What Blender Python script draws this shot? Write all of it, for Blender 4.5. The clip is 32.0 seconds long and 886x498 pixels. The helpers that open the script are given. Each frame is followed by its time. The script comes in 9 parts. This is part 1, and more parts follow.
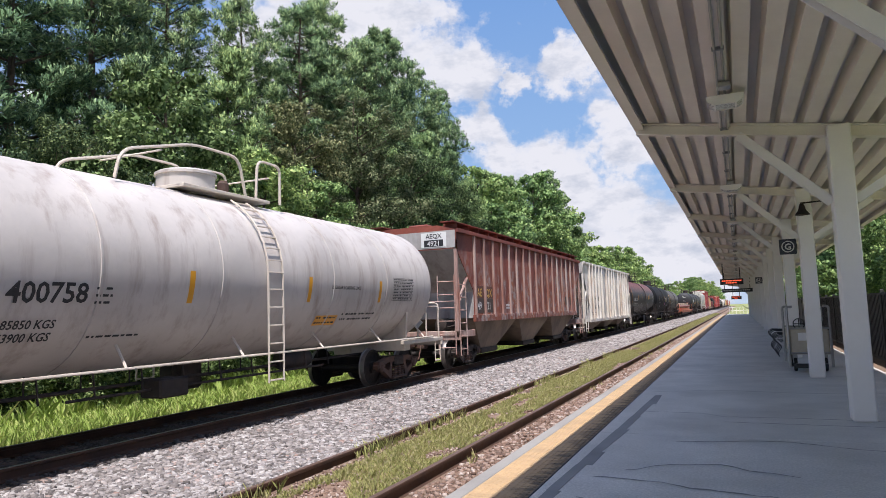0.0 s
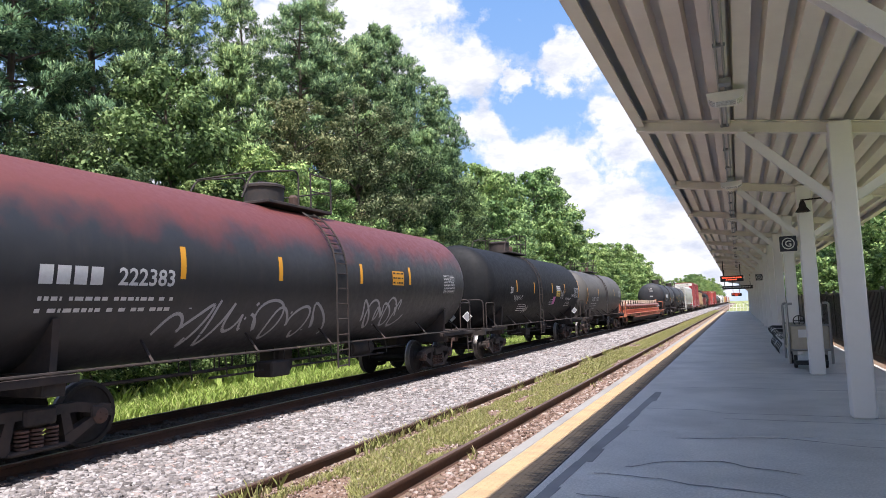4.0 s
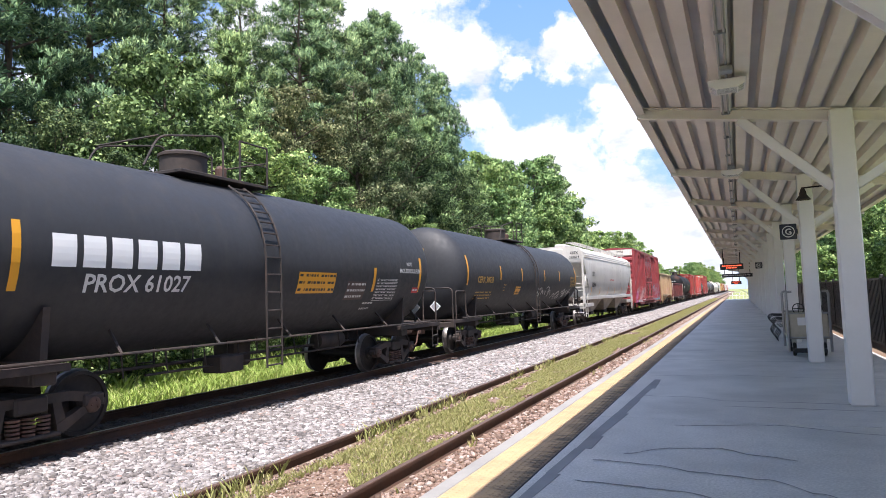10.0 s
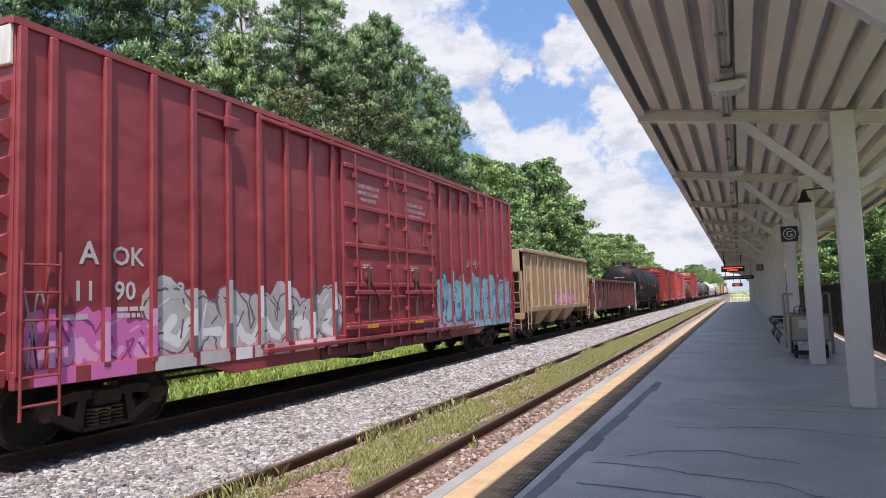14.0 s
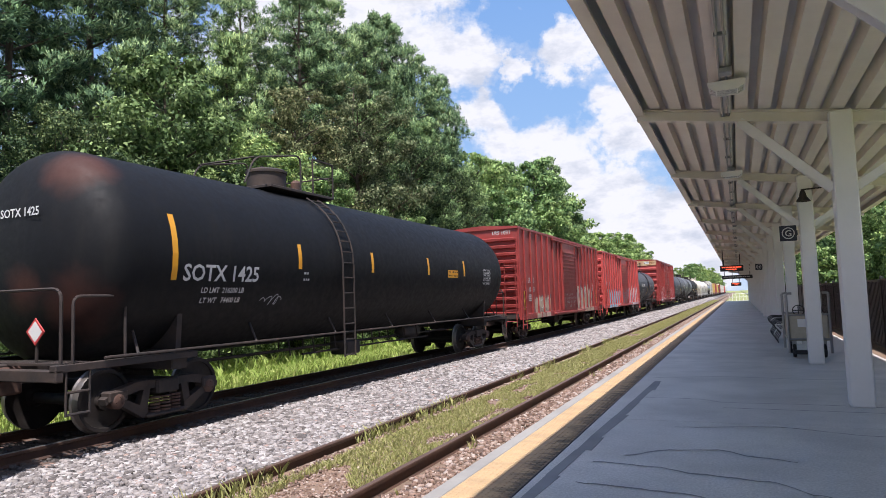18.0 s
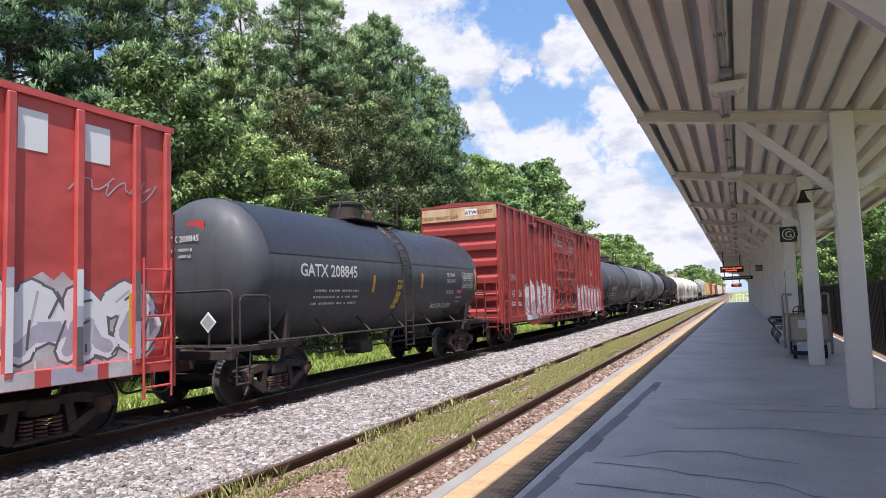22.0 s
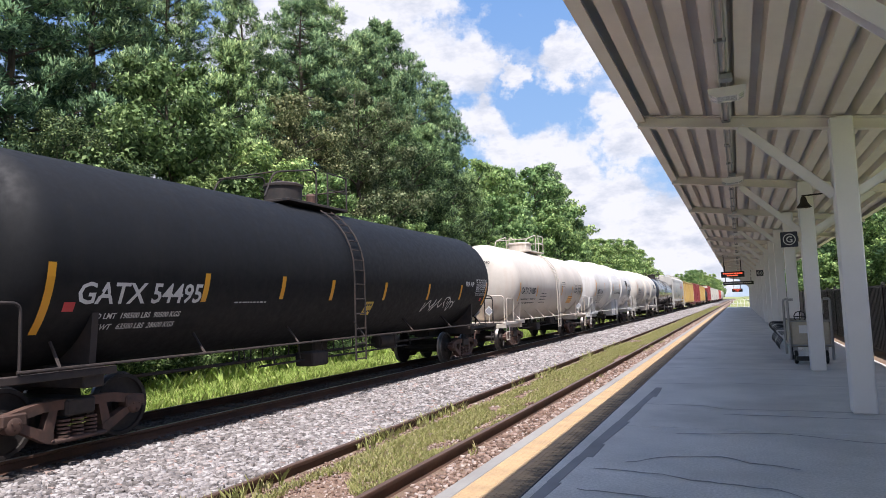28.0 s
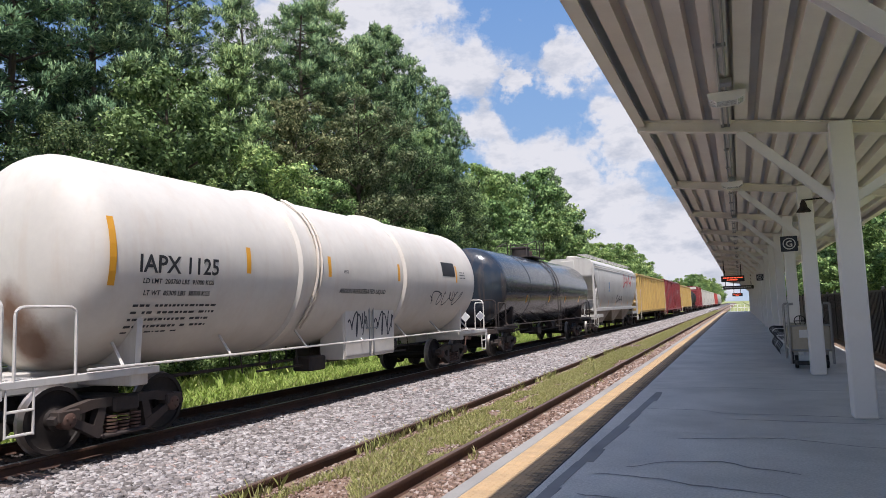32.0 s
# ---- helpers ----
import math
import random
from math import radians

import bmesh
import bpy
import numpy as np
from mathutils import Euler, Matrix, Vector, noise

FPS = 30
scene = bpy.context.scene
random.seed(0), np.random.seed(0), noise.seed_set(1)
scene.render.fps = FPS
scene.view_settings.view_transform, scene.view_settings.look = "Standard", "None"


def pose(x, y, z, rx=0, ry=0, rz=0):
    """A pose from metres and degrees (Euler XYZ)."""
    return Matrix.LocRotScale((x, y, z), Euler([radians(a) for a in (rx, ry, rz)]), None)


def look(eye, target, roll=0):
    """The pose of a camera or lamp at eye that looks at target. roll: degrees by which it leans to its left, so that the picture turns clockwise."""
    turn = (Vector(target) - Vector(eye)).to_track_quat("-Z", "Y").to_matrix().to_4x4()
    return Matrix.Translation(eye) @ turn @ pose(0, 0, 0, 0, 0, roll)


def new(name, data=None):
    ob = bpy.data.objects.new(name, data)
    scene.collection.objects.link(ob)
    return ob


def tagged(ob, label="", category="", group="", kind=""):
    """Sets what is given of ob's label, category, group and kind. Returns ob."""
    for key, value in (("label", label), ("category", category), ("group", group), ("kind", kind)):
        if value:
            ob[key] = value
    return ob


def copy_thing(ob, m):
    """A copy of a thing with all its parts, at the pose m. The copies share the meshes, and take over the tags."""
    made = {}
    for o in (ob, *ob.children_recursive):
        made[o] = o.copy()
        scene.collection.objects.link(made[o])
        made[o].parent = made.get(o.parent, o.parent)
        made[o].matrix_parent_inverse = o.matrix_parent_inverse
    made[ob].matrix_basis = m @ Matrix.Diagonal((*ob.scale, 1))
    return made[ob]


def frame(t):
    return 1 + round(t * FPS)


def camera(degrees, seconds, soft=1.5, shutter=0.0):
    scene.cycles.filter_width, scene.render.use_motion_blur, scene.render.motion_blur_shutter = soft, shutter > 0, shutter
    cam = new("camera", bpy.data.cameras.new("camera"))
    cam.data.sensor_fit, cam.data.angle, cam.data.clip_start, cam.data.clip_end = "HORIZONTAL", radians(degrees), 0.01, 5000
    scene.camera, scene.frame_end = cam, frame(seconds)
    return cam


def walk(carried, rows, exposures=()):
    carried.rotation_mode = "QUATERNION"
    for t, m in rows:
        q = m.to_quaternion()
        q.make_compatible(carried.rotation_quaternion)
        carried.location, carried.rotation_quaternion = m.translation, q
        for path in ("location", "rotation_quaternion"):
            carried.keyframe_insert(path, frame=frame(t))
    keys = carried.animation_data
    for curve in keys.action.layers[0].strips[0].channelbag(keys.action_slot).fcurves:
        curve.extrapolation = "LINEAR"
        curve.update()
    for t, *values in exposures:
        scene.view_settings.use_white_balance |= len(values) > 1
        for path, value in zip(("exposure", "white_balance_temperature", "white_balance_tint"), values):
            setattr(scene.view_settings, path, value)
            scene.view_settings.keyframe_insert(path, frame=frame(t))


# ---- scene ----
# ---- camera: a hand-held phone on the platform, only its tilt wavers ----
cam = camera(67.43, 32.0, soft=0.8)
EYE = Vector((0.0, 0.0, 1.62))
BASE = Matrix(((0.913272, 0.062057, 0.402595), (0.405972, -0.057442, -0.912079), (-0.033475, 0.996418, -0.077653)))


def held(dx, dy):
    """The hand's small turn, in hundredths of a degree-like steps of the lens."""
    f = 1175.0
    turn = Euler((math.atan(dy / f), math.atan(dx / f), 0)).to_matrix()
    return Matrix.Translation(EYE) @ (BASE @ turn).to_4x4()


HELD = [
    (0.0, -0.3, 22.3), (0.5, -0.5, 21.4), (1.0, -0.4, 19.1), (1.5, -0.7, 18.6), (2.0, -0.2, 19.0), (2.5, 0.2, 18.2),
    (3.0, 1.5, 17.7), (3.5, 0.6, 16.9), (5.5, -0.4, 16.9), (6.0, -0.9, 16.6), (6.5, -1.2, 16.5), (7.0, -1.9, 12.7),
    (7.5, -1.1, 10.9), (8.0, -1.5, 10.0), (8.5, -0.6, 7.5), (9.0, -0.2, -1.0), (9.5, 0.1, -7.2), (10.0, 0.1, -4.2),
    (10.5, 0.6, 3.2), (11.0, -0.3, 3.3), (11.5, 0.2, 1.8), (12.0, 0.3, 4.0), (12.5, 0.4, 6.7), (13.0, 0.1, 6.1),
    (13.5, 1.7, 4.0), (14.0, 1.7, -0.4), (14.5, 2.7, 4.4), (16.5, 1.3, 4.4), (17.0, 0.9, -2.3), (17.5, 1.4, 1.6),
    (18.0, 0.0, -1.4), (18.5, -0.3, 2.0), (19.0, -0.1, 4.3), (19.5, 0.9, 7.0), (20.0, 0.9, 8.4), (20.5, 0.5, 6.1),
    (21.0, 0.5, 1.2), (21.5, 0.2, 0.3), (22.0, 0.3, 0.4), (22.5, -0.1, -3.2), (23.0, 0.0, 0.0), (23.5, -0.2, -2.9),
    (24.0, 0.5, -1.5), (24.5, 0.6, 1.3), (25.0, 1.4, 8.2), (25.5, 1.2, 8.6), (27.5, 1.2, 10.3), (28.0, 1.5, 9.4),
    (28.5, 1.7, 8.2), (29.0, 1.7, 10.9), (29.5, 0.4, 9.5), (30.0, 0.7, 13.6), (30.5, 2.1, 13.7), (31.0, 2.0, 14.0),
    (31.5, 2.2, 15.2), (32.0, 1.4, 17.1),
]
EXPOSURE = [(0.0, 0.7, 6280, 15), (1.0, 0.86, 6280, 15), (2.3, 0.86, 6280, 15), (3.0, 0.75, 6280, 15), (3.6, 0.92, 6280, 15), (5.4, 1.27, 6280, 15), (12.5, 1.27, 6280, 15), (13.0, 0.78, 6280, 15), (14.0, 0.78, 6280, 15), (17.0, 0.9, 6280, 15), (28.0, 0.9, 6280, 15), (29.3, 0.84, 6280, 15), (30.5, 0.62, 6280, 15), (32.0, 0.6, 6280, 15)]
walk(cam, [(t, held(dx, dy)) for t, dx, dy in HELD], EXPOSURE)

# ---- daylight: high sun from behind, open sky with cumulus ----
SUN_TO = Vector((0.155, -0.36, 0.92)).normalized()
world = bpy.data.worlds.new("sky")
scene.world = world
world.use_nodes = True
_wt = world.node_tree
_sky = _wt.nodes.new("ShaderNodeTexSky")
_sky.sky_type = "NISHITA"
_sky.sun_disc = False
_sky.sun_elevation = math.asin(SUN_TO.z)
_sky.sun_rotation = math.atan2(SUN_TO.x, SUN_TO.y)
_bg = _wt.nodes["Background"]
_wt.links.new(_sky.outputs["Color"], _bg.inputs["Color"])
_bg.inputs["Strength"].default_value = 0.135
sun = new("sun", bpy.data.lights.new("sun", "SUN"))
sun.data.energy = 3.85
sun.data.angle = radians(0.55)
sun.data.color = (1.0, 0.96, 0.9)
sun.matrix_world = look((0, 0, 50), Vector((0, 0, 50)) - SUN_TO)

# ---- materials ----


def shader(name):
    m = bpy.data.materials.new(name)
    m.use_nodes = True
    nt = m.node_tree
    return m, nt, nt.nodes["Principled BSDF"]


def node(nt, kind, **props):
    n = nt.nodes.new(kind)
    for k, v in props.items():
        if k == "noise_dimensions":
            n.noise_dimensions = v
        elif k == "blend":
            n.blend_type = v
        elif k == "data_type":
            n.data_type = v
    return n


def ramp(nt, src, stops):
    r = nt.nodes.new("ShaderNodeValToRGB")
    el = r.color_ramp.elements
    while len(el) < len(stops):
        el.new(0.5)
    for e, (p, c) in zip(el, stops):
        e.position = p
        e.color = (*c, 1) if len(c) == 3 else c
    nt.links.new(src, r.inputs["Fac"])
    return r.outputs["Color"]


def coords(nt, scale=(1, 1, 1)):
    tc = nt.nodes.new("ShaderNodeTexCoord")
    mp = nt.nodes.new("ShaderNodeMapping")
    mp.inputs["Scale"].default_value = scale
    nt.links.new(tc.outputs["Object"], mp.inputs["Vector"])
    return mp.outputs["Vector"]


def noise_tex(nt, vec, scale, detail=4.0, rough=0.6):
    n = nt.nodes.new("ShaderNodeTexNoise")
    n.inputs["Scale"].default_value = scale
    n.inputs["Detail"].default_value = detail
    n.inputs["Roughness"].default_value = rough
    nt.links.new(vec, n.inputs["Vector"])
    return n.outputs["Fac"]


def mix(nt, fac, a, b, blend="MIX"):
    n = nt.nodes.new("ShaderNodeMix")
    n.data_type = "RGBA"
    n.blend_type = blend
    if isinstance(fac, float):
        n.inputs[0].default_value = fac
    else:
        nt.links.new(fac, n.inputs[0])
    for k, v in ((6, a), (7, b)):
        if isinstance(v, tuple):
            n.inputs[k].default_value = (*v, 1)
        else:
            nt.links.new(v, n.inputs[k])
    return n.outputs[2]


def bump(nt, bsdf, height, strength, dist=0.01):
    b = nt.nodes.new("ShaderNodeBump")
    b.inputs["Strength"].default_value = strength
    b.inputs["Distance"].default_value = dist
    nt.links.new(height, b.inputs["Height"])
    nt.links.new(b.outputs["Normal"], bsdf.inputs["Normal"])


def surface(name, col, col2=None, rough=0.6, metal=0.0, big=0.6, fine=9.0, amount=0.6, bumps=0.15, dist=0.006,
            stretch=(1, 1, 1), dirt=None, dirt_amount=0.5, per_object=0.0):
    """A worn surface: two colours mixed by a coarse and a fine noise, with dirt streaks and fine relief."""
    m, nt, bs = shader(name)
    vec = coords(nt, stretch)
    n1, n2 = noise_tex(nt, vec, big, 5), noise_tex(nt, vec, fine, 6, 0.7)
    col2 = col2 or tuple(c * 0.75 for c in col)
    r1 = ramp(nt, n1, [(0.35, (0, 0, 0)), (0.68, (1, 1, 1))])
    c = mix(nt, r1, col, col2)
    r2 = ramp(nt, n2, [(0.3, tuple(1 - amount * 0.45 for _ in range(3))), (0.7, (1, 1, 1))])
    c = mix(nt, amount, c, r2, "MULTIPLY")
    if dirt:
        vs = coords(nt, (2.2, 2.2, 0.22))
        n3 = noise_tex(nt, vs, 1.6, 6, 0.65)
        r3 = ramp(nt, n3, [(0.5, (0, 0, 0)), (0.78, (dirt_amount, dirt_amount, dirt_amount))])
        c = mix(nt, r3, c, dirt)
    if per_object:
        oi = nt.nodes.new("ShaderNodeObjectInfo")
        r4 = ramp(nt, oi.outputs["Random"], [(0, (1 - per_object,) * 3), (1, (1, 1, 1))])
        c = mix(nt, 1.0, c, r4, "MULTIPLY")
    nt.links.new(c, bs.inputs["Base Color"])
    rr = ramp(nt, n2, [(0.3, (max(rough - 0.12, 0.05),) * 3), (0.7, (min(rough + 0.1, 1),) * 3)])
    nt.links.new(rr, bs.inputs["Roughness"])
    bs.inputs["Metallic"].default_value = metal
    if bumps:
        bump(nt, bs, n2, bumps, dist)
    return m


def plain(name, col, rough=0.6, metal=0.0):
    m, nt, bs = shader(name)
    bs.inputs["Base Color"].default_value = (*col, 1)
    bs.inputs["Roughness"].default_value = rough
    bs.inputs["Metallic"].default_value = metal
    return m


def foliage(name, dark, light, yellow):
    m, nt, bs = shader(name)
    g = nt.nodes.new("ShaderNodeNewGeometry")
    oi = nt.nodes.new("ShaderNodeObjectInfo")
    c = ramp(nt, g.outputs["Random Per Island"], [(0.0, dark), (0.6, light), (1.0, yellow)])
    r = ramp(nt, oi.outputs["Random"], [(0, (0.72, 0.8, 0.75)), (1, (1.1, 1.05, 0.9))])
    c = mix(nt, 1.0, c, r, "MULTIPLY")
    nt.links.new(c, bs.inputs["Base Color"])
    bs.inputs["Roughness"].default_value = 0.7
    bs.inputs["Specular IOR Level"].default_value = 0.2
    t = nt.nodes.new("ShaderNodeBsdfTranslucent")
    nt.links.new(c, t.inputs["Color"])
    ms = nt.nodes.new("ShaderNodeMixShader")
    ms.inputs[0].default_value = 0.2
    out = nt.nodes["Material Output"]
    nt.links.new(bs.outputs[0], ms.inputs[1])
    nt.links.new(t.outputs[0], ms.inputs[2])
    nt.links.new(ms.outputs[0], out.inputs["Surface"])
    return m


def stained_tactile():
    """Tan-yellow tactile panels with black mould stains that run across them, heavier on the platform side, where
    canopy shade is put into the colour.
    """
    m, nt, bs = shader("tactile_yellow")
    tc = nt.nodes.new("ShaderNodeNewGeometry")
    mp = nt.nodes.new("ShaderNodeMapping")
    mp.inputs["Scale"].default_value = (1.2, 3.0, 1)
    nt.links.new(tc.outputs["Position"], mp.inputs["Vector"])
    fine = noise_tex(nt, coords(nt), 22, 5, 0.7)
    c = mix(nt, ramp(nt, noise_tex(nt, mp.outputs["Vector"], 1.2, 4), [(0.35, (0, 0, 0)), (0.65, (1, 1, 1))]), (0.52, 0.35, 0.185), (0.41, 0.28, 0.155))
    sp = nt.nodes.new("ShaderNodeSeparateXYZ")
    nt.links.new(tc.outputs["Position"], sp.inputs[0])
    # stain bias begins at the canopy's shadow edge and adds its shade
    side = nt.nodes.new("ShaderNodeMapRange")
    side.inputs[1].default_value, side.inputs[2].default_value = -2.12, -1.85
    side.inputs[3].default_value, side.inputs[4].default_value = -0.16, 0.14
    nt.links.new(sp.outputs[0], side.inputs[0])
    ad = nt.nodes.new("ShaderNodeMath")
    nt.links.new(noise_tex(nt, mp.outputs["Vector"], 3.2, 7, 0.7), ad.inputs[0])
    nt.links.new(side.outputs[0], ad.inputs[1])
    c = mix(nt, ramp(nt, ad.outputs[0], [(0.47, (0, 0, 0)), (0.66, (0.9, 0.9, 0.9))]), c, (0.075, 0.055, 0.035))
    c = mix(nt, 0.5, c, ramp(nt, fine, [(0.3, (0.7, 0.7, 0.7)), (0.7, (1, 1, 1))]), "MULTIPLY")
    nt.links.new(c, bs.inputs["Base Color"])
    bs.inputs["Roughness"].default_value = 0.75
    bump(nt, bs, fine, 0.1, 0.004)
    return m


M = {}
M["concrete"] = surface("platform_concrete", (0.74, 0.715, 0.67), (0.54, 0.525, 0.495), 0.65, big=0.7, fine=42, amount=1.0, bumps=0.4, dist=0.003)
M["edge_concrete"] = surface("edge_concrete", (0.33, 0.315, 0.29), (0.25, 0.235, 0.22), 0.85, fine=25, bumps=0.25)
M["tactile"] = stained_tactile()
M["white_paint"] = surface("white_paint", (0.84, 0.82, 0.79), (0.78, 0.76, 0.73), 0.5, fine=12, amount=0.25, bumps=0.05)
M["deck"] = surface("canopy_deck_paint", (0.82, 0.77, 0.70), (0.74, 0.68, 0.61), 0.6, big=0.9, fine=7, amount=0.35, bumps=0.06)
M["galv"] = surface("galvanized", (0.42, 0.42, 0.41), (0.34, 0.34, 0.33), 0.4, 0.7, fine=20, bumps=0.05)
M["rail"] = surface("rusty_rail", (0.11, 0.055, 0.035), (0.07, 0.04, 0.03), 0.75, 0.3, big=2, fine=22, bumps=0.3)
M["railhead"] = surface("worn_rail_head", (0.26, 0.17, 0.13), (0.2, 0.12, 0.09), 0.45, 0.6, big=2, fine=22, bumps=0.1)
M["railshine"] = surface("polished_rail_head", (0.3, 0.3, 0.3), (0.24, 0.24, 0.24), 0.35, 0.8, fine=20, bumps=0.05)
M["tie"] = surface("creosoted_tie", (0.16, 0.10, 0.075), (0.10, 0.065, 0.05), 0.9, big=2.0, fine=18, stretch=(1, 6, 6), bumps=0.6, per_object=0.4)
M["dirt"] = surface("track_dirt", (0.25, 0.165, 0.115), (0.17, 0.12, 0.085), 0.95, big=1.2, fine=30, bumps=0.8, dist=0.02)
# Bed coloured darker than its stones, as shade in the gaps between them.
M["ballast"] = surface("ballast_bed", (0.17, 0.15, 0.145), (0.09, 0.08, 0.078), 0.9, big=9, fine=28, amount=0.9, bumps=1.0, dist=0.04)
M["grass_ground"] = surface("grass_ground", (0.22, 0.28, 0.08), (0.28, 0.26, 0.11), 0.95, big=0.5, fine=12, bumps=0.8, dist=0.03)
M["black_steel"] = surface("black_fence", (0.02, 0.021, 0.022), (0.03, 0.03, 0.03), 0.5, fine=20, bumps=0.05)
M["bark"] = surface("bark", (0.13, 0.095, 0.07), (0.08, 0.06, 0.045), 0.95, big=2, fine=14, stretch=(1, 1, 0.3), bumps=0.9, dist=0.03)
M["pine"] = foliage("pine_needles", (0.04, 0.08, 0.05), (0.19, 0.305, 0.16), (0.46, 0.58, 0.3))
M["pine_light"] = foliage("light_pine_needles", (0.05, 0.1, 0.05), (0.22, 0.34, 0.15), (0.46, 0.58, 0.27))
# Leaf tones lowered so the colour carries the wood's deep shade.
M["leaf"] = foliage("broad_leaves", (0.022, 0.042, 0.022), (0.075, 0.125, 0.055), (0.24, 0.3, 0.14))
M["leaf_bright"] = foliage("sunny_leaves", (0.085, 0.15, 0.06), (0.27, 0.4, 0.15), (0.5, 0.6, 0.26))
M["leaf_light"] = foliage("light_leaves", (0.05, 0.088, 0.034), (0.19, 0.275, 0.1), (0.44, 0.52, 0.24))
M["leaf_olive"] = foliage("olive_leaves", (0.06, 0.08, 0.04), (0.2, 0.225, 0.11), (0.42, 0.4, 0.23))
M["grass"] = foliage("grass_blades", (0.22, 0.31, 0.075), (0.38, 0.5, 0.13), (0.56, 0.58, 0.25))
M["dry_grass"] = foliage("dry_grass_blades", (0.26, 0.27, 0.095), (0.44, 0.43, 0.18), (0.58, 0.48, 0.3))


def stone_material(name, stops):
    m, nt, bs = shader(name)
    g = nt.nodes.new("ShaderNodeNewGeometry")
    c = ramp(nt, g.outputs["Random Per Island"], stops)
    n = noise_tex(nt, coords(nt), 45, 3)
    c = mix(nt, 0.35, c, ramp(nt, n, [(0.3, (0.5, 0.5, 0.5)), (0.7, (1, 1, 1))]), "MULTIPLY")
    nt.links.new(c, bs.inputs["Base Color"])
    bs.inputs["Roughness"].default_value = 0.85
    return m


M["stone"] = stone_material("ballast_stones", [(0.0, (0.1, 0.086, 0.08)), (0.35, (0.235, 0.207, 0.193)), (0.7, (0.35, 0.315, 0.298)), (0.93, (0.48, 0.45, 0.43)), (1.0, (0.3, 0.19, 0.15))])
M["brown_stone"] = stone_material("reddish_stones", [(0.0, (0.12, 0.075, 0.055)), (0.4, (0.24, 0.15, 0.11)), (0.75, (0.34, 0.24, 0.19)), (1.0, (0.48, 0.4, 0.35))])
# Main-track bed and stones: near-black colour carries the shade of the train.
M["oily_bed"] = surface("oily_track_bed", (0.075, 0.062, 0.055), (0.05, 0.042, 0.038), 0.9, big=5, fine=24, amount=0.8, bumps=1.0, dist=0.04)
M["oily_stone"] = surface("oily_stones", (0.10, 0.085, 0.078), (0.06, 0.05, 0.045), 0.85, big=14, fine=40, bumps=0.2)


# ---- mesh helpers ----
class Shape:
    """Faces gathered for one mesh."""

    def __init__(self):
        self.v, self.f = [], []

    def add(self, verts, faces, m=None):
        n = len(self.v)
        self.v += [tuple(m @ Vector(p)) for p in verts] if m is not None else [tuple(p) for p in verts]
        self.f += [tuple(n + i for i in q) for q in faces]
        return self

    def box(self, x0, x1, y0, y1, z0, z1, c=0.0, m=None):
        """A block, its edges chamfered by c."""
        if c <= 0:
            p = [(x, y, z) for x in (x0, x1) for y in (y0, y1) for z in (z0, z1)]
            return self.add(p, [(0, 1, 3, 2), (4, 6, 7, 5), (0, 4, 5, 1), (2, 3, 7, 6), (0, 2, 6, 4), (1, 5, 7, 3)], m)
        p, q = [], []
        for ix, (x, sx) in enumerate(((x0, 1), (x1, -1))):
            for iy, (y, sy) in enumerate(((y0, 1), (y1, -1))):
                for iz, (z, sz) in enumerate(((z0, 1), (z1, -1))):
                    p += [(x, y + sy * c, z + sz * c), (x + sx * c, y, z + sz * c), (x + sx * c, y + sy * c, z)]

        def i(a, b, d, k):
            return (a * 4 + b * 2 + d) * 3 + k
        for a in (0, 1):
            w = [i(a, 0, 0, 0), i(a, 0, 1, 0), i(a, 1, 1, 0), i(a, 1, 0, 0)]
            q.append(tuple(w if a == 0 else w[::-1]))
            w = [i(0, a, 0, 1), i(1, a, 0, 1), i(1, a, 1, 1), i(0, a, 1, 1)]
            q.append(tuple(w if a == 0 else w[::-1]))
            w = [i(0, 0, a, 2), i(0, 1, a, 2), i(1, 1, a, 2), i(1, 0, a, 2)]
            q.append(tuple(w if a == 0 else w[::-1]))
        for a in (0, 1):
            for b in (0, 1):
                q.append((i(a, b, 0, 0), i(a, b, 1, 0), i(a, b, 1, 1), i(a, b, 0, 1)))
                q.append((i(a, 0, b, 0), i(a, 1, b, 0), i(a, 1, b, 2), i(a, 0, b, 2)))
                q.append((i(0, a, b, 1), i(1, a, b, 1), i(1, a, b, 2), i(0, a, b, 2)))
        for a in (0, 1):
            for b in (0, 1):
                for d in (0, 1):
                    q.append((i(a, b, d, 0), i(a, b, d, 1), i(a, b, d, 2)))
        return self.add(p, q, m)

    def rod(self, a, b, r, n=8, r2=None, caps=True):
        """A round bar from a to b."""
        a, b = Vector(a), Vector(b)
        r2 = r if r2 is None else r2
        z = (b - a).normalized()
        x = z.orthogonal().normalized()
        y = z.cross(x)
        p = []
        for k in range(n):
            w = x * math.cos(2 * math.pi * k / n) + y * math.sin(2 * math.pi * k / n)
            p += [a + w * r, b + w * r2]
        q = [(2 * k, 2 * ((k + 1) % n), 2 * ((k + 1) % n) + 1, 2 * k + 1) for k in range(n)]
        if caps:
            q += [tuple(2 * k for k in range(n))[::-1], tuple(2 * k + 1 for k in range(n))]
        return self.add(p, q)

    def pipe(self, pts, r, n=6):
        """A bent round bar through points, with ball-like joints."""
        for a, b in zip(pts, pts[1:]):
            self.rod(a, b, r, n)
        return self

    def arc_pipe(self, pts, r, bend=0.1, n=6):
        """A bent bar whose corners are rounded."""
        out = [Vector(pts[0])]
        for a, b, c in zip(pts, pts[1:], pts[2:]):
            a, b, c = Vector(a), Vector(b), Vector(c)
            p, q = b + (a - b).normalized() * bend, b + (c - b).normalized() * bend
            for k in range(5):
                t = k / 4
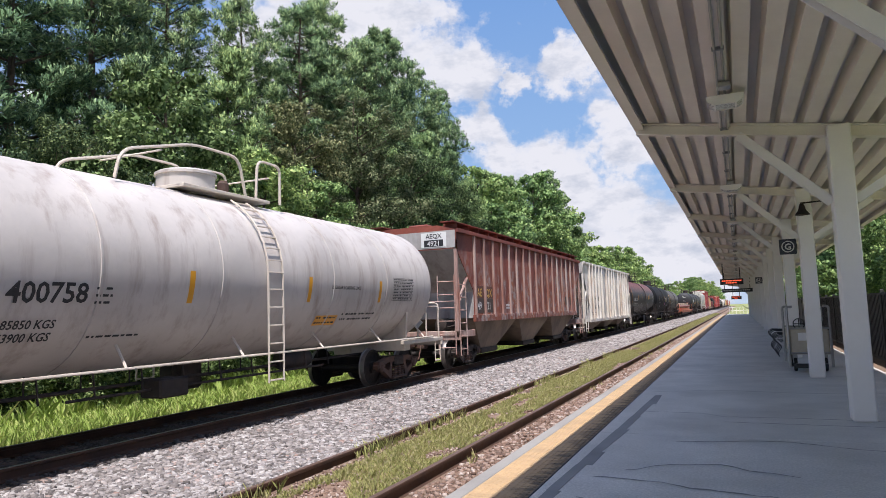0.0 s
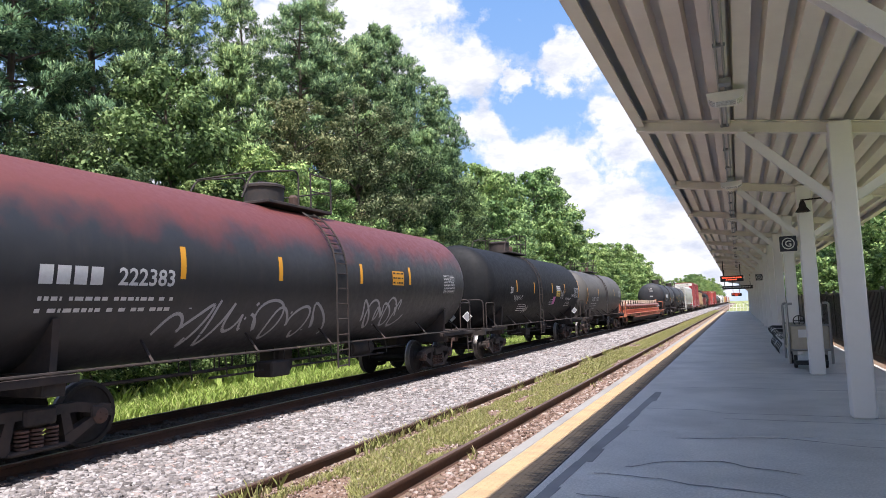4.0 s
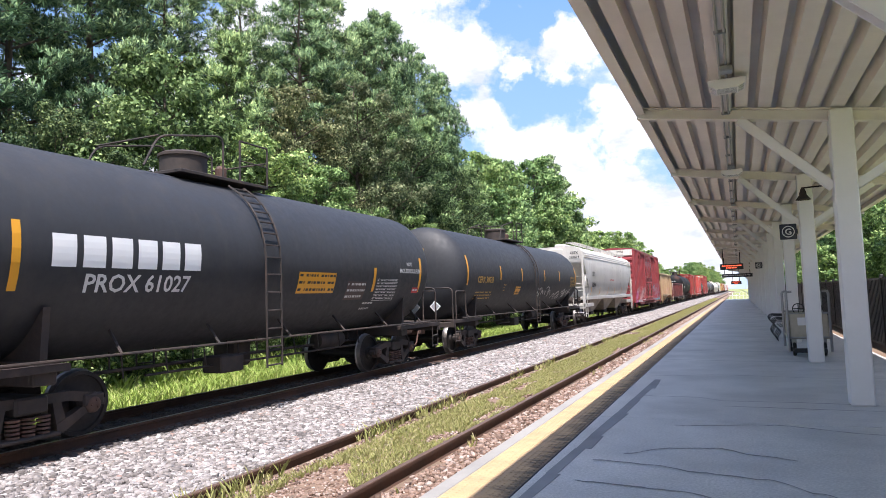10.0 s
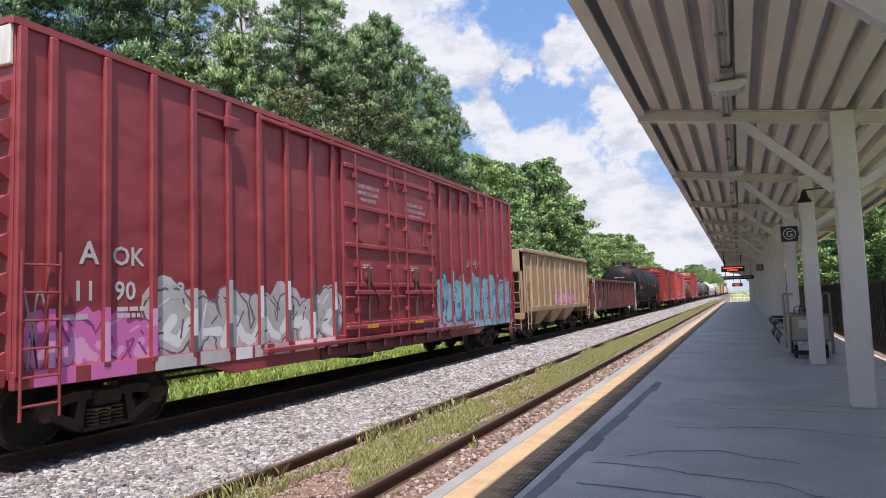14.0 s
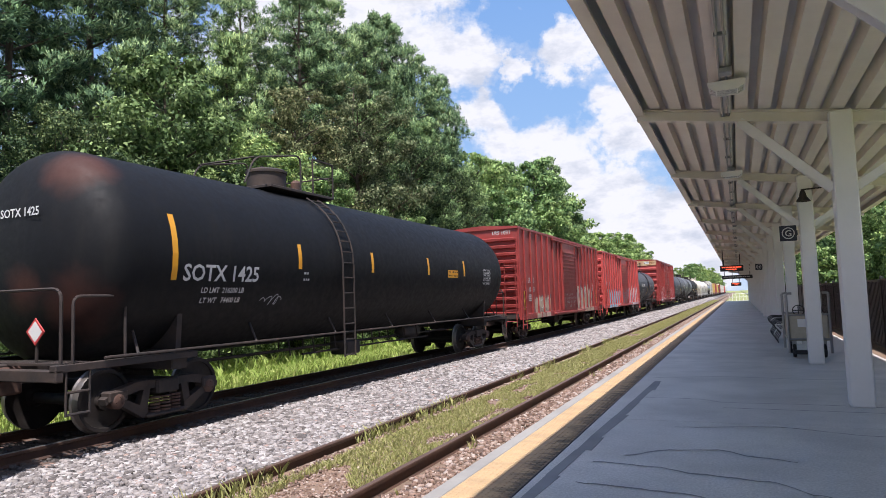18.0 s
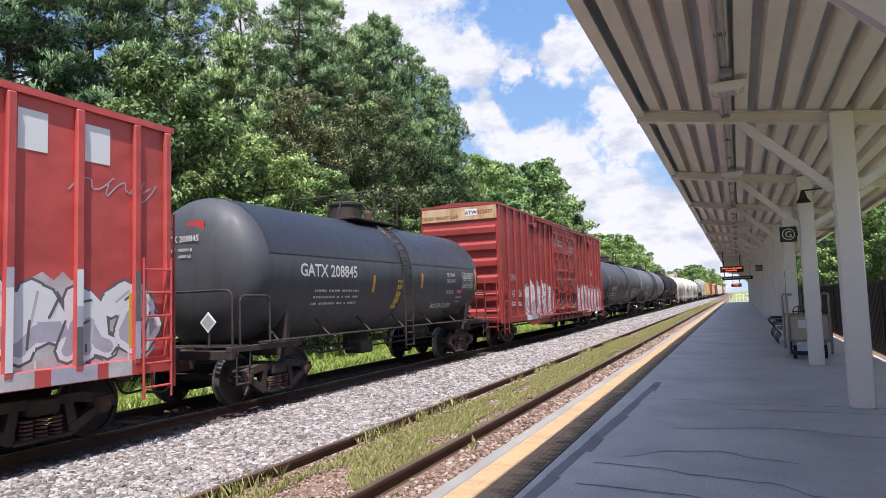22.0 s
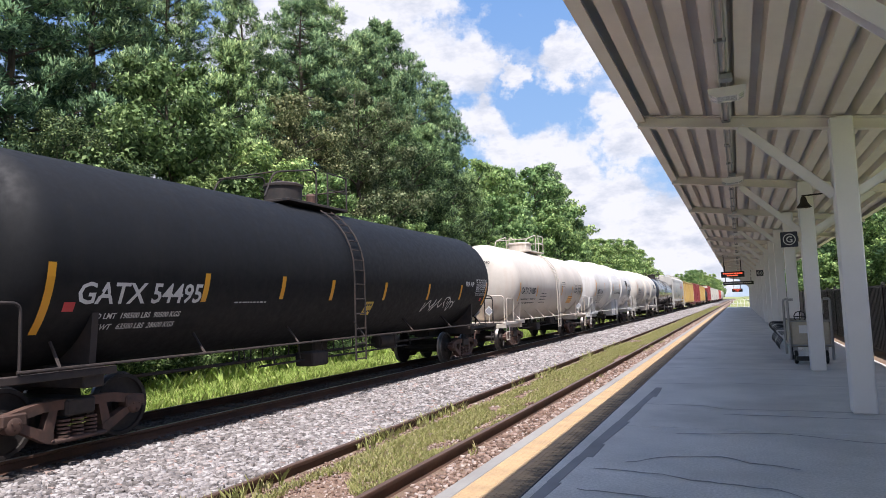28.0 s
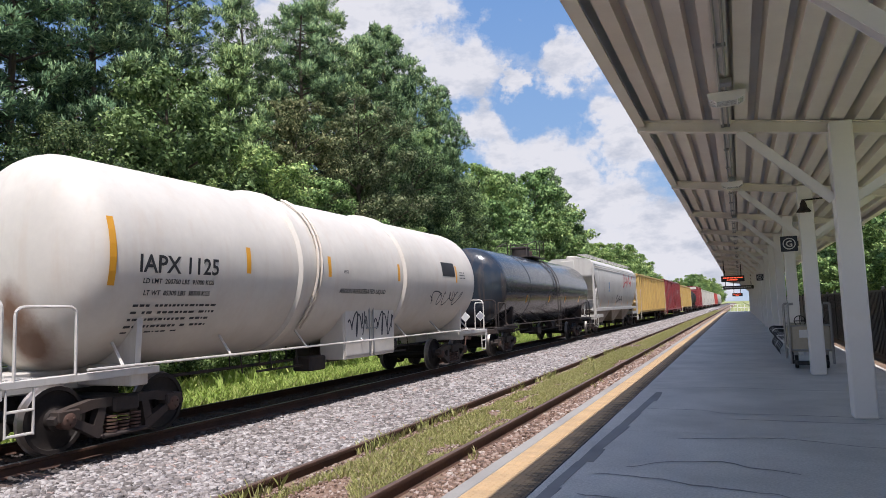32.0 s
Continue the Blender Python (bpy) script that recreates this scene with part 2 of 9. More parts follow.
                out.append((1 - t) ** 2 * p + 2 * t * (1 - t) * b + t * t * q)
        out.append(Vector(pts[-1]))
        return self.pipe(out, r, n)

    def lathe(self, prof, n=32, axis="y", m=None, close=True):
        """Turn (radius, along) pairs about an axis."""
        p, q = [], []
        for r, h in prof:
            for k in range(n):
                a = 2 * math.pi * k / n
                c, s = r * math.cos(a), r * math.sin(a)
                p.append({"y": (c, h, s), "x": (h, c, s), "z": (c, s, h)}[axis])
        for j in range(len(prof) - 1):
            for k in range(n):
                k2 = (k + 1) % n
                q.append((j * n + k, j * n + k2, (j + 1) * n + k2, (j + 1) * n + k))
        if close:
            q.append(tuple(range(n))[::-1])
            q.append(tuple((len(prof) - 1) * n + k for k in range(n)))
        return self.add(p, q, m)

    def extrude(self, prof, y0, y1, m=None, axis="y"):
        """A closed outline of (x, z) drawn out along y, or of (y, z) along x."""
        n = len(prof)
        if axis == "y":
            p = [(x, y0, z) for x, z in prof] + [(x, y1, z) for x, z in prof]
        else:
            p = [(y0, a, b) for a, b in prof] + [(y1, a, b) for a, b in prof]
        q = [(k, (k + 1) % n, n + (k + 1) % n, n + k) for k in range(n)]
        return self.add(p, q + [tuple(range(n))[::-1], tuple(range(n, 2 * n))], m)

    def mesh(self, name, smooth=False):
        me = bpy.data.meshes.new(name)
        me.from_pydata(self.v, [], self.f)
        me.validate()
        if smooth:
            me.shade_smooth()
            me.set_sharp_from_angle(angle=radians(35))
        return me


def fix_normals(me):
    b = bmesh.new()
    b.from_mesh(me)
    bmesh.ops.recalc_face_normals(b, faces=b.faces)
    b.to_mesh(me)
    b.free()


def part(name, shape, material, parent=None, label="", smooth=False, m=None):
    """One mesh object, under a thing or a part of it."""
    me = shape if isinstance(shape, bpy.types.Mesh) else shape.mesh(name, smooth)
    if not isinstance(shape, bpy.types.Mesh) and len(me.polygons) < 20000:
        fix_normals(me)
    if not me.materials:
        me.materials.append(material)
    ob = new(name, me)
    if parent is not None:
        ob.parent = parent
    if m is not None:
        ob.matrix_local = m
    if name in ("small_writing", "graffiti"):
        tagged(ob, kind="stuff")
    return tagged(ob, label) if label else ob


def thing(name, label, category, group="", kind="", m=None):
    ob = new(name)
    ob.empty_display_size = 0.3
    if m is not None:
        ob.matrix_world = m
    return tagged(ob, label, category, group, kind)


def bars(shape, x, y, z, w, h, rows, face="x", gap=0.5, seed=0):
    """Rows of small unreadable writing as broken bars on a flat face."""
    rnd = random.Random(seed)
    for r in range(rows):
        zz = z - r * h * (1 + gap)
        a = y
        while a < y + w * rnd.uniform(0.75, 1.0):
            b = min(a + h * rnd.uniform(0.8, 3.0), y + w)
            if face == "x":
                shape.box(x, x + 0.004, a, b, zz - h, zz)
            else:
                shape.box(a, b, x - 0.004, x, zz - h, zz)
            a = b + h * 0.5
    return shape


LETTERS = {}


def letters(text, size):
    """The outline mesh of a word: corner points in (along, up) and faces."""
    key = (text, round(size, 3))
    if key not in LETTERS:
        cu = bpy.data.curves.new("word", "FONT")
        cu.body = text
        cu.size = size
        cu.resolution_u = 2
        cu.offset = size * 0.018
        cu.align_x = "CENTER"
        ob = bpy.data.objects.new("word", cu)
        me = ob.to_mesh()
        LETTERS[key] = ([(v.co.x, v.co.y) for v in me.vertices], [tuple(p.vertices) for p in me.polygons])
        ob.to_mesh_clear()
        bpy.data.objects.remove(ob)
        bpy.data.curves.remove(cu)
    return LETTERS[key]

# ---- the ground, tracks and platform ----
Y0, Y1 = -60.0, 620.0
TRACK_X, TRACK_Z = -9.27, -0.12
SIDING_X, SIDING_Z = -4.30, -0.22
PLAT_END = 112.0


def ground_sheet():
    xs = [-1800, -500, -150, -60, -35, -22, -16, -14, -13, -12.4, -11.8, -2.4, 3.0, 3.3, 6, 12, 30, 80, 300, 1800]
    hs = [0.0, 0, 0, -0.1, -0.35, -0.5, -0.55, -0.55, -0.52, -0.5, -0.62, -0.62, -0.62, -0.06, -0.06, -0.06, -0.06, 0, 0, 0]
    ys = [-1800, -400, -100] + [y for y in range(-40, 200, 6)] + [230, 300, 450, 700, 1200, 2500, 4000]
    v, f = [], []
    for y in ys:
        for x, h in zip(xs, hs):
            d = 0.0 if -12.4 < x < 3.3 else 0.06 * noise.noise(Vector((x * 0.13, y * 0.11, 0)))
            v.append((x, y, h + d))
    n = len(xs)
    for j in range(len(ys) - 1):
        for i in range(n - 1):
            f.append((j * n + i, j * n + i + 1, (j + 1) * n + i + 1, (j + 1) * n + i))
    s = Shape()
    s.v, s.f = v, f
    return tagged(part("ground", s, M["grass_ground"]), "green grassy ground beside the tracks", "ground", kind="structure")


ground_sheet()


def strip(name, prof, y0, y1, material, label, step=4.0, rough=0.015, seed=1):
    """An open strip of bed drawn along the line, slightly uneven."""
    ny = int((y1 - y0) / step) + 1
    v, f = [], []
    n = len(prof)
    for j in range(ny + 1):
        y = y0 + (y1 - y0) * j / ny
        for x, z in prof:
            v.append((x, y, z + rough * noise.noise(Vector((x * 2.1, y * 0.9, seed)))))
    for j in range(ny):
        for i in range(n - 1):
            f.append((j * n + i, j * n + i + 1, (j + 1) * n + i + 1, (j + 1) * n + i))
    s = Shape()
    s.v, s.f = v, f
    return tagged(part(name, s, material, smooth=True), label, "ground", kind="structure")


strip("ballast_bed", [(-12.5, -0.56), (-11.6, -0.42), (-10.9, -0.33), (-10.3, -0.32), (-9.3, -0.33), (-8.2, -0.32), (-7.5, -0.31), (-6.6, -0.31), (-5.8, -0.31), (-5.12, -0.30)],
      Y0, Y1, M["ballast"], "grey crushed-stone ballast bed under the main track")
# Dark strip laid where the train's shade falls on the ballast.
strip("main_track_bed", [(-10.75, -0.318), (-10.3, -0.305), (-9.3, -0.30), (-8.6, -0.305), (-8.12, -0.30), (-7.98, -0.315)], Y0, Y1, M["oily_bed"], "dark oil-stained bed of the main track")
strip("siding_bed", [(-5.12, -0.33), (-4.9, -0.37), (-4.3, -0.345), (-3.7, -0.37), (-3.4, -0.37), (-2.9, -0.38), (-2.45, -0.39)], Y0, Y1, M["dirt"],
      "brown dirt bed of the grass-grown siding track")


def rail_profile(x, top):
    h, w, b = 0.17, 0.036, 0.07
    return [(x - b, top - h), (x + b, top - h), (x + b, top - h + 0.012), (x + 0.012, top - h + 0.035), (x + 0.012, top - 0.05), (x + w, top - 0.038), (x + w, top - 0.006),
            (x + w - 0.008, top), (x - w + 0.008, top), (x - w, top - 0.006), (x - w, top - 0.038), (x - 0.012, top - 0.05), (x - 0.012, top - h + 0.035), (x - b, top - h + 0.012)]


def track(name, cx, top, label, worn, tie_top, ties):
    t = thing(name, label, "railway track", kind="structure")
    for sx in (-1, 1):
        r = part("rail", Shape().extrude(rail_profile(cx + sx * 0.7525, top), Y0, Y1), M["rail"], t, "rusty steel rail")
        part("rail_head", Shape().box(cx + sx * 0.7525 - 0.03, cx + sx * 0.7525 + 0.03, Y0, Y1, top - 0.006, top + 0.003), worn, r, "worn top of the rail")
    rnd = random.Random(5)
    me = Shape().box(-1.3, 1.3, -0.115, 0.115, -0.18, 0, 0.012).mesh("tie")
    fix_normals(me)
    for k in range(ties):
        y = -8.0 + k * 0.53
        part("tie", me, M["tie"], t, m=pose(cx + rnd.uniform(-0.05, 0.05), y + rnd.uniform(-0.03, 0.03), tie_top + rnd.uniform(-0.012, 0.012), 0, rnd.uniform(-0.6, 0.6), rnd.uniform(-1.5, 1.5)))
    return t


track("main_track", TRACK_X, TRACK_Z, "main railway track with polished rails on brown ties", M["railshine"], TRACK_Z - 0.165, 145)
track("siding_track", SIDING_X, SIDING_Z, "rusty siding track sunk in dirt and grass", M["railhead"], SIDING_Z - 0.158, 125)


def scatter_mesh(name, spots, protos, material, label, category, jitter=0.35, smin=0.6, smax=1.4, upright=False, seed=3):
    """One mesh of many small copies of a few prototypes; spots is an array of x, y, z, size."""
    rng = np.random.default_rng(seed)
    vs, fs, base = [], [], 0
    which = rng.integers(0, len(protos), len(spots))
    for k, (pv, pf) in enumerate(protos):
        sel = spots[which == k]
        n = len(sel)
        if n == 0:
            continue
        a = rng.uniform(0, 2 * np.pi, n)
        ca, sa = np.cos(a), np.sin(a)
        s = sel[:, 3] * rng.uniform(smin, smax, n)
        p = pv[None, :, :] * s[:, None, None]
        if not upright:
            b = rng.uniform(-0.6, 0.6, n)
            cb, sb = np.cos(b)[:, None], np.sin(b)[:, None]
            p = np.stack([p[..., 0], p[..., 1] * cb - p[..., 2] * sb, p[..., 1] * sb + p[..., 2] * cb], -1)
        q = np.stack([p[..., 0] * ca[:, None] - p[..., 1] * sa[:, None], p[..., 0] * sa[:, None] + p[..., 1] * ca[:, None], p[..., 2]], -1)
        q += sel[:, None, :3]
        vs.append(q.reshape(-1, 3))
        fs.append((pf[None] + (np.arange(n) * len(pv))[:, None, None] + base).reshape(-1, pf.shape[1]))
        base += n * len(pv)
    v, f = np.concatenate(vs), np.concatenate(fs)
    me = bpy.data.meshes.new(name)
    me.vertices.add(len(v))
    me.vertices.foreach_set("co", v.ravel())
    w = f.shape[1]
    me.loops.add(f.size)
    me.loops.foreach_set("vertex_index", f.ravel())
    me.polygons.add(len(f))
    me.polygons.foreach_set("loop_start", np.arange(len(f)) * w)
    me.update(calc_edges=True)
    me.materials.append(material)
    return tagged(new(name, me), label, category, kind="stuff")


def stone_protos():
    rnd = random.Random(8)
    out = []
    cube = [(x, y, z) for x in (-1, 1) for y in (-1, 1) for z in (-1, 1)]
    faces = np.array([(0, 1, 3, 2), (4, 6, 7, 5), (0, 4, 5, 1), (2, 3, 7, 6), (0, 2, 6, 4), (1, 5, 7, 3)])
    for k in range(10):
        out.append((np.array([(x * rnd.uniform(0.25, 0.62), y * rnd.uniform(0.2, 0.5), z * rnd.uniform(0.18, 0.42)) for x, y, z in cube]), faces))
    return out


def spots(x0, x1, y0, y1, n, z, size, seed):
    g = np.random.default_rng(seed)
    return np.stack([g.uniform(x0, x1, n), g.uniform(y0, y1, n), np.full(n, z) + g.normal(0, 0.008, n), np.full(n, size)], -1)


STONES = stone_protos()
scatter_mesh("ballast_stones", np.concatenate([
    spots(-8.05, -5.1, -6.0, 3.0, 7000, -0.295, 0.09, 31), spots(-8.05, -5.1, 3.0, 14.0, 24000, -0.295, 0.062, 1), spots(-8.05, -5.1, 14.0, 34.0, 22000, -0.295, 0.075, 2),
    spots(-8.05, -5.1, 34.0, 90.0, 16000, -0.29, 0.11, 3),
    spots(-8.05, -5.1, 90.0, 220.0, 9000, -0.28, 0.18, 5)]),
    STONES, M["stone"], "loose grey and pinkish crushed ballast stones", "gravel")
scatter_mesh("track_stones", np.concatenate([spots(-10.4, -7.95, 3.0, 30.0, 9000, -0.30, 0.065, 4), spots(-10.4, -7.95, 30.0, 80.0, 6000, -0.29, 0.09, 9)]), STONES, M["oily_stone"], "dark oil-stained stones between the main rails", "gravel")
scatter_mesh("siding_stones", np.concatenate([spots(-5.0, -2.5, -6.0, 3.0, 3000, -0.365, 0.06, 32), spots(-3.45, -2.5, 3.0, 16.0, 5000, -0.37, 0.05, 6), spots(-3.45, -2.5, 16.0, 60.0, 5000, -0.36, 0.07, 7), spots(-5.0, -3.65, 3.0, 12.0, 9000, -0.352, 0.03, 8), spots(-5.0, -3.65, 12.0, 40.0, 7000, -0.35, 0.05, 21)]),
    STONES, M["brown_stone"], "scattered reddish stones beside the siding rail", "gravel")


def blade_protos(n=5, h=1.0, spread=0.35, w=0.05, seed=2):
    rnd = random.Random(seed)
    out = []
    for k in range(5):
        v, f = [], []
        for b in range(n):
            a, lean = rnd.uniform(0, 6.28), rnd.uniform(0.1, spread)
            x, y = rnd.uniform(-0.12, 0.12), rnd.uniform(-0.12, 0.12)
            hh = h * rnd.uniform(0.5, 1.0)
            dx, dy = math.cos(a), math.sin(a)
            i = len(v)
            v += [(x - dy * w, y + dx * w, -0.05), (x + dy * w, y - dx * w, -0.05), (x + dx * lean * hh + dy * w * 0.6, y + dy * lean * hh - dx * w * 0.6, hh * 0.62),
                  (x + dx * lean * hh * 2.1, y + dy * lean * hh * 2.1, hh)]
            f.append((i, i + 1, i + 2, i + 3))
        out.append((np.array(v), np.array(f)))
    return out


BLADES = blade_protos()


def patchy(sp, scale, cut, seed):
    keep = [noise.noise(Vector((x * scale, y * scale * 0.5, seed))) > cut for x, y in sp[:, :2]]
    return sp[np.array(keep)]


scatter_mesh("siding_grass", np.concatenate([patchy(spots(-4.8, -3.72, 3.5, 7.4, 5000, -0.355, 0.07, 11), 1.3, 0.02, 3), patchy(spots(-4.8, -3.72, 7.4, 18.0, 17000, -0.355, 0.065, 19), 2.2, -0.25, 3), patchy(spots(-4.84, -3.7, 18.0, 60.0, 30000, -0.355, 0.085, 12), 1.2, -0.4, 3),
    spots(-4.92, -3.66, 60.0, 150.0, 14000, -0.36, 0.13, 13), patchy(spots(-3.5, -3.3, 3.5, 40.0, 500, -0.36, 0.1, 14), 2.0, 0.25, 4), patchy(spots(-5.12, -4.85, 3.5, 30.0, 700, -0.34, 0.16, 15), 1.5, 0.1, 5)]),
    BLADES, M["dry_grass"], "short yellow-green grass growing between the siding rails", "grass", upright=True)
scatter_mesh("trackside_grass", np.concatenate([spots(-16.5, -12.1, 4.0, 45.0, 24000, -0.52, 0.22, 16), spots(-16.5, -12.1, 45.0, 150.0, 16000, -0.52, 0.32, 17), patchy(spots(-20, -14, 4.0, 80.0, 9000, -0.5, 0.5, 18), 0.3, 0.0, 6)]),
    BLADES, M["grass"], "lush green grass along the woods behind the track", "grass", upright=True)

# platform
PX0, PX1 = -2.34, 2.85


def platform():
    p = thing("platform", "grey concrete station platform with a yellow tactile edge", "platform", kind="structure")
    s = Shape()
    joints = [-20, -14, -8.5, -2.7, 3.3, 8.95, 14.6, 20.3]
    y = 26.0
    while y < PLAT_END:
        joints.append(y)
        y += 5.7
    joints.append(PLAT_END)
    for a, b in zip(joints, joints[1:]):
        q = Shape().box(-1.79, PX1, a + 0.004, b - 0.004, -0.16, 0.0, 0.006)
        part("slab", q, M["concrete"], p)
    part("base", Shape().box(-2.40, PX1 - 0.03, -20, PLAT_END, -0.6, -0.165), M["edge_concrete"], p)
    y = -20.0
    while y < PLAT_END:
        b = min(y + 6.1, PLAT_END)
        part("edge_curb", Shape().box(-2.5, -2.345, y, b - 0.006, -0.6, 0.004, 0.012), M["edge_concrete"], p, "pale concrete edge strip")
        y = b
    # tactile panels with truncated domes
    w = 0.54
    t = Shape().box(-w / 2, w / 2, 0.002, 0.606, -0.05, 0.004)
    for i in range(9):
        for j in range(10):
            x, yy = -w / 2 + 0.03 + i * 0.06, 0.034 + j * 0.06
            t.lathe([(0.013, 0.004), (0.008, 0.0095)], 6, "z", Matrix.Translation((x, yy, 0)))
    rich = t.mesh("tactile_panel")
    rich.materials.append(M["tactile"])
    thin = Shape().box(-w / 2, w / 2, 0.002, 0.606, -0.05, 0.004).mesh("tactile_panel")
    thin.materials.append(M["tactile"])
    k = 0
    y = -19.96
    while y < PLAT_END - 0.6:
        part("tactile_panel", rich if 2 < y < 26 else thin, M["tactile"], p, m=pose(-2.07, y, 0.0))
        y += 0.61
    part("strip_border", Shape().box(-1.798, -1.792, -20, PLAT_END, -0.05, 0.006), M["black_steel"], p, "dark joint strip")
    return p


platform()

# ---- canopy ----
SLOPE = -0.1455
COL_X, COL_Y, COL_STEP = 1.43, 10.58, 5.70


def roof_z(x):
    """Height of the roof beams' upper side."""
    return 4.07 + SLOPE * (x - COL_X)


def canopy():
    c = thing("canopy", "long white-painted steel platform canopy with ribbed deck", "canopy", kind="structure")
    x0, x1 = -1.30, 3.4
    ang = math.degrees(math.atan(-SLOPE))
    n = int((PLAT_END - 4 - COL_Y) / COL_STEP)
    ca = math.cos(radians(ang))
    # ribbed deck, one sheet
    pitch, low, deep = 0.30, 0.165, 0.21
    prof = []
    x = -1.085
    while x < x1 - 0.1:
        z = roof_z(x)
        z2 = roof_z(x + low)
        prof += [(x, z + 0.012), (x + low, z2 + 0.012), (x + low + 0.02, z2 + deep), (x + pitch - 0.02, roof_z(x + pitch) + deep)]
        x += pitch
    s = Shape()
    ys = [-20, -5, 4] + [COL_Y + COL_STEP * k for k in range(n + 1)] + [PLAT_END - 4]
    m = len(prof)
    for j, y in enumerate(ys):
        s.v += [(px, y, pz) for px, pz in prof]
        if j:
            s.f += [((j - 1) * m + i, (j - 1) * m + i + 1, j * m + i + 1, j * m + i) for i in range(m - 1)]
    part("deck", s, M["deck"], c, "beige ribbed metal roof deck")
    top = Shape()
    top.extrude([(x0, roof_z(x0) + 0.24), (x1, roof_z(x1) + 0.24), (x1, roof_z(x1) + 0.28), (x0, roof_z(x0) + 0.28)], -20, PLAT_END - 4)
    part("roof_sheet", top, M["white_paint"], c, "pale flat roof covering")
    for x, d in ((x0, 1), (x1, -1)):
        z = roof_z(x)
        part("fascia", Shape().extrude([(x, z - 0.10), (x + d * 0.14, z - 0.10), (x + d * 0.14, z - 0.085), (x + d * 0.018, z - 0.085), (x + d * 0.018, z + 0.23), (x, z + 0.23)], -20, PLAT_END - 4),
             M["deck"], c, "painted steel channel along the roof edge")
    # frames: column, beam, two braces
    sh_col = Shape().box(-0.145, 0.145, -0.145, 0.145, 0.0, roof_z(COL_X) - 0.02, 0.018)
    bx = [x0 + 0.02, x1 - 0.02]
    sh_beam = Shape()
    for off, hh in ((0, 0.018), (0.155, 0.018)):
        sh_beam.extrude([(bx[0], roof_z(bx[0]) - off - hh), (bx[1], roof_z(bx[1]) - off - hh), (bx[1], roof_z(bx[1]) - off), (bx[0], roof_z(bx[0]) - off)], -0.075, 0.075)
    sh_beam.extrude([(bx[0], roof_z(bx[0]) - 0.16), (bx[1], roof_z(bx[1]) - 0.16), (bx[1], roof_z(bx[1]) - 0.01), (bx[0], roof_z(bx[0]) - 0.01)], -0.012, 0.012)

    def brace(side):
        xa, za = COL_X + side * 0.14, 2.98
        xb = COL_X + side * 1.27
        zb = roof_z(xb) - 0.17
        q = Shape()
        a, b = Vector((xa, 0, za)), Vector((xb, 0, zb))
        d = (b - a).normalized()
        nrm = Vector((-d.z, 0, d.x)) * 0.06
        for y0, y1 in ((-0.07, -0.055), (0.055, 0.07)):
            q.add([(p + nrm * k + Vector((0, y, 0)))[:] for p in (a, b) for k in (-1, 1) for y in (y0, y1)], [(0, 1, 3, 2), (4, 6, 7, 5), (0, 4, 5, 1), (2, 3, 7, 6), (0, 2, 6, 4), (1, 5, 7, 3)])
        q.add([(p + nrm * k * 1.0 + Vector((0, y, 0)))[:] for p in (a, b) for k in (-1, -0.8) for y in (-0.07, 0.07)], [(0, 1, 3, 2), (4, 6, 7, 5), (0, 4, 5, 1), (2, 3, 7, 6), (0, 2, 6, 4), (1, 5, 7, 3)])
        return q
    br = [brace(-1), brace(1)]
    mc, mb = sh_col.mesh("column"), sh_beam.mesh("beam")
    mbr = [q.mesh("brace") for q in br]
    for me in [mc, mb] + mbr:
        fix_normals(me)
    plate = Shape().box(-0.2, 0.2, -0.2, 0.2, 0, 0.018, 0.004).mesh("base_plate")
    for k in range(-2, n + 1):
        y = COL_Y + COL_STEP * k
        col = part("column", mc, M["white_paint"], c, m=pose(COL_X, y, 0))
        part("beam", mb, M["deck"], c, m=pose(0, y, 0))
        for me in mbr:
            part("brace", me, M["white_paint"], c, m=pose(0, y, 0))
    return c


canopy()

# ---- the freight train ----
SPEED = 12.69


def buckled(m, depth=0.05):
    """Slightly buckled sheet metal under the fine relief, with less gloss."""
    nt = m.node_tree
    nt.nodes["Principled BSDF"].inputs["Specular IOR Level"].default_value = 0.5
    fine = [n for n in nt.nodes if n.bl_idname == "ShaderNodeBump"][0]
    b = nt.nodes.new("ShaderNodeBump")
    b.inputs["Strength"].default_value = 0.35
    b.inputs["Distance"].default_value = depth
    nt.links.new(noise_tex(nt, coords(nt), 1.1, 2), b.inputs["Height"])
    nt.links.new(b.outputs["Normal"], fine.inputs["Normal"])
    return m


def paint(name, col, dirt=(0.10, 0.07, 0.05), amount=0.45, rough=0.5, var=0.82):
    m = surface(name, col, tuple(c * var for c in col), rough, big=0.45, fine=8, amount=0.4, bumps=0.05, dist=0.004, dirt=dirt, dirt_amount=amount)
    return buckled(m)


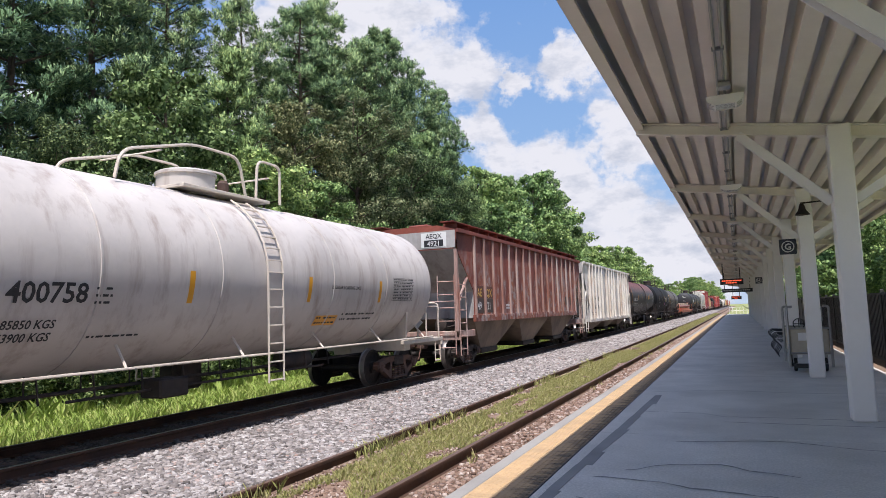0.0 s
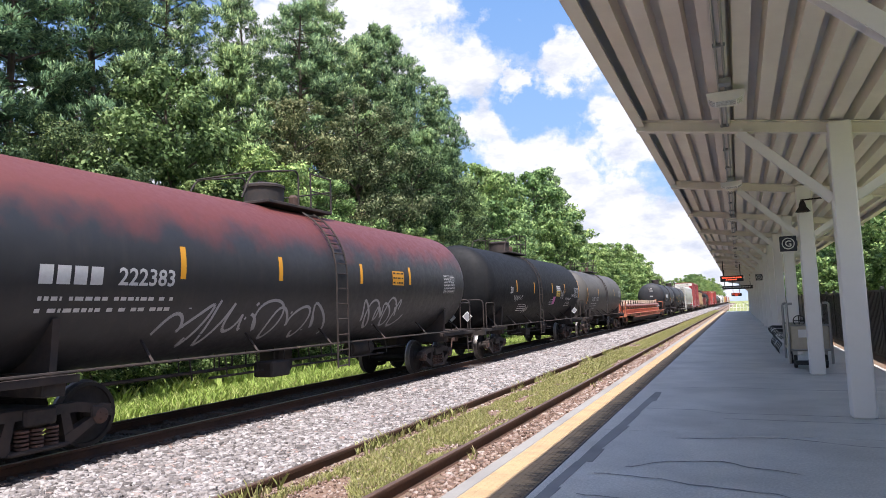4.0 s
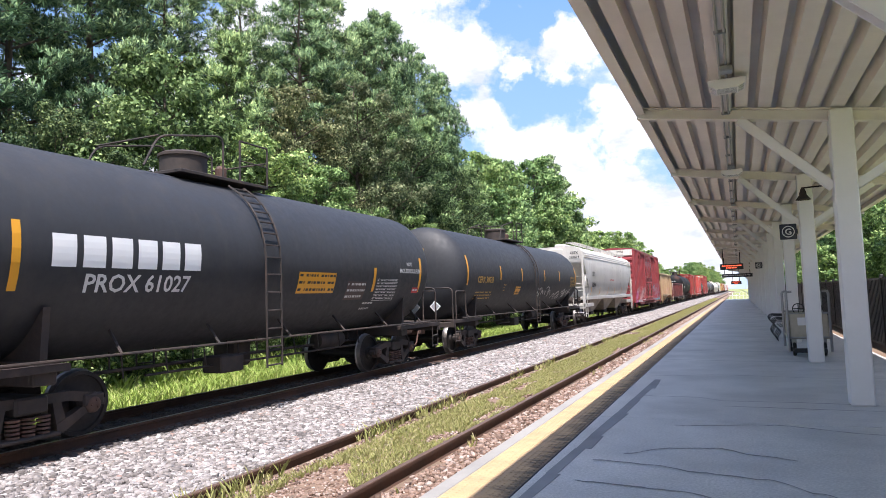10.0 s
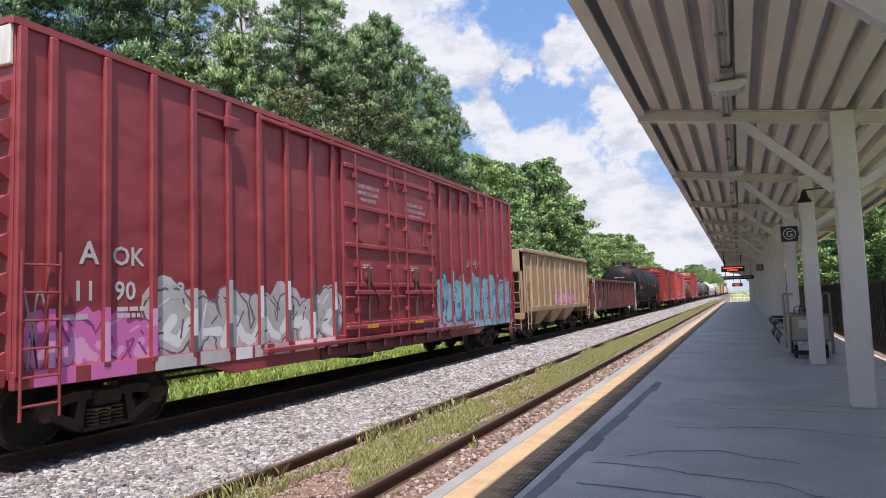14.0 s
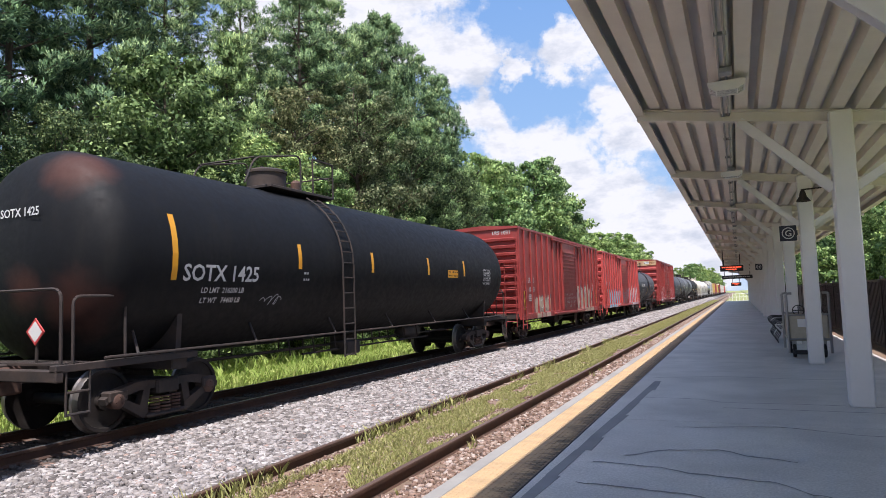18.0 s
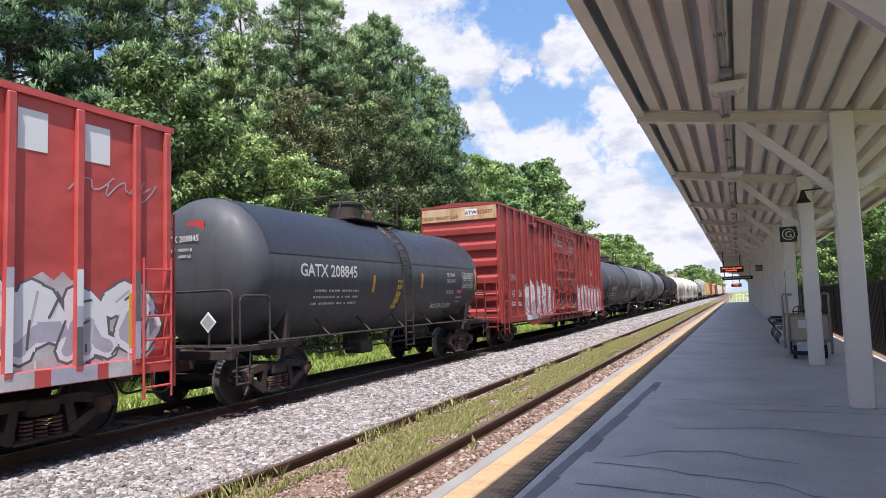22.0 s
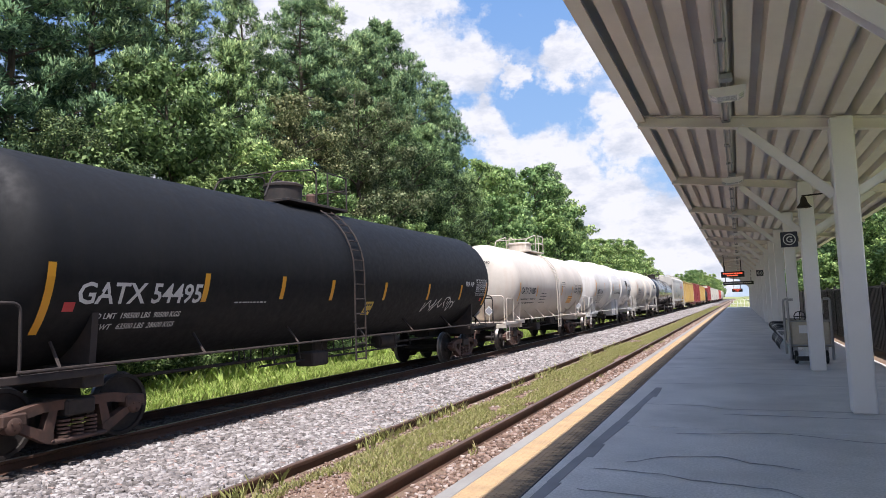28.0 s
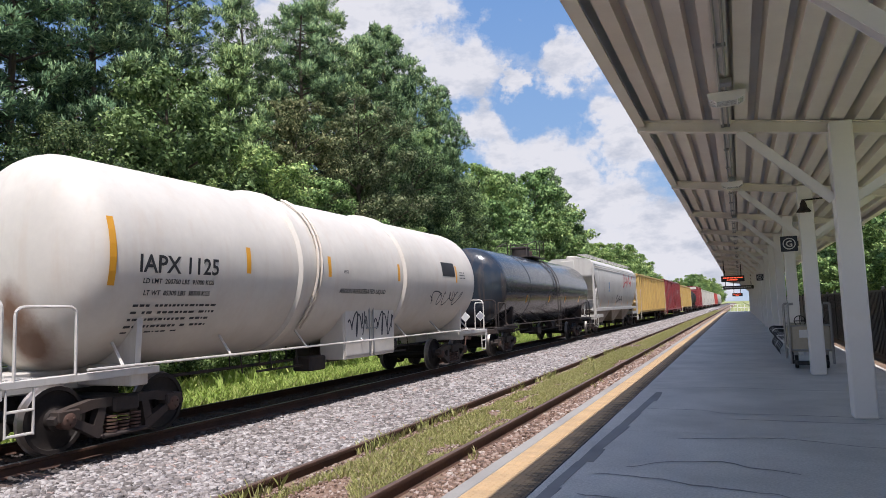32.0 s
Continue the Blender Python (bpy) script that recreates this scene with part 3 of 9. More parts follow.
def scuffed_maroon():
    """Dark maroon paint worn through to orange primer and pale scuffs in upright streaks."""
    m, nt, bs = shader("rusted_hopper_paint")
    fine = noise_tex(nt, coords(nt), 12, 6, 0.7)
    c = mix(nt, ramp(nt, noise_tex(nt, coords(nt, (1, 1, 0.45)), 1.1, 5), [(0.35, (0, 0, 0)), (0.65, (1, 1, 1))]), (0.14, 0.034, 0.026), (0.29, 0.072, 0.045))
    wear = ramp(nt, noise_tex(nt, coords(nt, (1.6, 1.6, 0.28)), 2.3, 7, 0.68), [(0.41, (0, 0, 0)), (0.58, (0.85, 0.85, 0.85))])
    sp = nt.nodes.new("ShaderNodeSeparateXYZ")
    nt.links.new(coords(nt), sp.inputs[0])
    low = nt.nodes.new("ShaderNodeMapRange")
    low.inputs[1].default_value, low.inputs[2].default_value = 3.9, 2.6
    nt.links.new(sp.outputs[2], low.inputs[0])
    amt = mix(nt, 1.0, wear, low.outputs[0], "MULTIPLY")
    tone = mix(nt, ramp(nt, noise_tex(nt, coords(nt), 3.5, 4), [(0.42, (0, 0, 0)), (0.58, (1, 1, 1))]), (0.38, 0.13, 0.055), (0.47, 0.41, 0.38))
    c = mix(nt, amt, c, tone)
    c = mix(nt, 0.6, c, ramp(nt, fine, [(0.3, (0.55, 0.55, 0.55)), (0.7, (1, 1, 1))]), "MULTIPLY")
    nt.links.new(c, bs.inputs["Base Color"])
    bs.inputs["Roughness"].default_value = 0.72
    bump(nt, bs, fine, 0.12, 0.006)
    return m


M["tank_black"] = paint("tank_black_paint", (0.007, 0.0073, 0.0085), (0.018, 0.016, 0.014), 0.6, 0.7)
M["tank_black"].node_tree.nodes["Principled BSDF"].inputs["Specular IOR Level"].default_value = 0.3
M["tank_black2"] = paint("tank_charcoal_paint", (0.026, 0.027, 0.031), (0.05, 0.044, 0.04), 0.5, 0.64)
M["tank_grey"] = paint("tank_grey_paint", (0.13, 0.135, 0.145), (0.06, 0.055, 0.05), 0.7, 0.55)
M["tank_sooty"] = paint("tank_sooty_paint", (0.11, 0.1, 0.088), (0.03, 0.026, 0.022), 0.9, 0.6, 0.7)
M["tank_slate"] = paint("tank_slate_paint", (0.07, 0.074, 0.084), (0.03, 0.028, 0.027), 0.7, 0.6)
M["tank_blue"] = paint("tank_dark_blue_paint", (0.03, 0.038, 0.05), (0.2, 0.13, 0.07), 0.35, 0.18)
M["tank_blue"].node_tree.nodes["Principled BSDF"].inputs["Specular IOR Level"].default_value = 0.7
M["tank_white"] = paint("tank_white_paint", (0.72, 0.69, 0.65), (0.36, 0.27, 0.2), 0.4, 0.45)
M["tank_dirty"] = paint("tank_dirty_white_paint", (0.6, 0.55, 0.51), (0.26, 0.19, 0.155), 0.85, 0.55, 0.75)
M["tank_cream"] = paint("tank_cream_paint", (0.66, 0.58, 0.49), (0.36, 0.24, 0.16), 0.5, 0.5)
M["red_box"] = paint("boxcar_red_paint", (0.335, 0.048, 0.042), (0.2, 0.055, 0.042), 0.5, 0.5, 0.8)
M["red_box2"] = paint("boxcar_bright_red_paint", (0.55, 0.085, 0.074), (0.3, 0.085, 0.066), 0.5, 0.5, 0.82)
M["maroon"] = paint("boxcar_maroon_paint", (0.325, 0.055, 0.06), (0.19, 0.052, 0.052), 0.5, 0.5, 0.8)
M["rust_brown"] = scuffed_maroon()
M["rib_scuffed"] = surface("scuffed_rib_paint", (0.5, 0.4, 0.36), (0.33, 0.14, 0.1), 0.7, big=2.2, fine=12, stretch=(1, 1, 0.25), amount=0.7, bumps=0.08, dirt=(0.2, 0.07, 0.04), dirt_amount=0.7)
M["slope_grey"] = surface("grey_slope_paint", (0.5, 0.48, 0.46), (0.36, 0.34, 0.33), 0.7, big=1.2, fine=8, amount=0.6, bumps=0.05, dirt=(0.16, 0.12, 0.1), dirt_amount=0.6)
# Dirty bay paint, darkened further for the shade under the car body.
M["bay_dirty"] = surface("dirty_bay_paint", (0.3, 0.225, 0.165), (0.17, 0.125, 0.095), 0.8, big=1.0, fine=8, amount=0.7, bumps=0.08, dirt=(0.08, 0.06, 0.05), dirt_amount=0.8)
M["bay_grey"] = surface("grey_bay_paint", (0.37, 0.31, 0.25), (0.25, 0.2, 0.16), 0.7, big=1.0, fine=8, amount=0.7, bumps=0.06, dirt=(0.13, 0.1, 0.085), dirt_amount=0.8)
M["hopper_white"] = buckled(surface("weathered_hopper_paint", (0.78, 0.75, 0.69), (0.67, 0.61, 0.53), 0.55, big=0.8, fine=8, stretch=(1, 1, 0.3), amount=0.5, bumps=0.05, dirt=(0.36, 0.19, 0.09), dirt_amount=0.9), 0.16)
buckled(M["rust_brown"], 0.1)
M["hopper_grey"] = paint("pale_grey_hopper_paint", (0.64, 0.605, 0.55), (0.4, 0.34, 0.28), 0.45, 0.45)
M["tan"] = surface("tan_hopper_paint", (0.50, 0.36, 0.21), (0.42, 0.27, 0.15), 0.65, big=0.8, fine=8, stretch=(1, 1, 0.3), amount=0.5, bumps=0.08, dirt=(0.2, 0.1, 0.06), dirt_amount=0.8)
M["gondola"] = surface("gondola_rust_paint", (0.045, 0.016, 0.015), (0.08, 0.024, 0.022), 0.8, big=0.7, fine=9, amount=0.7, bumps=0.12, dirt=(0.07, 0.04, 0.035), dirt_amount=0.8)
M["gondola_post"] = surface("gondola_post_paint", (0.19, 0.036, 0.033), (0.075, 0.022, 0.02), 0.75, fine=9, amount=0.6, bumps=0.1)
M["orange"] = surface("faded_orange_paint", (0.6, 0.205, 0.105), (0.48, 0.15, 0.08), 0.7, big=0.6, fine=9, amount=0.6, bumps=0.1, dirt=(0.16, 0.07, 0.05), dirt_amount=0.7)
M["yellow_car"] = surface("yellow_car_paint", (0.58, 0.40, 0.13), (0.5, 0.33, 0.11), 0.6, fine=8, amount=0.5, bumps=0.08, dirt=(0.3, 0.17, 0.08), dirt_amount=0.7)
M["steel_dark"] = surface("grimy_steel", (0.026, 0.022, 0.021), (0.06, 0.04, 0.031), 0.8, big=2.5, fine=14, amount=0.6, bumps=0.25)
M["steel_rust"] = surface("rusty_cast_steel", (0.13, 0.065, 0.045), (0.055, 0.034, 0.027), 0.8, big=3, fine=14, amount=0.6, bumps=0.3)
M["wheel_steel"] = surface("wheel_steel", (0.03, 0.022, 0.019), (0.017, 0.014, 0.013), 0.7, 0.2, big=3, fine=12, bumps=0.15)
M["tread"] = surface("polished_tread", (0.33, 0.3, 0.28), (0.25, 0.22, 0.2), 0.4, 0.8, big=4, fine=20, bumps=0.05)
M["load_wheel"] = surface("load_wheel_rust", (0.36, 0.26, 0.17), (0.24, 0.17, 0.14), 0.55, 0.4, big=3, fine=10, bumps=0.15, per_object=0.45)
M["axle_red"] = surface("load_axle_brown", (0.24, 0.12, 0.11), (0.17, 0.09, 0.085), 0.65, big=3, fine=10, bumps=0.2)
M["stripe"] = plain("yellow_reflector", (0.72, 0.33, 0.02), 0.4)
M["ink_white"] = surface("white_lettering", (0.7, 0.69, 0.67), (0.55, 0.54, 0.52), 0.6, fine=20, bumps=0)
M["ink_black"] = plain("black_lettering", (0.02, 0.02, 0.022), 0.6)
M["ink_red"] = plain("red_lettering", (0.5, 0.05, 0.05), 0.6)
M["ink_brown"] = plain("brown_lettering", (0.2, 0.09, 0.03), 0.6)
M["ink_yellow"] = plain("yellow_panel", (0.62, 0.42, 0.06), 0.55)
M["ink_blue"] = plain("blue_panel", (0.1, 0.26, 0.45), 0.6)
M["g_pink"] = plain("spray_pink", (0.62, 0.16, 0.42), 0.6)
M["g_white"] = surface("spray_white", (0.62, 0.6, 0.57), (0.45, 0.42, 0.4), 0.65, fine=10, bumps=0)
M["g_maroon"] = plain("spray_maroon", (0.16, 0.03, 0.06), 0.6)
M["g_navy"] = plain("spray_navy", (0.03, 0.06, 0.16), 0.6)
M["ink_amber"] = plain("amber_lettering", (0.55, 0.32, 0.07), 0.6)
M["rust_patch"] = surface("rust_patch", (0.17, 0.07, 0.045), (0.1, 0.045, 0.035), 0.8, big=2, fine=9, bumps=0.1)
M["tank_offwhite"] = paint("tank_offwhite_paint", (0.68, 0.64, 0.58), (0.36, 0.25, 0.17), 0.5, 0.45)
M["g_teal"] = surface("spray_teal", (0.3, 0.58, 0.6), (0.12, 0.28, 0.42), 0.6, big=1.4, fine=10, bumps=0)
M["g_cyan"] = surface("spray_cyan", (0.36, 0.6, 0.66), (0.24, 0.44, 0.58), 0.6, fine=9, bumps=0)
M["g_black"] = plain("spray_black", (0.03, 0.03, 0.035), 0.6)
M["g_cream"] = surface("spray_cream", (0.6, 0.5, 0.38), (0.4, 0.3, 0.22), 0.65, fine=10, bumps=0)
M["g_bright"] = plain("spray_bright_white", (0.74, 0.74, 0.73), 0.6)
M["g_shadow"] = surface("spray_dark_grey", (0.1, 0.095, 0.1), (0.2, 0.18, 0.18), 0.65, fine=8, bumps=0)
M["g_pale_pink"] = plain("spray_pale_pink", (0.7, 0.35, 0.55), 0.6)
M["g_grey"] = plain("spray_grey", (0.34, 0.34, 0.36), 0.6)
M["g_lilac"] = surface("spray_lilac_grey", (0.5, 0.47, 0.53), (0.38, 0.36, 0.42), 0.65, fine=9, bumps=0)
M["g_tan"] = surface("spray_tan", (0.42, 0.3, 0.2), (0.55, 0.42, 0.3), 0.65, fine=9, bumps=0)
M["g_sky"] = surface("spray_sky_blue", (0.2, 0.42, 0.6), (0.35, 0.62, 0.7), 0.6, fine=9, bumps=0)
M["g_lime"] = surface("spray_lime", (0.6, 0.68, 0.25), (0.45, 0.7, 0.5), 0.6, fine=9, bumps=0)
M["g_plum"] = plain("spray_plum", (0.27, 0.06, 0.18), 0.6)
M["g_haze"] = surface("spray_thin_white", (0.62, 0.56, 0.55), (0.5, 0.3, 0.28), 0.65, big=2.4, fine=14, amount=0.4, bumps=0)
M["g_cream_haze"] = surface("spray_thin_cream", (0.56, 0.48, 0.38), (0.42, 0.24, 0.18), 0.65, big=2.4, fine=14, amount=0.4, bumps=0)
M["g_teal_haze"] = surface("spray_thin_teal", (0.2, 0.5, 0.48), (0.12, 0.22, 0.3), 0.65, big=2.0, fine=14, amount=0.5, bumps=0)
M["g_red_haze"] = surface("spray_thin_grey", (0.6, 0.58, 0.57), (0.45, 0.36, 0.37), 0.65, big=2.4, fine=14, amount=0.4, bumps=0)
M["gate_white"] = plain("white_board", (0.7, 0.7, 0.68), 0.5)
M["dark_patch"] = surface("dark_patch_paint", (0.06, 0.045, 0.04), (0.09, 0.06, 0.05), 0.7, fine=10, bumps=0)



def red_top():
    m = paint("tank_redtop_paint", (0.03, 0.03, 0.033), (0.06, 0.05, 0.045), 0.5, 0.5)
    nt = m.node_tree
    bs = nt.nodes["Principled BSDF"]
    old = bs.inputs["Base Color"].links[0].from_socket
    tc = nt.nodes.new("ShaderNodeTexCoord")
    sp = nt.nodes.new("ShaderNodeSeparateXYZ")
    nt.links.new(tc.outputs["Object"], sp.inputs[0])
    ad = nt.nodes.new("ShaderNodeMath")
    ad.operation = "MULTIPLY_ADD"
    nt.links.new(noise_tex(nt, coords(nt, (1, 1, 1)), 1.3, 5), ad.inputs[0])
    ad.inputs[1].default_value = 1.3
    nt.links.new(sp.outputs[2], ad.inputs[2])
    f = nt.nodes.new("ShaderNodeMapRange")
    f.inputs[1].default_value, f.inputs[2].default_value = 3.55, 4.1
    nt.links.new(ad.outputs[0], f.inputs[0])
    nt.links.new(mix(nt, f.outputs[0], old, (0.13, 0.035, 0.028)), bs.inputs["Base Color"])
    return m


M["tank_redtop"] = red_top()


def rust_blotched(name, base, spots_at, tint=(0.055, 0.022, 0.016), grime=(0.018, 0.016, 0.014), much=0.6):
    """Black paint with soft rust blotches round given places of the tank."""
    m = paint(name, base, grime, much, 0.66)
    nt = m.node_tree
    bs = nt.nodes["Principled BSDF"]
    c = bs.inputs["Base Color"].links[0].from_socket
    vec = coords(nt)
    nz = noise_tex(nt, vec, 2.2, 6, 0.6)
    for p, r in spots_at:
        vm = nt.nodes.new("ShaderNodeVectorMath")
        vm.operation = "DISTANCE"
        nt.links.new(vec, vm.inputs[0])
        vm.inputs[1].default_value = p
        ad = nt.nodes.new("ShaderNodeMath")
        ad.operation = "MULTIPLY_ADD"
        nt.links.new(nz, ad.inputs[0])
        ad.inputs[1].default_value = r * 0.9
        nt.links.new(vm.outputs["Value"], ad.inputs[2])
        mr = nt.nodes.new("ShaderNodeMapRange")
        mr.inputs[1].default_value, mr.inputs[2].default_value = r * 1.5, r * 0.8
        nt.links.new(ad.outputs[0], mr.inputs[0])
        c = mix(nt, mr.outputs[0], c, tint)
    nt.links.new(c, bs.inputs["Base Color"])
    return m


M["tank_rusted"] = rust_blotched("tank_rust_blotched_paint", (0.007, 0.0073, 0.0085), (((0.75, -8.05, 3.75), 0.55), ((0.95, -8.1, 1.9), 0.55), ((0.2, -8.3, 2.1), 0.4)))
M["tank_rusted"].node_tree.nodes["Principled BSDF"].inputs["Specular IOR Level"].default_value = 0.22
M["tank_cream_rust"] = rust_blotched("tank_cream_rust_paint", (0.68, 0.61, 0.53), (((0.55, -6.3, 1.5), 0.5), ((-0.2, -6.4, 1.3), 0.6)), (0.3, 0.17, 0.1), (0.5, 0.36, 0.26), 0.45)
M["tank_offwhite_rust"] = rust_blotched("tank_offwhite_rust_paint", (0.66, 0.61, 0.54), (((0.3, -7.2, 1.9), 0.45), ((0.5, -7.1, 1.4), 0.5)), (0.2, 0.11, 0.07), (0.5, 0.38, 0.29), 0.4)
M["cap_tan"] = surface("rusty_tan_cap_paint", (0.6, 0.44, 0.27), (0.5, 0.25, 0.11), 0.65, big=1.6, fine=9, amount=0.5, bumps=0.06, dirt=(0.28, 0.1, 0.05), dirt_amount=0.8)
M["tank_half"] = paint("tank_dark_jacket_paint", (0.035, 0.037, 0.045), (0.015, 0.014, 0.014), 0.6, 0.45)
M["ink_navy"] = plain("navy_lettering", (0.03, 0.05, 0.22), 0.6)
for _k in ("red_box", "red_box2", "maroon"):
    for _b in M[_k].node_tree.nodes:
        if _b.bl_idname == "ShaderNodeBump" and _b.inputs["Distance"].default_value > 0.04:
            _b.inputs["Distance"].default_value = 0.16
WHEELSETS = []


def wheelset_mesh(name="wheelset", mats=None):
    r = 0.457
    s = Shape()
    for sx in (-1, 1):
        x = sx * 0.7525

        def o(v):
            return x + sx * v
        s.lathe([(0.09, o(0.10)), (0.14, o(0.09)), (0.15, o(0.03)), (0.30, o(0.0)), (0.385, o(0.03)), (0.395, o(0.06)), (r - 0.012, o(0.065)), (r, o(0.03)), (r + 0.003, o(-0.035)), (r + 0.026, o(-0.055)),
                 (r + 0.02, o(-0.072)), (0.395, o(-0.068)), (0.36, o(-0.045)), (0.15, o(-0.05)), (0.12, o(-0.1))], 30, "x")
    s.rod((-1.02, 0, 0), (1.02, 0, 0), 0.085, 12)
    for sx in (-1, 1):
        s.lathe([(0.10, sx * 0.93), (0.12, sx * 0.95), (0.12, sx * 1.08), (0.10, sx * 1.10), (0.075, sx * 1.115)], 14, "x")
        for k in range(3):
            a = k * 2.094
            s.rod((sx * 1.11, 0.055 * math.cos(a), 0.055 * math.sin(a)), (sx * 1.13, 0.055 * math.cos(a), 0.055 * math.sin(a)), 0.014, 6)
    return s.mesh(name, True)


WS_MESH = wheelset_mesh()
fix_normals(WS_MESH)
WS_MESH.materials.append(M["wheel_steel"])
WS_MESH.materials.append(M["tread"])
WS_MESH.materials.append(M["steel_rust"])
for _p in WS_MESH.polygons:
    c = _p.center
    d = math.hypot(c.y, c.z)
    if d > 0.44:
        _p.material_index = 1
    elif abs(c.x) > 0.92:
        _p.material_index = 2


def side_frame():
    """A cast side frame with two windows, along y, centred on the bolster."""
    s = Shape()
    x0, x1 = -0.07, 0.07
    s.extrude([(-1.1, 0.50), (-0.95, 0.60), (-0.55, 0.68), (0.55, 0.68), (0.95, 0.60), (1.1, 0.50), (1.08, 0.42), (0.9, 0.48), (0.5, 0.555), (-0.5, 0.555), (-0.9, 0.48), (-1.08, 0.42)], x0, x1, axis="x")
    for d in (-1, 1):
        q = [(d * 0.99, 0.47), (d * 0.86, 0.5), (d * 0.36, 0.27), (d * 0.36, 0.15), (d * 0.45, 0.15)]
        s.extrude(q if d > 0 else q[::-1], x0, x1, axis="x")
        q = [(d * 0.30, 0.57), (d * 0.42, 0.57), (d * 0.50, 0.30), (d * 0.36, 0.27)]
        s.extrude(q if d > 0 else q[::-1], x0 + 0.01, x1 - 0.01, axis="x")
        s.box(x0 - 0.02, x1 + 0.03, d * 0.89 - 0.16, d * 0.89 + 0.16, 0.44, 0.60, 0.02)
    s.box(x0 - 0.03, x1 + 0.05, -0.40, 0.40, 0.13, 0.19, 0.02)
    return s


def spring_nest():
    s = Shape()
    for y in (-0.2, -0.0, 0.2):
        for k in range(5):
            z = 0.21 + k * 0.05
            s.lathe([(0.055, z - 0.014), (0.085, z - 0.014), (0.085, z + 0.014), (0.055, z + 0.014)], 10, "z", Matrix.Translation((0.0, y, 0)))
    return s


SF_MESH, SP_MESH = side_frame().mesh("side_frame"), spring_nest().mesh("spring_nest", True)
for _m in (SF_MESH, SP_MESH):
    fix_normals(_m)
BO_MESH = Shape().box(-1.12, 1.12, -0.22, 0.22, 0.46, 0.68, 0.03).box(-0.6, 0.6, -0.62, -0.54, 0.3, 0.5, 0.02).box(-0.6, 0.6, 0.54, 0.62, 0.3, 0.5, 0.02).mesh("truck")
fix_normals(BO_MESH)
SF_ALT = SF_MESH.copy()
BO_MESH.materials.append(M["steel_dark"])
SF_MESH.materials.append(M["steel_dark"])
SF_ALT.materials.append(M["steel_rust"])
SP_MESH.materials.append(M["steel_rust"])


def trucks(car, L, inset=2.6, rusty=False):
    """Two four-wheel trucks under a car."""
    for sy in (-1, 1):
        t = part("truck", BO_MESH, None, car, "grimy four-wheel freight truck", m=pose(0, sy * (L / 2 - inset), 0))
        for sx in (-1, 1):
            part("side_frame", SF_ALT if rusty else SF_MESH, None, t, m=pose(sx * 1.0, 0, 0))
            tagged(part("spring_nest", SP_MESH, None, t, m=pose(sx * 1.03, 0, 0)), kind="stuff")
        for y in (-0.89, 0.89):
            WHEELSETS.append((part("wheelset", WS_MESH, None, t, m=pose(0, y, 0.457)), y))


COUPLER = Shape().box(-0.09, 0.09, -0.55, 0.0, 0.78, 0.92, 0.02).box(-0.16, 0.16, -0.80, -0.50, 0.70, 1.0, 0.05).box(-0.05, 0.13, -0.92, -0.78, 0.72, 0.98, 0.03).box(-0.3, 0.3, -0.25, 0.1, 0.66, 1.04, 0.03)
COUPLER.arc_pipe([(0.25, -0.3, 0.78), (0.28, -0.55, 0.35), (0.15, -0.85, 0.4)], 0.022, 0.12)
CP_MESH = COUPLER.mesh("coupler")
fix_normals(CP_MESH)
CP_MESH.materials.append(M["steel_rust"])


def couplers(car, L):
    for sy in (-1, 1):
        part("coupler", CP_MESH, None, car, "rusty knuckle coupler", m=pose(0, sy * (L / 2 - 0.75), 0, 0, 0, 0 if sy < 0 else 180))


def ladder(s, x, y0, y1, z0, z1, n, r=0.016, out=0.0):
    """Rungs between two stiles on a side, at x."""
    for y in (y0, y1):
        s.rod((x, y, z0), (x, y, z1), r * 1.2, 6)
    for k in range(n):
        z = z0 + (z1 - z0) * (k + 0.5) / n
        s.rod((x + out, y0, z), (x + out, y1, z), r, 6)
    return s


def end_ladder(s, y, x0, x1, z0, z1, n, r=0.016):
    for x in (x0, x1):
        s.rod((x, y, z0), (x, y, z1), r * 1.2, 6)
    for k in range(n):
        z = z0 + (z1 - z0) * (k + 0.5) / n
        s.rod((x0, y, z), (x1, y, z), r, 6)
    return s


def ribbon(s, pts, width, fx, lift=0.003):
    """A flat painted line through (along, up) points on a side."""
    for (ya, za), (yb, zb) in zip(pts, pts[1:]):
        d = math.hypot(yb - ya, zb - za) or 1
        ny, nz = -(zb - za) / d * width / 2, (yb - ya) / d * width / 2
        s.add([(fx(z) + lift, y, z) for y, z in ((ya + ny, za + nz), (ya - ny, za - nz), (yb - ny, zb - nz), (yb + ny, zb + nz))], [(0, 1, 2, 3)])


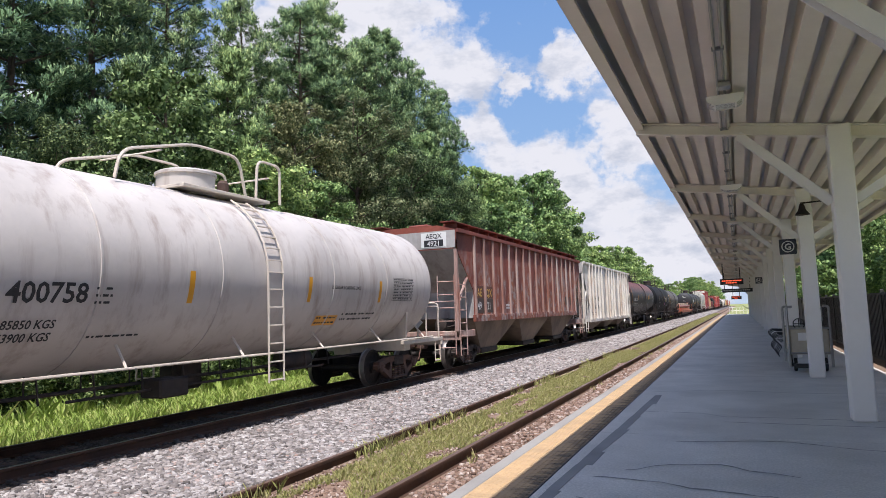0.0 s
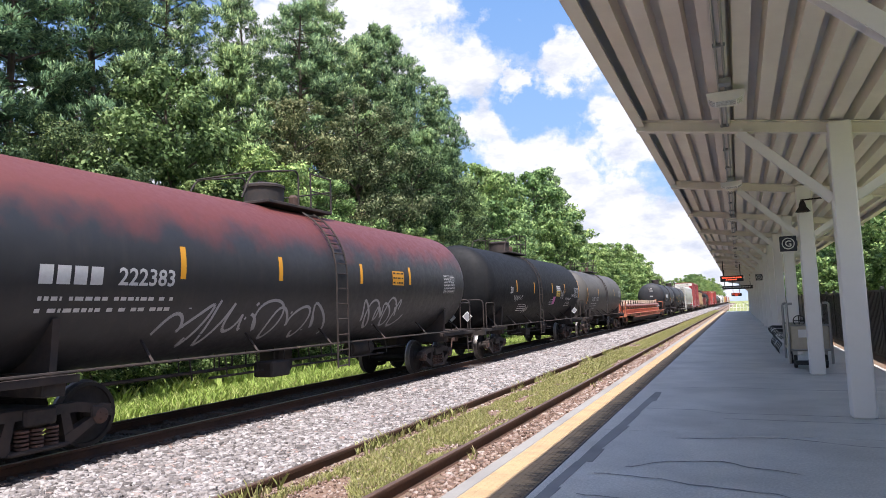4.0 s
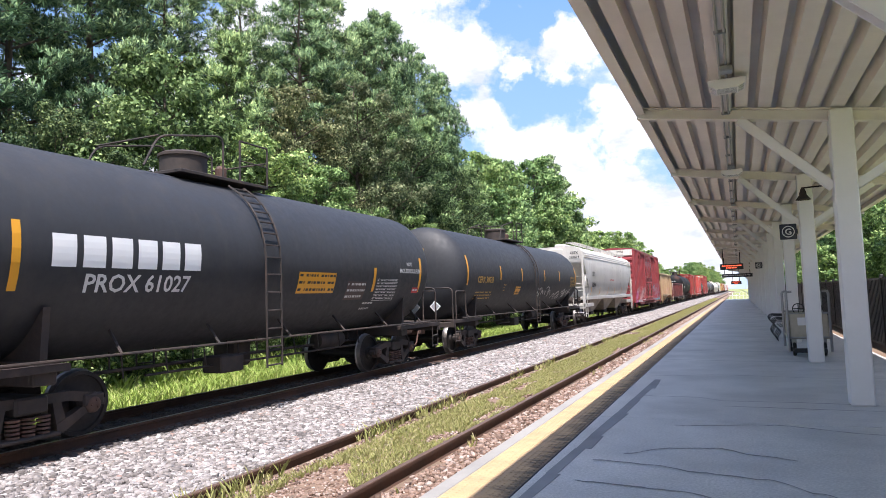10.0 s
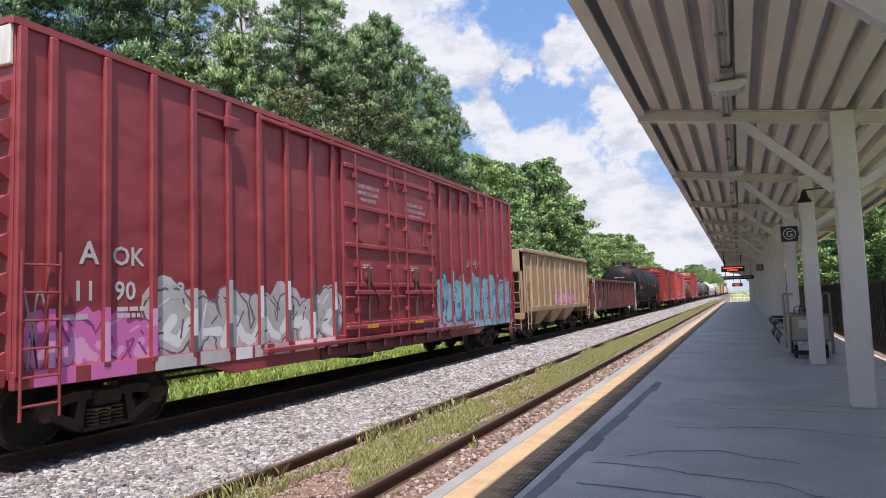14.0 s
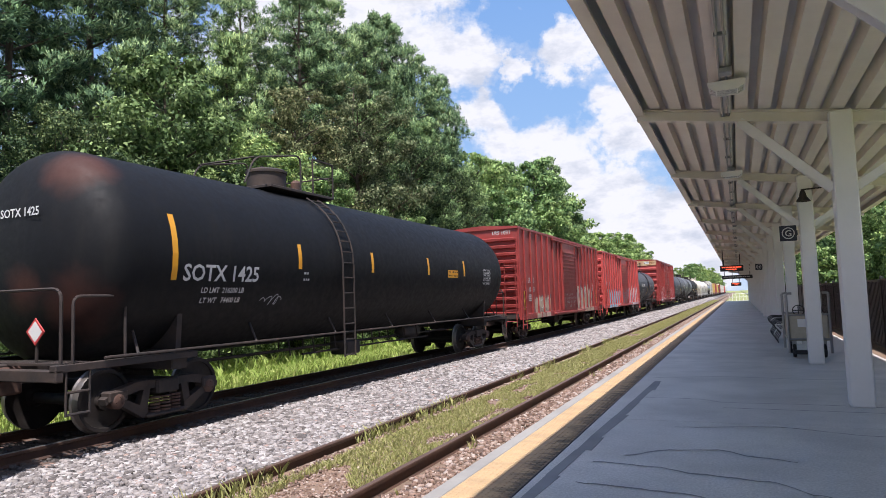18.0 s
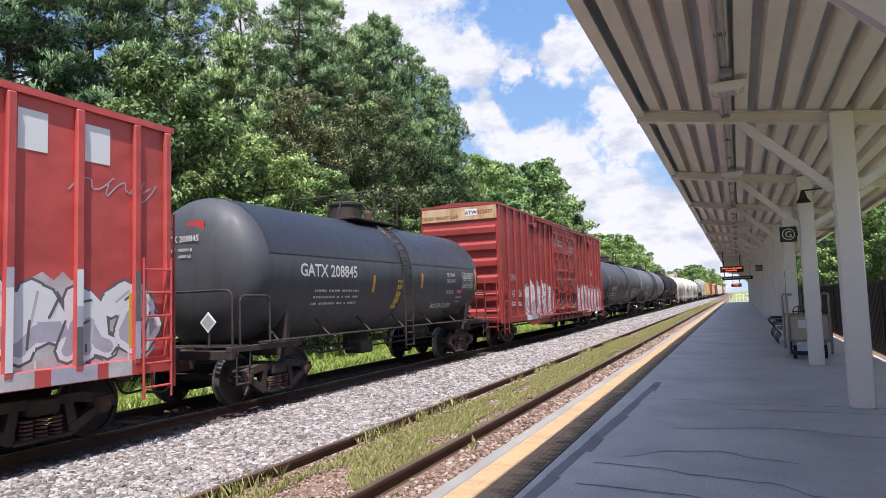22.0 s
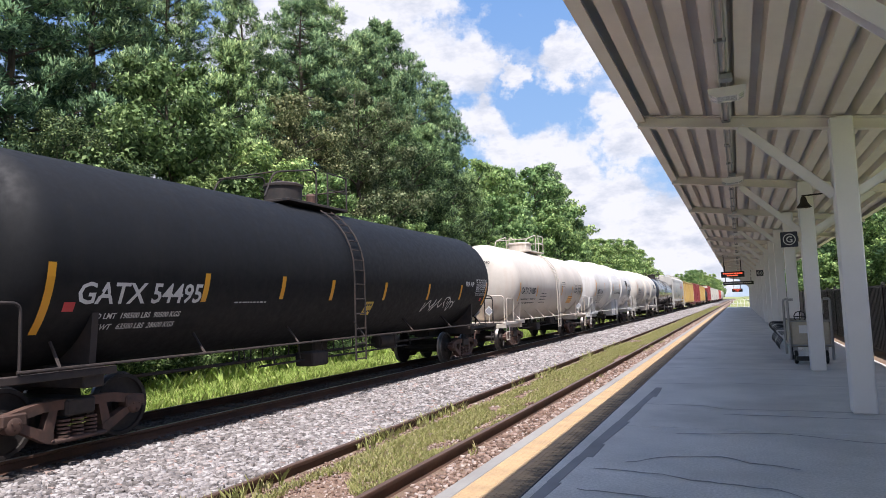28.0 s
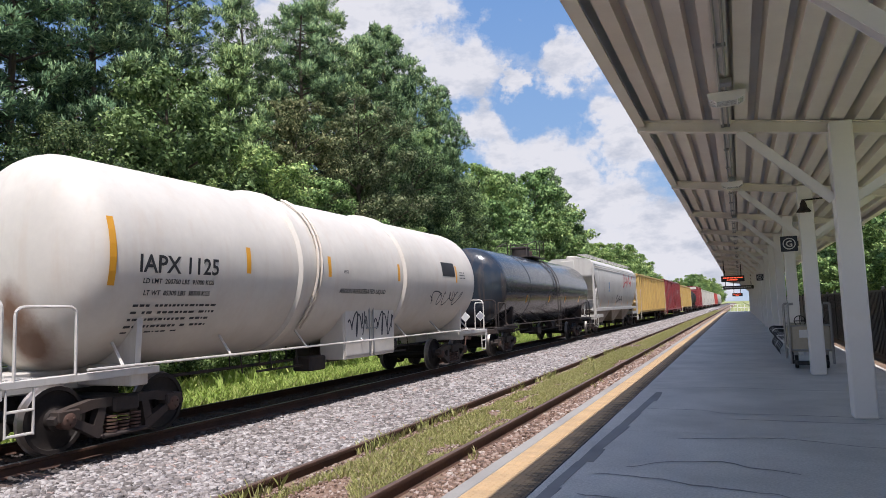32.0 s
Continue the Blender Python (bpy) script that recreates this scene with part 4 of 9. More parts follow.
def scrawl(rnd, y0, y1, z0, z1, strokes, width, fx):
    """A sprayed tag: one looping line that wanders along, with a few slashes; it spells nothing."""
    s = Shape()
    am, zc, w = (z1 - z0) / 2, (z0 + z1) / 2, (y1 - y0) / strokes
    k = 0
    while k < strokes:
        run = min(rnd.choice((2, 3, 4)), strokes - k)
        n = 22 * run
        f, p, g = rnd.uniform(0.8, 1.3), rnd.uniform(0, 6.28), rnd.uniform(0.35, 0.7)
        pts = []
        for i in range(n + 1):
            t = i / 22
            sway = 0.65 + 0.35 * math.sin(t * 2.3 + p)
            pts.append((y0 + w * (k + 0.15 + t * 0.92 + g * sway * math.cos(6.28 * f * t + p)), zc + am * sway * math.sin(6.28 * f * t + p * 1.7 + 0.6 * math.sin(3.1 * t))))
        ribbon(s, pts, width * 0.8, fx)
        ya, za = y0 + w * (k + rnd.uniform(0, run)), zc + am * rnd.uniform(-0.9, 0.2)
        ribbon(s, [(ya, za), (ya + rnd.uniform(-0.2, 0.5) * w, za + am * rnd.uniform(0.5, 1.1))], width * 0.8, fx)
        k += run
    return s


def meander(rnd, y0, y1, z0, z1, width, fx):
    """Worm-like sprayed lines that wind to and fro over a panel."""
    s = Shape()
    a = y0 + 0.13
    while a < y1 - 0.1:
        zt = z1 - rnd.uniform(0, 0.1)
        while zt > z0 + 0.25:
            turns = rnd.choice((2, 3, 4))
            zb = max(zt - 0.13 * turns, z0)
            n = 14 * turns
            p, am = rnd.choice((0, math.pi)), rnd.uniform(0.1, 0.135)
            pts = []
            for i in range(n + 1):
                th = math.pi * turns * i / n
                pts.append((a + am * math.sin(th + p + 0.6), zt - (zt - zb) * i / n + 0.045 * math.sin(2 * (th + p + 0.6))))
            ribbon(s, pts, width, fx)
            zt = zb - rnd.uniform(0.04, 0.1)
        a += rnd.uniform(0.26, 0.31)
    return s


def squiggle(rnd):
    """The strokes of one abstract sprayed form in a unit square: bent bars, hooks and arrows that spell nothing."""
    kind = rnd.randrange(4)
    j = [rnd.uniform(-0.1, 0.1) for _ in range(8)]
    if kind == 0:
        return (((0.05 + j[0], 0.1), (0.3 + j[1], 0.95), (0.42 + j[2], 0.35), (0.7 + j[3], 0.85), (1.05, 0.3 + j[4])),)
    if kind == 1:
        return (((0.95, 1.0), (0.35 + j[0], 0.8), (0.0, 0.4 + j[1]), (0.4 + j[2], 0.3), (0.2, -0.02)), ((0.5, 0.0), (0.85 + j[3], 0.25), (0.75, 0.62 + j[4]), (1.1, 0.7)))
    if kind == 2:
        return (((-0.05, 0.75 + j[0]), (0.35, 1.0), (0.55 + j[1], 0.55), (0.15 + j[2], 0.2), (0.6, 0.0), (1.05, 0.35 + j[3])), ((0.7, 1.0), (0.95 + j[4], 0.7)))
    return (((0.1 + j[0], 1.02), (0.2 + j[1], 0.5), (-0.05, 0.0)), ((0.45 + j[2], -0.02), (0.5 + j[3], 0.5), (0.35, 0.98), (0.75, 0.75 + j[4]), (0.8, 0.1), (1.08, 0.0)))


def stroke(s, pts, width, fx, lift, wobble=0.0, rnd=None):
    """A thick sprayed stroke through (along, up) points with round joints; later pieces lie a hair above earlier ones."""
    n = len(s.f)
    for (ya, za), (yb, zb) in zip(pts, pts[1:]):
        d = math.hypot(yb - ya, zb - za) or 1
        w1 = width * (1 + (rnd.uniform(-wobble, wobble) if rnd else 0)) / 2
        w2 = width * (1 + (rnd.uniform(-wobble, wobble) if rnd else 0)) / 2
        ny, nz = -(zb - za) / d, (yb - ya) / d
        s.add([(fx(z) + lift + 1e-6 * len(s.f), y, z) for y, z in ((ya + ny * w1, za + nz * w1), (ya - ny * w1, za - nz * w1), (yb - ny * w2, zb - nz * w2), (yb + ny * w2, zb + nz * w2))], [(0, 1, 2, 3)])
    for y, z in pts:
        s.add([(fx(z) + lift + 1e-6 * len(s.f), y + width / 2 * math.cos(k * math.pi / 4), z + width / 2 * math.sin(k * math.pi / 4)) for k in range(8)], [tuple(range(8))])


def cloud(s, rnd, y0, y1, z0, z1, n, fx, lift):
    """Overlapping soft-edged sprayed patches behind the letters."""
    for k in range(n):
        cy = y0 + (y1 - y0) * (k + rnd.uniform(0.1, 0.9)) / n
        top = z1 + rnd.uniform(-0.3, 0.12) * (z1 - z0)
        cz, hh, hw_ = (top + z0) / 2, (top - z0) / 2, (y1 - y0) / n * rnd.uniform(0.6, 1.0)
        m = 22
        pts = []
        for i in range(m):
            t = 2 * math.pi * i / m
            c, d = math.cos(t), math.sin(t)
            rr = (abs(c) ** 3 + abs(d) ** 3) ** (-1 / 3) * (1 + rnd.uniform(-0.14, 0.1))
            pts.append((min(max(cy + hw_ * c * rr, y0 - 0.2), y1 + 0.2), max(cz + hh * d * rr, z0)))
        s.add([(fx(z) + lift + 1e-6 * len(s.f), y, z) for y, z in pts], [tuple(range(m))])


TONES = {"g_white": ("g_red_haze", "g_shadow", "g_white", "g_bright", "g_bright"), "g_cream": ("g_cream_haze", "g_shadow", "g_cream", "g_bright", "g_tan"), "g_cyan": ("g_haze", "g_maroon", "g_cyan", "g_bright", "g_sky"),
         "g_teal": ("g_teal_haze", "g_navy", "g_teal", "g_lime", "g_sky"), "g_pink": ("g_pink", "g_plum", "g_pink", "g_pale_pink", "g_pale_pink"), "g_silver": ("g_red_haze", "g_shadow", "g_bright", "g_white", "g_lilac")}


def spray_piece(rnd, y0, y1, z0, z1, n, fx, dx, mat, parent):
    """A sprayed piece of interlocking, unreadable letters: haze, outline, fill, second fill, shine."""
    tone = TONES[mat]
    haze, line, fill, two, shine = Shape(), Shape(), Shape(), Shape(), Shape()
    w = (y1 - y0) / n
    cloud(haze, rnd, y0, y1, z0, z1 - 0.1 * (z1 - z0), n + 2, fx, dx)
    for k in range(n):
        ya, wide = y0 + (k + rnd.uniform(-0.1, 0.05)) * w, w * rnd.uniform(0.95, 1.15)
        lo, hi = z0 + rnd.uniform(0.02, 0.12) * (z1 - z0), z1 - rnd.uniform(0.0, 0.22) * (z1 - z0)
        lean = rnd.uniform(-0.25, 0.25)
        th = min(w * 0.46, 0.4) * rnd.uniform(0.85, 1.15)
        g = squiggle(rnd)
        up = dx + 0.0004 + 0.00002 * k
        for strokes in g:
            pts = [(ya + wide * (0.12 + 0.76 * a) + lean * (b - 0.5) * (hi - lo) * 0.4, lo + th / 2 + (hi - lo - th) * b) for a, b in strokes]
            stroke(line, pts, th + 0.075, fx, up, 0.08, rnd)
            stroke(fill, pts, th, fx, up + 0.0005, 0.15, rnd)
            half = [(y, z) for y, z in pts if z < (lo + hi) / 2 + 0.1]
            if len(half) > 1:
                stroke(two, half, th * 0.55, fx, up + 0.001, 0.3, rnd)
            stroke(shine, [(y + th * 0.22, z + th * 0.1) for y, z in pts[:2]], 0.035, fx, up + 0.0015)
        for q in range(3):
            yb, zb = ya + wide * rnd.uniform(0.1, 0.9), lo + (hi - lo) * rnd.uniform(0.1, 0.9)
            stroke(line, [(yb, zb), (yb + rnd.uniform(-0.25, 0.25) * wide, zb + rnd.uniform(-0.3, 0.3) * (hi - lo))], 0.035, fx, dx + 0.0026)
        if rnd.random() < 0.6:
            yb = ya + wide * rnd.uniform(0.2, 0.8)
            stroke(fill, [(yb, lo + 0.1), (yb + 0.01, lo - rnd.uniform(0.0, 0.08))], 0.025, fx, dx + 0.0012)
    for shape, m2, what in ((haze, tone[0], "hazy sprayed ground"), (line, tone[1], "dark outline of sprayed letters"), (fill, tone[2], "filled spray-painted letters"), (two, tone[4], "second colour in sprayed letters"), (shine, tone[3], "light strokes in sprayed letters")):
        part("graffiti", shape, M[m2], parent, what)


def write(s, text, size, y, z, fx, dx=0.006):
    """Letters on a side whose surface is fx(z); y is the middle, z the base line."""
    v, f = letters(text, size)
    return s.add([(fx(z + b) + dx, y + a, z + b) for a, b in v], f)


def write_end(s, text, size, x, z, y):
    v, f = letters(text, size)
    return s.add([(x + a, y, z + b) for a, b in v], f)


def tank_car(label, L, y, body, R=1.52, zc=2.55, rail_mat="steel_dark", marks=(), stripes=(), scr=(), panel=(), ladder_y=0.0, dome=(0.42, 0.42), guard="box", rings=(), jacket=(),
             end_text=(), ink="ink_white", rusty=False, cabinet=None, seed=0, end_plate=True, lader=True, inset=2.6, short=0.85, bands=(), pipe_band=None, cab_scr=False, end_panel=(), placard="gate_white", ring_w=0.03, half_jacket=False, shift=0.0):
    car = thing("tank_car", label, "tank car", "freight train")
    rnd = random.Random(seed)
    sf, sr_ = short if isinstance(short, tuple) else (short, short)
    h, hr = L / 2 - sf, L / 2 - sr_
    marks = [(a, b, y_ + shift, z_) for a, b, y_, z_ in marks]
    stripes = [(y_ + shift, a, b) for y_, a, b in stripes]
    panel = [(p[0] + shift, *p[1:]) for p in panel]
    scr = [(p[0] + shift, p[1] + shift, *p[2:]) for p in scr]
    ladder_y += shift

    def fx(z):
        return math.sqrt(max(R * R - (z - zc) ** 2, 0.01))
    prof = []
    hd = R * 0.5

    def on_head(x, z):
        return -h + hd * (1 - max(1 - (math.hypot(x, z - zc) / R) ** 2.38, 0) ** 0.42)
    for k in range(13):
        a = math.pi / 2 * k / 12
        prof.append((max(R * math.sin(a) ** 0.84, 0.02), -h + hd * (1 - max(math.cos(a), 0) ** 0.84) if k else -h))
    for q in rings:
        prof += [(R, q - 0.02), (R + 0.012, q - 0.015), (R + 0.012, q + 0.015), (R, q + 0.02)]
    prof += [(r, hr - (p + h)) for r, p in prof[:13][::-1]]
    shell = part("tank", Shape().lathe(prof, 56, "y", Matrix.Translation((0, 0, zc))), M[body], car, label, smooth=True)
    for q, w in jacket:
        part("band", Shape().lathe([(R + 0.003, q - w / 2), (R + ring_w, q - w / 2 + 0.02 + ring_w * 0.3), (R + ring_w, q + w / 2 - 0.02 - ring_w * 0.3), (R + 0.003, q + w / 2)], 56, "y", Matrix.Translation((0, 0, zc)), close=False), M[body], shell, "raised band round the tank", smooth=True)
    for q, w, mat in bands:
        part("band", Shape().lathe([(R + 0.003, q - w / 2), (R + 0.012, q - w / 2 + 0.01), (R + 0.012, q + w / 2 - 0.01), (R + 0.003, q + w / 2)], 56, "y", Matrix.Translation((0, 0, zc)), close=False), M[mat], shell, "dark painted band round the tank", smooth=True)
    if half_jacket:
        v, f = [], []
        ys = (-h + hd, -h + hd + 0.1, hr - hd - 0.1, hr - hd)
        angs = [radians(12 + 156 * k / 26) for k in range(27)]
        for y in ys:
            for a in angs:
                v.append(((R + 0.008) * math.cos(a), y, zc + (R + 0.008) * math.sin(a)))
        n = len(angs)
        f = [(j * n + k, j * n + k + 1, (j + 1) * n + k + 1, (j + 1) * n + k) for j in range(3) for k in range(n - 1)]
        part("jacket", Shape().add(v, f), M["tank_half"], shell, "dark upper half jacket", smooth=True)
    if pipe_band is not None:
        for dy in (0.0, 0.12):
            hp = Shape()
            pts = [((R + 0.05) * math.cos(radians(a)), pipe_band + dy + 0.1 * math.sin(radians(a * 2)), zc + (R + 0.05) * math.sin(radians(a))) for a in range(-45, 75, 10)]
            part("bent_pipe", hp.pipe(pts, 0.028, 6), M["tank_cream"], shell, "pipe bent round the tank")
    for sy, xx in ((-1, 0.72), (1, 0.72)):
        y = sy * (L / 2 - 0.72)
        d = Matrix.Translation((xx, y, 1.5)) @ Matrix.Rotation(radians(45), 4, "Y")
        pl = part("placard", Shape().box(-0.13, 0.13, -0.008, 0.008, -0.13, 0.13, 0.004, d), M[placard], car, "diamond hazard placard")
        part("placard_panel", Shape().box(-0.1, 0.1, -0.009 if sy < 0 else 0.006, -0.006 if sy < 0 else 0.009, -0.1, 0.1, 0.0, d), M["g_grey" if placard == "gate_white" else "gate_white"], pl, "inner field of the placard")
        part("placard_bracket", Shape().box(xx - 0.02, xx + 0.02, y + 0.009, y + 0.03, 1.06, 1.6), M[rail_mat], car)
    # ends: stub sills, saddles, platforms, rails
    for sy in (-1, 1):
        e = L / 2
        fr = Shape().box(-0.26, 0.26, *sorted((sy * (e - 3.6), sy * (e - 0.45))), 0.78, 1.08, 0.02)
        fr.box(-1.42, 1.42, *sorted((sy * (e - 0.62), sy * (e - 0.5))), 0.86, 1.02, 0.015)
        fr.box(-1.35, 1.35, *sorted((sy * (e - inset - 0.16), sy * (e - inset + 0.16))), 0.82, 1.12, 0.02)
        for sx in (-1, 1):
            q = [(sx * 0.3, 1.05), (sx * 1.30, 1.05), (sx * 1.36, zc - 0.75), (sx * 1.05, zc - 1.1)]
            fr.extrude(q if sx > 0 else q[::-1], sy * (e - inset) - 0.05, sy * (e - inset) + 0.05)
            fr.box(*sorted((sx * 1.30, sx * 1.42)), *sorted((sy * (e - inset - 0.3), sy * (e - 0.5))), 0.98, 1.08, 0.01)
        part("end_frame", fr, M[rail_mat], car, "end frame with saddle and sill")
        g = Shape()
        for k in range(6):
            g.box(-1.38, 1.38, *sorted((sy * (e - 0.65 - k * 0.07), sy * (e - 0.69 - k * 0.07))), 1.06, 1.09)
        tagged(part("end_platform", g, M[rail_mat], car, "narrow grated crossover platform"), kind="stuff")
        hr = Shape()
        yy = sy * (e - 0.62)
        hr.arc_pipe([(-1.35, yy, 1.05), (-1.35, yy, 2.05), (1.35, yy, 2.05), (1.35, yy, 1.05)], 0.022, 0.16)
        hr.arc_pipe([(1.40, sy * (e - 0.75), 1.0), (1.40, sy * (e - 0.75), 1.95), (1.40, sy * (e - 1.55), 1.95), (1.40, sy * (e - 1.55), 1.05)], 0.02, 0.12)
        for sx in (-1, 1):
            xs = sx * 1.4
            for y2 in (e - 0.66, e - 1.0):
                hr.rod((xs, sy * y2, 1.0), (xs, sy * y2, 0.42), 0.016, 6)
            for z in (0.44, 0.72):
                hr.rod((xs, sy * (e - 0.66), z), (xs, sy * (e - 1.0), z), 0.018, 6)
        part("end_handrail", hr, M[rail_mat], car, "bent pipe handrail and step")
    if end_plate:
        bw = Shape().lathe([(0.24, 0), (0.27, 0.015), (0.24, 0.03), (0.21, 0.015)], 20, "y", Matrix.Translation((-0.55, -L / 2 + 0.62, 2.0)), close=False)
        for k in range(4):
            a = k * math.pi / 2
            bw.rod((-0.55, -L / 2 + 0.63, 2.0), (-0.55 + 0.24 * math.cos(a), -L / 2 + 0.63, 2.0 + 0.24 * math.sin(a)), 0.012, 5)
        bw.rod((-0.55, -L / 2 + 0.66, 2.0), (-0.55, -L / 2 + 0.66, 1.05), 0.03, 6)
        part("brake_wheel", bw, M[rail_mat], car)
    # running rail with brackets
    sr = Shape()
    for sx in (-1, 1):
        x = sx * 1.43
        sr.rod((x, -h + 0.35, 1.12), (x, h - 0.35, 1.12), 0.02, 6)
        for k in range(7):
            yy = -h + 0.9 + (2 * h - 1.8) * k / 6
            sr.rod((x, yy, 1.12), (sx * (fx(1.45) - 0.01), yy + 0.12, 1.45), 0.022, 6)
    part("side_rail", sr, M[rail_mat], car, "long pipe handrail along the tank")
    # piping below
    bp = Shape().rod((0.45, -h + 1.5, 0.80), (0.45, h - 1.5, 0.80), 0.03, 6).rod((0.75, -2.8, 0.70), (0.75, 3.4, 0.70), 0.022, 6)
    for k in range(9):
        yy = -3.2 + k * 0.85
        bp.rod((0.75, yy, 0.70), (0.7, yy, 1.05), 0.014, 5)
        bp.rod((0.45, yy, 0.80), (0.45, yy, 1.1), 0.014, 5)
    bp.box(0.5, 0.95, -1.35, -0.75, 0.56, 0.86, 0.03).box(-0.25, 0.25, -0.3, 0.3, 0.55, 1.05, 0.06)
    part("brake_rigging", bp, M["steel_dark"], car, "pipes and rods hung below the tank")
    part("air_reservoir", Shape().lathe([(0.02, 2.1), (0.17, 2.15), (0.2, 2.25), (0.2, 3.0), (0.17, 3.1), (0.02, 3.15)], 18, "y", Matrix.Translation((0.5, 0, 0.88))), M["steel_dark"], car, smooth=True)
    # top fittings
    top = zc + R
    if guard:
        pf = Shape().box(-0.75, 0.75, ladder_y - 1.15, ladder_y + 1.15, top - 0.03, top + 0.03, 0.008)
        part("top_platform", pf, M[rail_mat], car, "grated platform on top")
    if dome:
        part("manway", Shape().lathe([(dome[0], top - 0.05), (dome[0], top + dome[1]), (dome[0] + 0.03, top + dome[1]), (dome[0] + 0.03, top + dome[1] + 0.05), (dome[0] - 0.05, top + dome[1] + 0.09), (0.03, top + dome[1] + 0.10)], 24, "z",
             Matrix.Translation((0, ladder_y - 0.35, 0))), M[rail_mat if body not in ("tank_white", "tank_dirty", "tank_cream") else body], car, "round manway housing", smooth=True)
    for sx in ((-1, 1) if guard else ()):
        if guard == "hoop":
            pieces = [Shape().arc_pipe([(sx * 0.72, ladder_y - 2.5, top - 0.12), (sx * 0.72, ladder_y - 2.4, top + 0.35), (sx * 0.72, ladder_y - 0.9, top + 0.75), (sx * 0.72, ladder_y + 0.25, top + 0.75), (sx * 0.72, ladder_y + 0.45, top + 0.02)], 0.028, 0.25),
                      Shape().arc_pipe([(sx * 0.72, ladder_y + 0.75, top), (sx * 0.72, ladder_y + 0.8, top + 0.8), (sx * 0.72, ladder_y + 1.5, top + 0.8), (sx * 0.72, ladder_y + 1.5, top)], 0.028, 0.18)]
        else:
            pieces = [Shape().arc_pipe([(sx * 0.72, ladder_y - 1.9, top - 0.05), (sx * 0.72, ladder_y - 1.6, top + 0.5), (sx * 0.72, ladder_y - 0.1, top + 0.8), (sx * 0.72, ladder_y - 0.1, top)], 0.02, 0.2),
                      Shape().pipe([(sx * 0.72, ladder_y + 0.35, top), (sx * 0.72, ladder_y + 0.35, top + 0.8), (sx * 0.72, ladder_y + 1.15, top + 0.8), (sx * 0.72, ladder_y + 1.15, top)], 0.02).rod((sx * 0.72, ladder_y + 0.35, top + 0.42), (sx * 0.72, ladder_y + 1.15, top + 0.42), 0.014, 5)]
        for gd in pieces:
            part("guard_rail", gd, M[rail_mat], car, "pipe guard rail beside the top platform")
    for yy in ((ladder_y - 1.6, ladder_y + 1.15) if guard else ()):
        part("cross_rail", Shape().rod((-0.72, yy, top + 0.5), (0.72, yy, top + 0.5), 0.018, 5), M[rail_mat], car)
    if guard:
        part("valve", Shape().lathe([(0.11, top), (0.11, top + 0.3), (0.07, top + 0.36)], 12, "z", Matrix.Translation((0.25, ladder_y + 0.35, 0))), M["steel_rust"], car)
        part("valve", Shape().lathe([(0.09, top), (0.09, top + 0.22), (0.02, top + 0.25)], 12, "z", Matrix.Translation((-0.25, ladder_y + 0.6, 0))), M["steel_rust"], car)
    if lader:
        for sx in (-1, 1):
            la = Shape()
            pts = []
            for k in range(7):
                a = radians(62 - k * 10.5)
                pts.append((sx * (R + 0.07) * math.cos(a), zc + (R + 0.07) * math.sin(a)))
            pts += [(sx * (R + 0.07), zc - 0.4), (sx * (R + 0.07), 0.62)]
            for yy in (ladder_y, ladder_y + 0.42):
                la.pipe([(x, yy, z) for x, z in pts], 0.02, 5)
            for k in range(14):
                t = k / 13
                if t < 0.55:
                    a = radians(58 - t / 0.55 * 58)
                    x, z = sx * (R + 0.07) * math.cos(a), zc + (R + 0.07) * math.sin(a)
                else:
                    x, z = sx * (R + 0.07), zc - (t - 0.55) / 0.45 * (zc - 0.66)
                la.rod((x, ladder_y, z), (x, ladder_y + 0.42, z), 0.016, 5)
            part("ladder", la, M[rail_mat], car, "curved steel ladder up the tank side")
    # reflectors, panels and writing on the near side
    def wrap(y0, y1, z0, z1, dx=0.005):
        q = Shape()
        n = 5
        for k in range(n):
            za, zb = z0 + (z1 - z0) * k / n, z0 + (z1 - z0) * (k + 1) / n
            q.add([(fx(za) + dx, y0, za), (fx(za) + dx, y1, za), (fx(zb) + dx, y1, zb), (fx(zb) + dx, y0, zb)], [(0, 1, 2, 3)])
        return q
    for yy, zz, hh in stripes:
        part("reflector", wrap(yy - 0.055, yy + 0.055, zz - hh / 2, zz + hh / 2), M["stripe"], shell, "yellow reflective stripe")
    for text, size, yy, zz in marks:
        part("lettering", write(Shape(), text, size, yy, zz, fx), M[ink], shell, "painted lettering")
    for yy, zz, w, hh, mat, rows in panel:
        if mat:
            if rows < 0:
                for k in range(-rows):
                    a = yy + w * k / -rows
                    part("mark", wrap(a, a + w / -rows * 0.78, zz - hh, zz), M[mat], shell, "painted block mark")
            else:
                part("panel", wrap(yy, yy + w, zz - hh, zz), M[mat], shell, "painted placard")
        if rows <= 0:
            continue
        bq = Shape()

        def word(a, b, za, t):
            bq.add([(fx(za) + 0.009, a, za), (fx(za - t) + 0.009, a, za - t), (fx(za - t) + 0.009, b, za - t), (fx(za) + 0.009, b, za)], [(0, 1, 2, 3)])
        table = rows >= 5 and mat is None
        for r in range(rows):
            za = zz - hh * (r + 0.3) / rows
            a = yy + 0.03
            while a < yy + w - 0.05:
                b = min(a + rnd.uniform(0.03, 0.12), yy + w - 0.02)
                word(a, b, za, hh / rows * 0.34)
                a = b + (0.03 if rnd.random() < 0.8 else 0.1)
            if table:
                word(yy, yy + w, zz - hh * r / rows, 0.008)
        if table:
            word(yy, yy + w, zz - hh, 0.01)
            for q in (0.0, 0.42, 0.62, 0.8, 0.985):
                word(yy + w * q, yy + w * q + 0.008, zz, hh)
